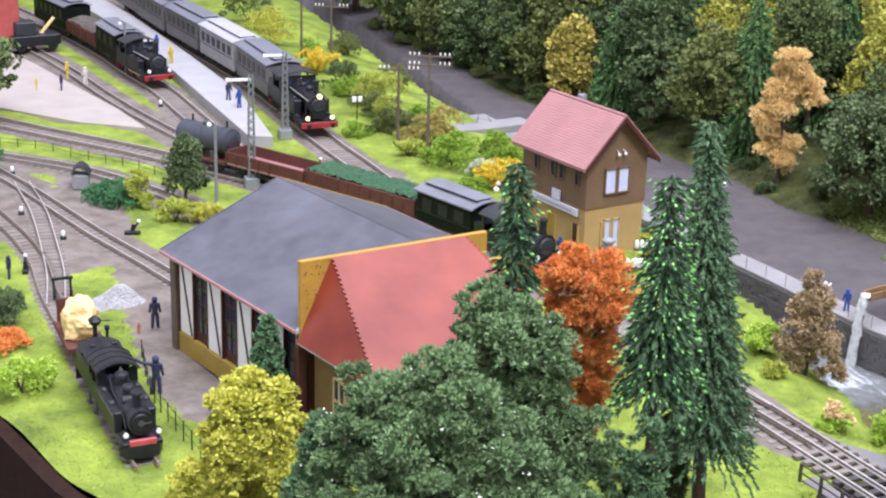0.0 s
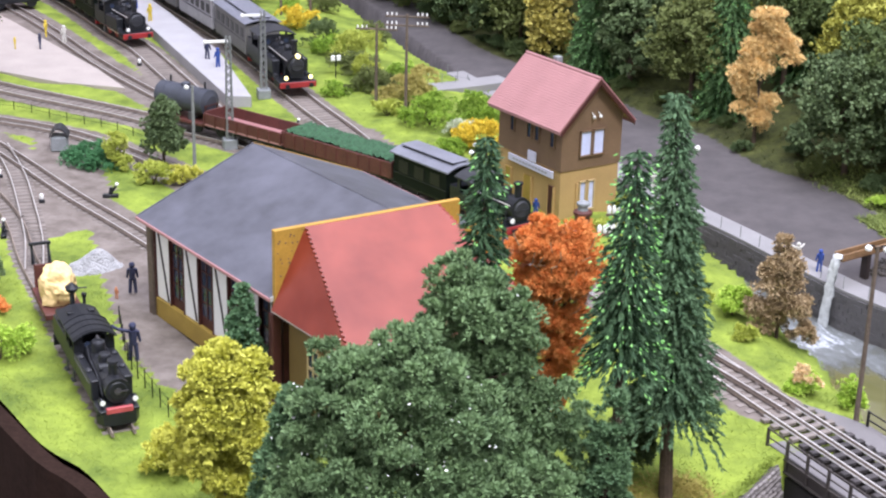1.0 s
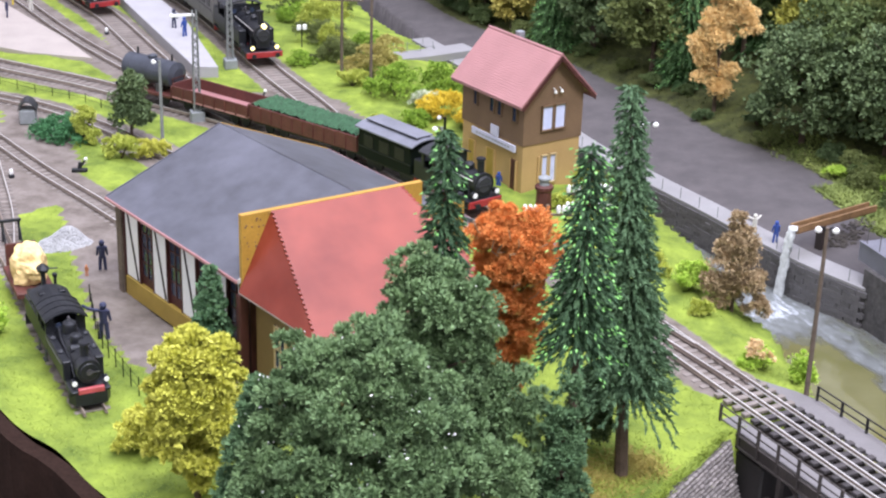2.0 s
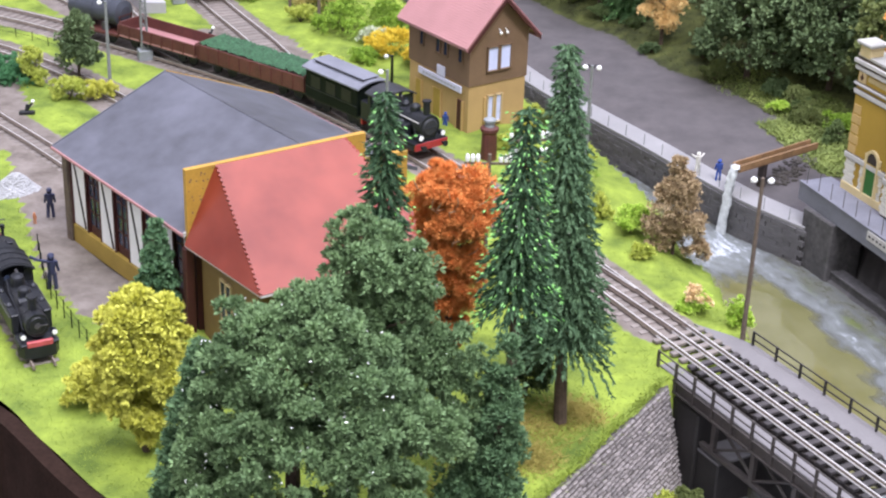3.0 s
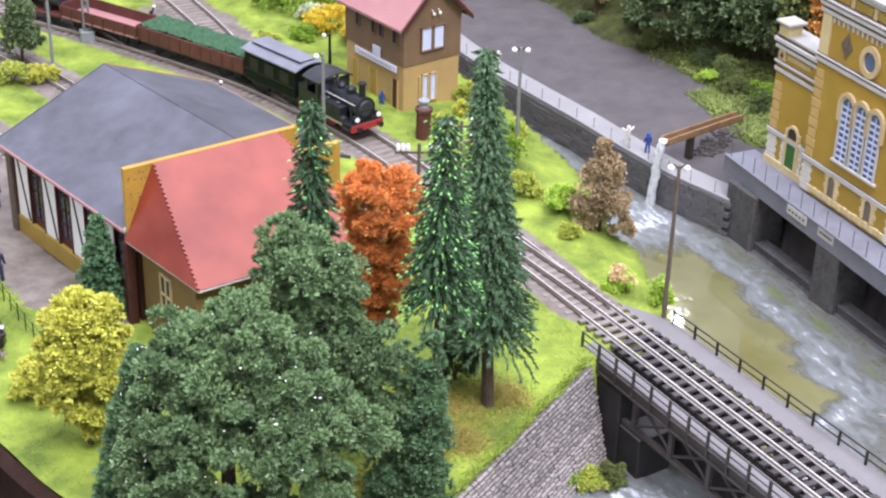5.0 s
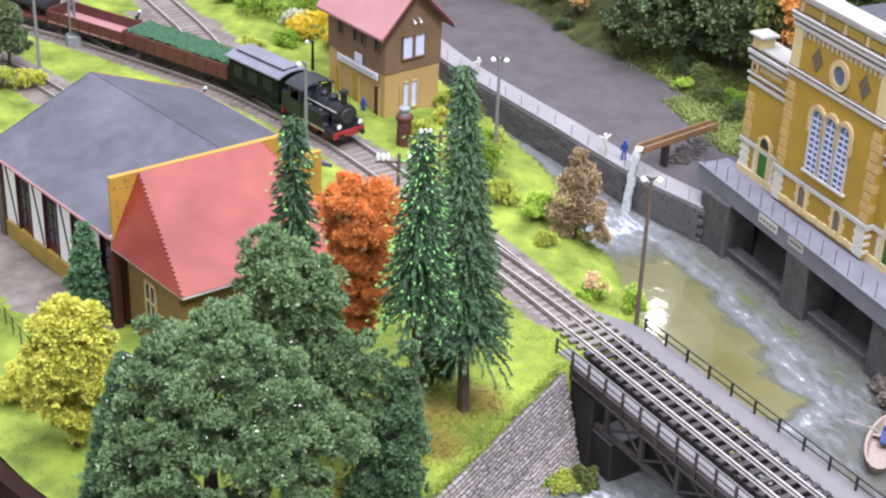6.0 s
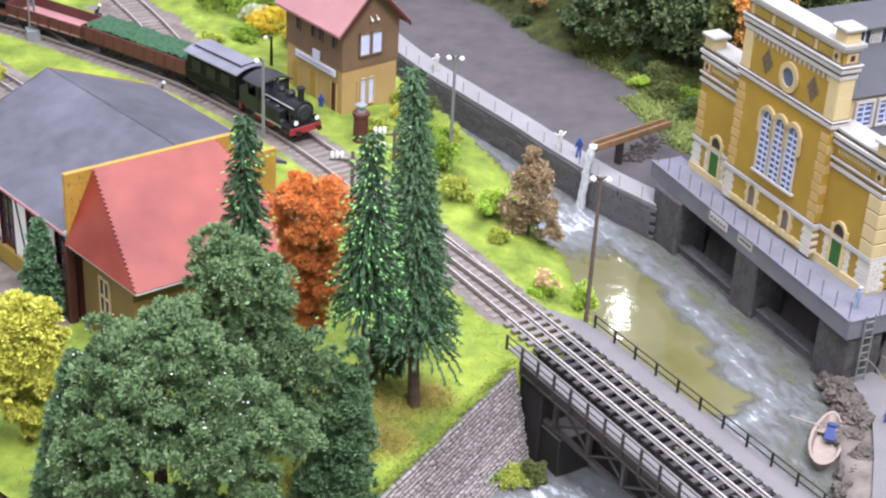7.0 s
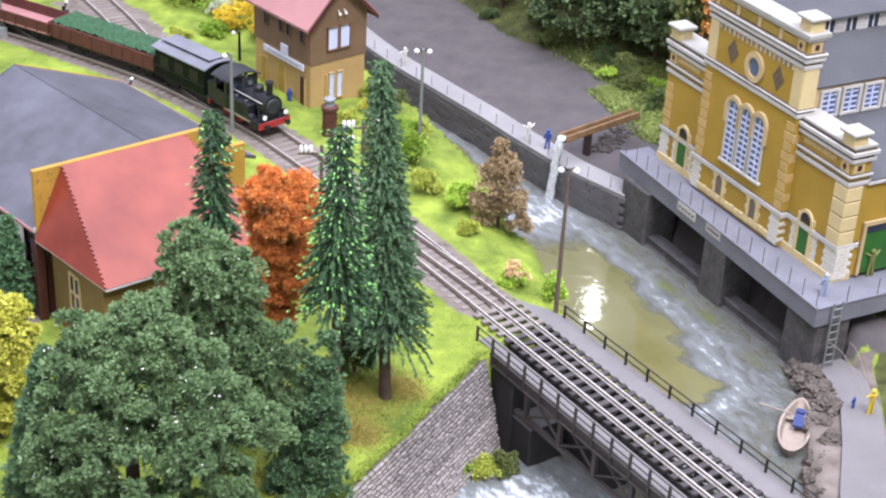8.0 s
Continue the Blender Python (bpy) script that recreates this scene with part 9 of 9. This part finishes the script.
wire_fence([(-29.4, 62.3), (-27.2, 58.4), (-24.9, 55.6), (-22.2, 52.6)], "thin dark wire fence along the spur")
wire_fence([(-57, 94.9), (-50, 93.6), (-44, 92.0), (-38.5, 89.6)], "thin green fence along the main track", 0.6, 1.4)
wire_fence([(-26.2, 109.4), (-24.1, 111.2), (-22.0, 113.2)], "grey railing of the little road bridge", 1.0, 1.1, M_GREY_POLE)

bm = bmesh.new()
sweep(bm, [(-26.6, 108.4), (-24.2, 110.2), (-21.2, 113.2)], 1.0, -0.5, 0.02)
solid("footbridge", bm, M_CONCRETE, "pale slab of a little bridge over the brook", "bridge")

# platform, paved yard and brick house at the far end
bm = bmesh.new()
prism(bm, [(-36.3, 99.6), (-37.9, 99.2), (-44.0, 107.4), (-48.6, 113.6), (-54.5, 121.5), (-66.0, 135.5), (-78, 149), (-76, 151), (-64.0, 137.6), (-52.8, 123.8), (-43.2, 111.4)], -0.1, 0.8)
solid("platform", bm, M_PLATFORM, "pale concrete station platform between the tracks", "platform", kind="structure")
bm = bmesh.new()
prism(bm, [(-66, 119.5), (-63.5, 117.4), (-57.5, 111.8), (-50.3, 105.2), (-46.2, 100.8), (-51.2, 100.8), (-57.5, 102.5), (-66, 105), (-78, 112), (-76, 128)], -0.1, 0.27)
solid("paved_yard", bm, M_YARD, "pale paved goods yard", "yard", kind="structure")
t = thing("brick_house", -71.5, 121.5, 0.25, 0.75, "red brick station house with pale base", "building")
bm = bmesh.new()
box(bm, (0, 0, 4.5), (7, 6, 9), bev=0.05)
part("wall", bm, M_BRICK, t)
bm = bmesh.new()
box(bm, (0, 0, 0.4), (7.3, 6.3, 0.8), bev=0.05)
part("plinth", bm, M_PALE, t)
bm = bmesh.new()
box(bm, (0, 0, 5.2), (7.2, 6.2, 0.35), bev=0.05)
part("band", bm, M_PALE, t)
bm = bmesh.new()
slab(bm, [(-3.8, -3.3, 9), (3.8, -3.3, 9), (3.8, 0, 11.5), (-3.8, 0, 11.5)], (0, -1, 1.3), 0.2)
slab(bm, [(-3.8, 3.3, 9), (3.8, 3.3, 9), (3.8, 0, 11.5), (-3.8, 0, 11.5)], (0, 1, 1.3), 0.2)
part("roof", bm, M_GREY_ROOF, t)
t = thing("low_crane_truck", -66.2, 122.6, 0.25, 0.8, "dark low truck with a jib in the yard", "truck")
bm = bmesh.new()
box(bm, (0, 0, 0.9), (4.2, 2.2, 0.9), bev=0.08)
part("body", bm, M_BLACK, t)
bm = bmesh.new()
box(bm, (-0.8, 0, 1.9), (1.8, 1.6, 1.2), bev=0.1)
part("cabin", bm, M_BLACK_SHEET, t)
bm = bmesh.new()
cyl(bm, (0.6, 0, 1.2), (1.9, 0, 2.6), 0.15, seg=7)
part("jib", bm, M_TARP, t)
wheelset(t, (-1.4, 1.4), 0.45, 1.9, M_BLACK)

# brown-red pillar with a small cap before the signal box
t = thing("brick_pillar", -10.3, 79.6, -0.1, 0.6, "red-brown round pillar with a small capped top", "pillar")
bm = bmesh.new()
lathe(bm, (0, 0, 0), [(0.5, 0), (0.46, 0.2), (0.42, 1.7), (0.52, 1.8), (0.52, 1.98), (0.4, 2.05)], 12)
part("shaft", bm, M_WAGON, t)
bm = bmesh.new()
lathe(bm, (0, 0, 2.05), [(0.3, 0), (0.24, 0.2), (0.36, 0.3), (0.36, 0.42), (0.1, 0.55)], 12)
part("cap", bm, M_HUT, t)


# ---- the river side: chute, fall, island, boat ----
t = thing("wooden_chute", 3.4, 84.1, 0, math.atan2(4.4, 4.3), "brown wooden water chute on a post above the quay", "chute")
L = 6.3
for y in (-0.3, 0.3):
    bm = bmesh.new()
    slab(bm, [(0, y - 0.05, -1.0), (L, y - 0.05, -0.85), (L, y - 0.05, -0.5), (0, y - 0.05, -0.65)], (0, 1, 0), 0.1)
    part("side_board", bm, M_WOOD, t)
bm = bmesh.new()
slab(bm, [(0, -0.3, -1.0), (L, -0.3, -0.85), (L, 0.3, -0.85), (0, 0.3, -1.0)], (0, 0, -1), 0.08)
part("bottom_board", bm, M_WOOD, t)
bm = bmesh.new()
slab(bm, [(0.02, -0.24, -0.95), (L, -0.24, -0.8), (L, 0.24, -0.8), (0.02, 0.24, -0.95)], (0, 0, 1), 0.03)
M_FALL = surface("falling_water", (0.58, 0.60, 0.62), 0.25, 0.25, 400, 250, 0.9)
part("water_in_chute", bm, M_WET, t, "brown running water")
for x in (2.2,):
    bm = bmesh.new()
    box(bm, (x, 0, -1.85), (0.28, 0.5, 1.7), bev=0.03)
    part("prop", bm, M_BEAM, t)
# the fall
nx, nz = 9, 22
us, vs_ = np.linspace(-0.24, 0.24, nx), np.linspace(0, 1, nz)
Uu, Vv = np.meshgrid(us, vs_)
drop = -0.72 - Vv**1.2 * 4.15
reach = 0.75 * np.sqrt(Vv)
wob = RNG.normal(0, 0.035, Uu.shape)
wide = 1 + 0.45 * Vv
ca, sa = math.cos(math.atan2(4.4, 4.3)), math.sin(math.atan2(4.4, 4.3))
fx = 3.4 - ca * reach - sa * (Uu * wide + wob)
fy = 84.1 - sa * reach + ca * (Uu * wide + wob)
idx = np.arange(Uu.size).reshape(Uu.shape)
f = np.stack([idx[:-1, :-1], idx[:-1, 1:], idx[1:, 1:], idx[1:, :-1]], -1).reshape(-1, 4)
front_v = np.stack([fx, fy, drop + wob], -1).reshape(-1, 3)
back_v = front_v + np.array([ca * 0.12, sa * 0.12, 0])
ob = new("waterfall", raw_mesh("waterfall", np.concatenate([front_v, back_v]), np.concatenate([f, f[:, ::-1] + Uu.size]), M_FALL, True))
tagged(ob, "thin white fall of water from the chute", "water", kind="structure")


def rock(x, y, z, r, seed, label, squash=(1, 1, 0.8)):
    rng = np.random.default_rng(seed)
    bm = bmesh.new()
    for v in ball(bm, (0, 0, 0), r, 4, squash):
        n = noise.noise(v.co * (1.6 / r) + Vector((seed, 0, 0))) + 0.5 * noise.noise(v.co * (3.7 / r) + Vector((0, seed, 0)))
        v.co *= 1 + 0.42 * n + 0.22 * noise.noise(v.co * (8.0 / r) + Vector((seed, seed, 0)))
    ob = solid("rock", bm, M_ROCK, label, "rock", "rocks of the island")
    ob.matrix_basis = at_pose(x, y, z, rng.uniform(0, TAU))


for i, (x, y, z, r) in enumerate([(17.3, 65.0, -4.2, 0.8), (17.7, 63.6, -4.3, 0.9), (18.0, 62.3, -4.2, 0.75), (17.6, 61.0, -4.6, 0.8), (18.0, 59.6, -4.5, 0.8), (17.4, 58.2, -4.7, 0.7), (17.0, 56.8, -4.7, 0.75), (17.0, 55.4, -4.7, 0.7), (16.7, 53.8, -4.8, 0.7), (16.9, 66.2, -4.6, 0.7)]):
    rock(x, y, z, r, 5 + i, "rough brown rock at the edge of the island")
bm = bmesh.new()
prism(bm, [(17.7, 66.2), (18.9, 66.9), (20.0, 65.6), (20.6, 62.5), (20.5, 58.5), (20.4, 50), (17.6, 50), (17.9, 55), (18.4, 59.0), (18.6, 62.0), (18.3, 64.2)], -4.6, -3.92)
solid("island_path", bm, M_DECK, "pale grey path on the river island", "path", kind="structure")


def boat():
    t = thing("rowing_boat", 16.35, 60.6, WATER, radians(78), "pale wooden rowing boat moored at the island", "boat")
    L, W = 4.9, 1.65
    n = 18
    for inset, z0, z1, name, mat in ((0.0, -0.15, 0.5, "hull", M_BOAT),):
        bm = bmesh.new()
        outer, inner, keel = [], [], []
        for i in range(n):
            a = TAU * i / n
            px_, py_ = math.cos(a), math.sin(a)
            w = W / 2 * (1 - 0.25 * max(px_, 0) ** 2)
            outer.append(bm.verts.new((L / 2 * px_, w * py_, 0.5 + 0.15 * px_ * px_)))
            inner.append(bm.verts.new(((L / 2 - 0.14) * px_, (w - 0.14) * py_, 0.5 + 0.15 * px_ * px_)))
            keel.append(bm.verts.new((L / 2 * px_ * 0.8, w * py_ * 0.65, -0.15)))
        floor = [bm.verts.new(((L / 2 - 0.3) * math.cos(TAU * i / n) * 0.85, W / 2 * 0.68 * math.sin(TAU * i / n), 0.1)) for i in range(n)]
        for i in range(n):
            j = (i + 1) % n
            bm.faces.new((outer[i], outer[j], inner[j], inner[i]))
            bm.faces.new((keel[i], keel[j], outer[j], outer[i]))
            bm.faces.new((inner[i], inner[j], floor[j], floor[i]))
        bm.faces.new(keel[::-1])
        bm.faces.new(floor)
        part("hull", bm, M_BOAT, t)
    for x in (0.9,):
        bm = bmesh.new()
        box(bm, (x, 0, 0.36), (0.4, 1.45, 0.08), bev=0.02)
        part("thwart", bm, M_BOAT, t)
    for s in (-1, 1):
        bm = bmesh.new()
        cyl(bm, (0.9, s * 0.3, 0.55), (1.3, s * 2.0, 0.5), 0.05, seg=6)
        part("oar", bm, M_BOAT, t)
    return t


boat()
bm = bmesh.new()
prism(bm, [(-0.75, -0.22), (0.7, -0.28), (0.78, 0), (0.7, 0.24), (-0.7, 0.28)], 0, 0.12)
box(bm, (0.5, 0, 0.17), (0.3, 0.4, 0.22), bev=0.05)
ob = solid("blue_cushion", bm, M_DEEP_BLUE, "blue cloth bundle lying on the boat's seat", "cushion")
ob.matrix_basis = at_pose(16.6, 61.3, WATER + 0.4, radians(80))
figure(20.0, 61.8, -3.92, 1.9, M_FIG_YELLOW, "toy angler in a yellow jacket on the island path", 0.6, 0.4)
figure(19.2, 62.1, -3.92, 0.9, M_BLUE, "small blue crouching toy figure on the island path", 0.6, 0.1)
figure(17.6, 66.8, -0.36, 1.7, M_FIG_PALE_BLUE, "pale blue toy figure at the terrace railing", 0.5, 0.1)
figure(20.2, 69.4, -0.36, 2.1, M_FIG_GREEN, "toy figure in olive and yellow on the terrace", 0.5, 0.7)

bush(3.9, 63.6, 0.62, 1.9, L_FRESH, 900, "light green bush beside the lamp post", 399, z=-0.6)

# growth round the foot of the bridge pier
for k, (along_, across, r, h, mat, text) in enumerate([(5.3, -4.0, 1.0, 0.8, L_YGREEN, "yellow-green bush at the foot of the bridge pier"), (5.9, -2.9, 0.8, 1.0, L_OLIVE, "olive bush at the foot of the bridge pier"), (5.2, -5.3, 0.9, 0.9, L_LIME, "small lime bush below the stone wall")]):
    x, y = on_bridge(along_, across)
    bush(x, y, r, h, mat, int(1500 * r), text, 300 + k, z=WATER - 0.1)


# ---- more line-side details ----
def switch_lantern(x, y, label):
    t = thing("switch_lantern", x, y, 0, 0.7, label, "signal", "switch lanterns")
    bm = bmesh.new()
    box(bm, (0, 0, 0.1), (0.3, 0.3, 0.2), bev=0.03)
    part("base", bm, M_BLACK, t)
    bm = bmesh.new()
    box(bm, (0, 0, 0.36), (0.2, 0.2, 0.32), bev=0.05)
    part("lantern", bm, M_INSULATOR, t, "white lantern box")


for x, y in ((-49.8, 88.1), (-40.8, 77.2), (-48.2, 108.0), (-45.2, 80.6)):
    switch_lantern(x, y, "small white switch lantern beside the points")

# buffer stop at the end of the link track
t = thing("buffer_stop", -36.5, 68.5, 0, 2.2, "black iron buffer stop at the end of a track", "buffer stop")
for y in (-0.42, 0.42):
    bm = bmesh.new()
    cyl(bm, (0, y, 0), (0, y, 1.15), 0.07, seg=7)
    cyl(bm, (-0.7, y, 0.1), (0, y, 0.9), 0.05, seg=6)
    part("post", bm, M_BLACK, t)
bm = bmesh.new()
box(bm, (0.05, 0, 1.1), (0.14, 1.1, 0.16), bev=0.02)
part("beam", bm, M_BLACK, t)


# rods of the angler on the island
def fishing_rod(x, y, z, dx, dy, rise, label):
    t = thing("fishing_rod", x, y, z, 0, label, "fishing rod")
    bm = bmesh.new()
    wire(bm, [(dx * k / 8, dy * k / 8, rise * math.sin(k / 8 * 1.9)) for k in range(9)], 0.014, 5)
    part("rod", bm, M_BOAT, t)


fishing_rod(19.7, 61.9, -3.1, -1.9, 2.6, 1.5, "thin bent cane fishing rod held by the angler")
fishing_rod(19.9, 62.1, -3.1, -0.9, 2.9, 1.3, "thin cane fishing rod leaning by the angler")
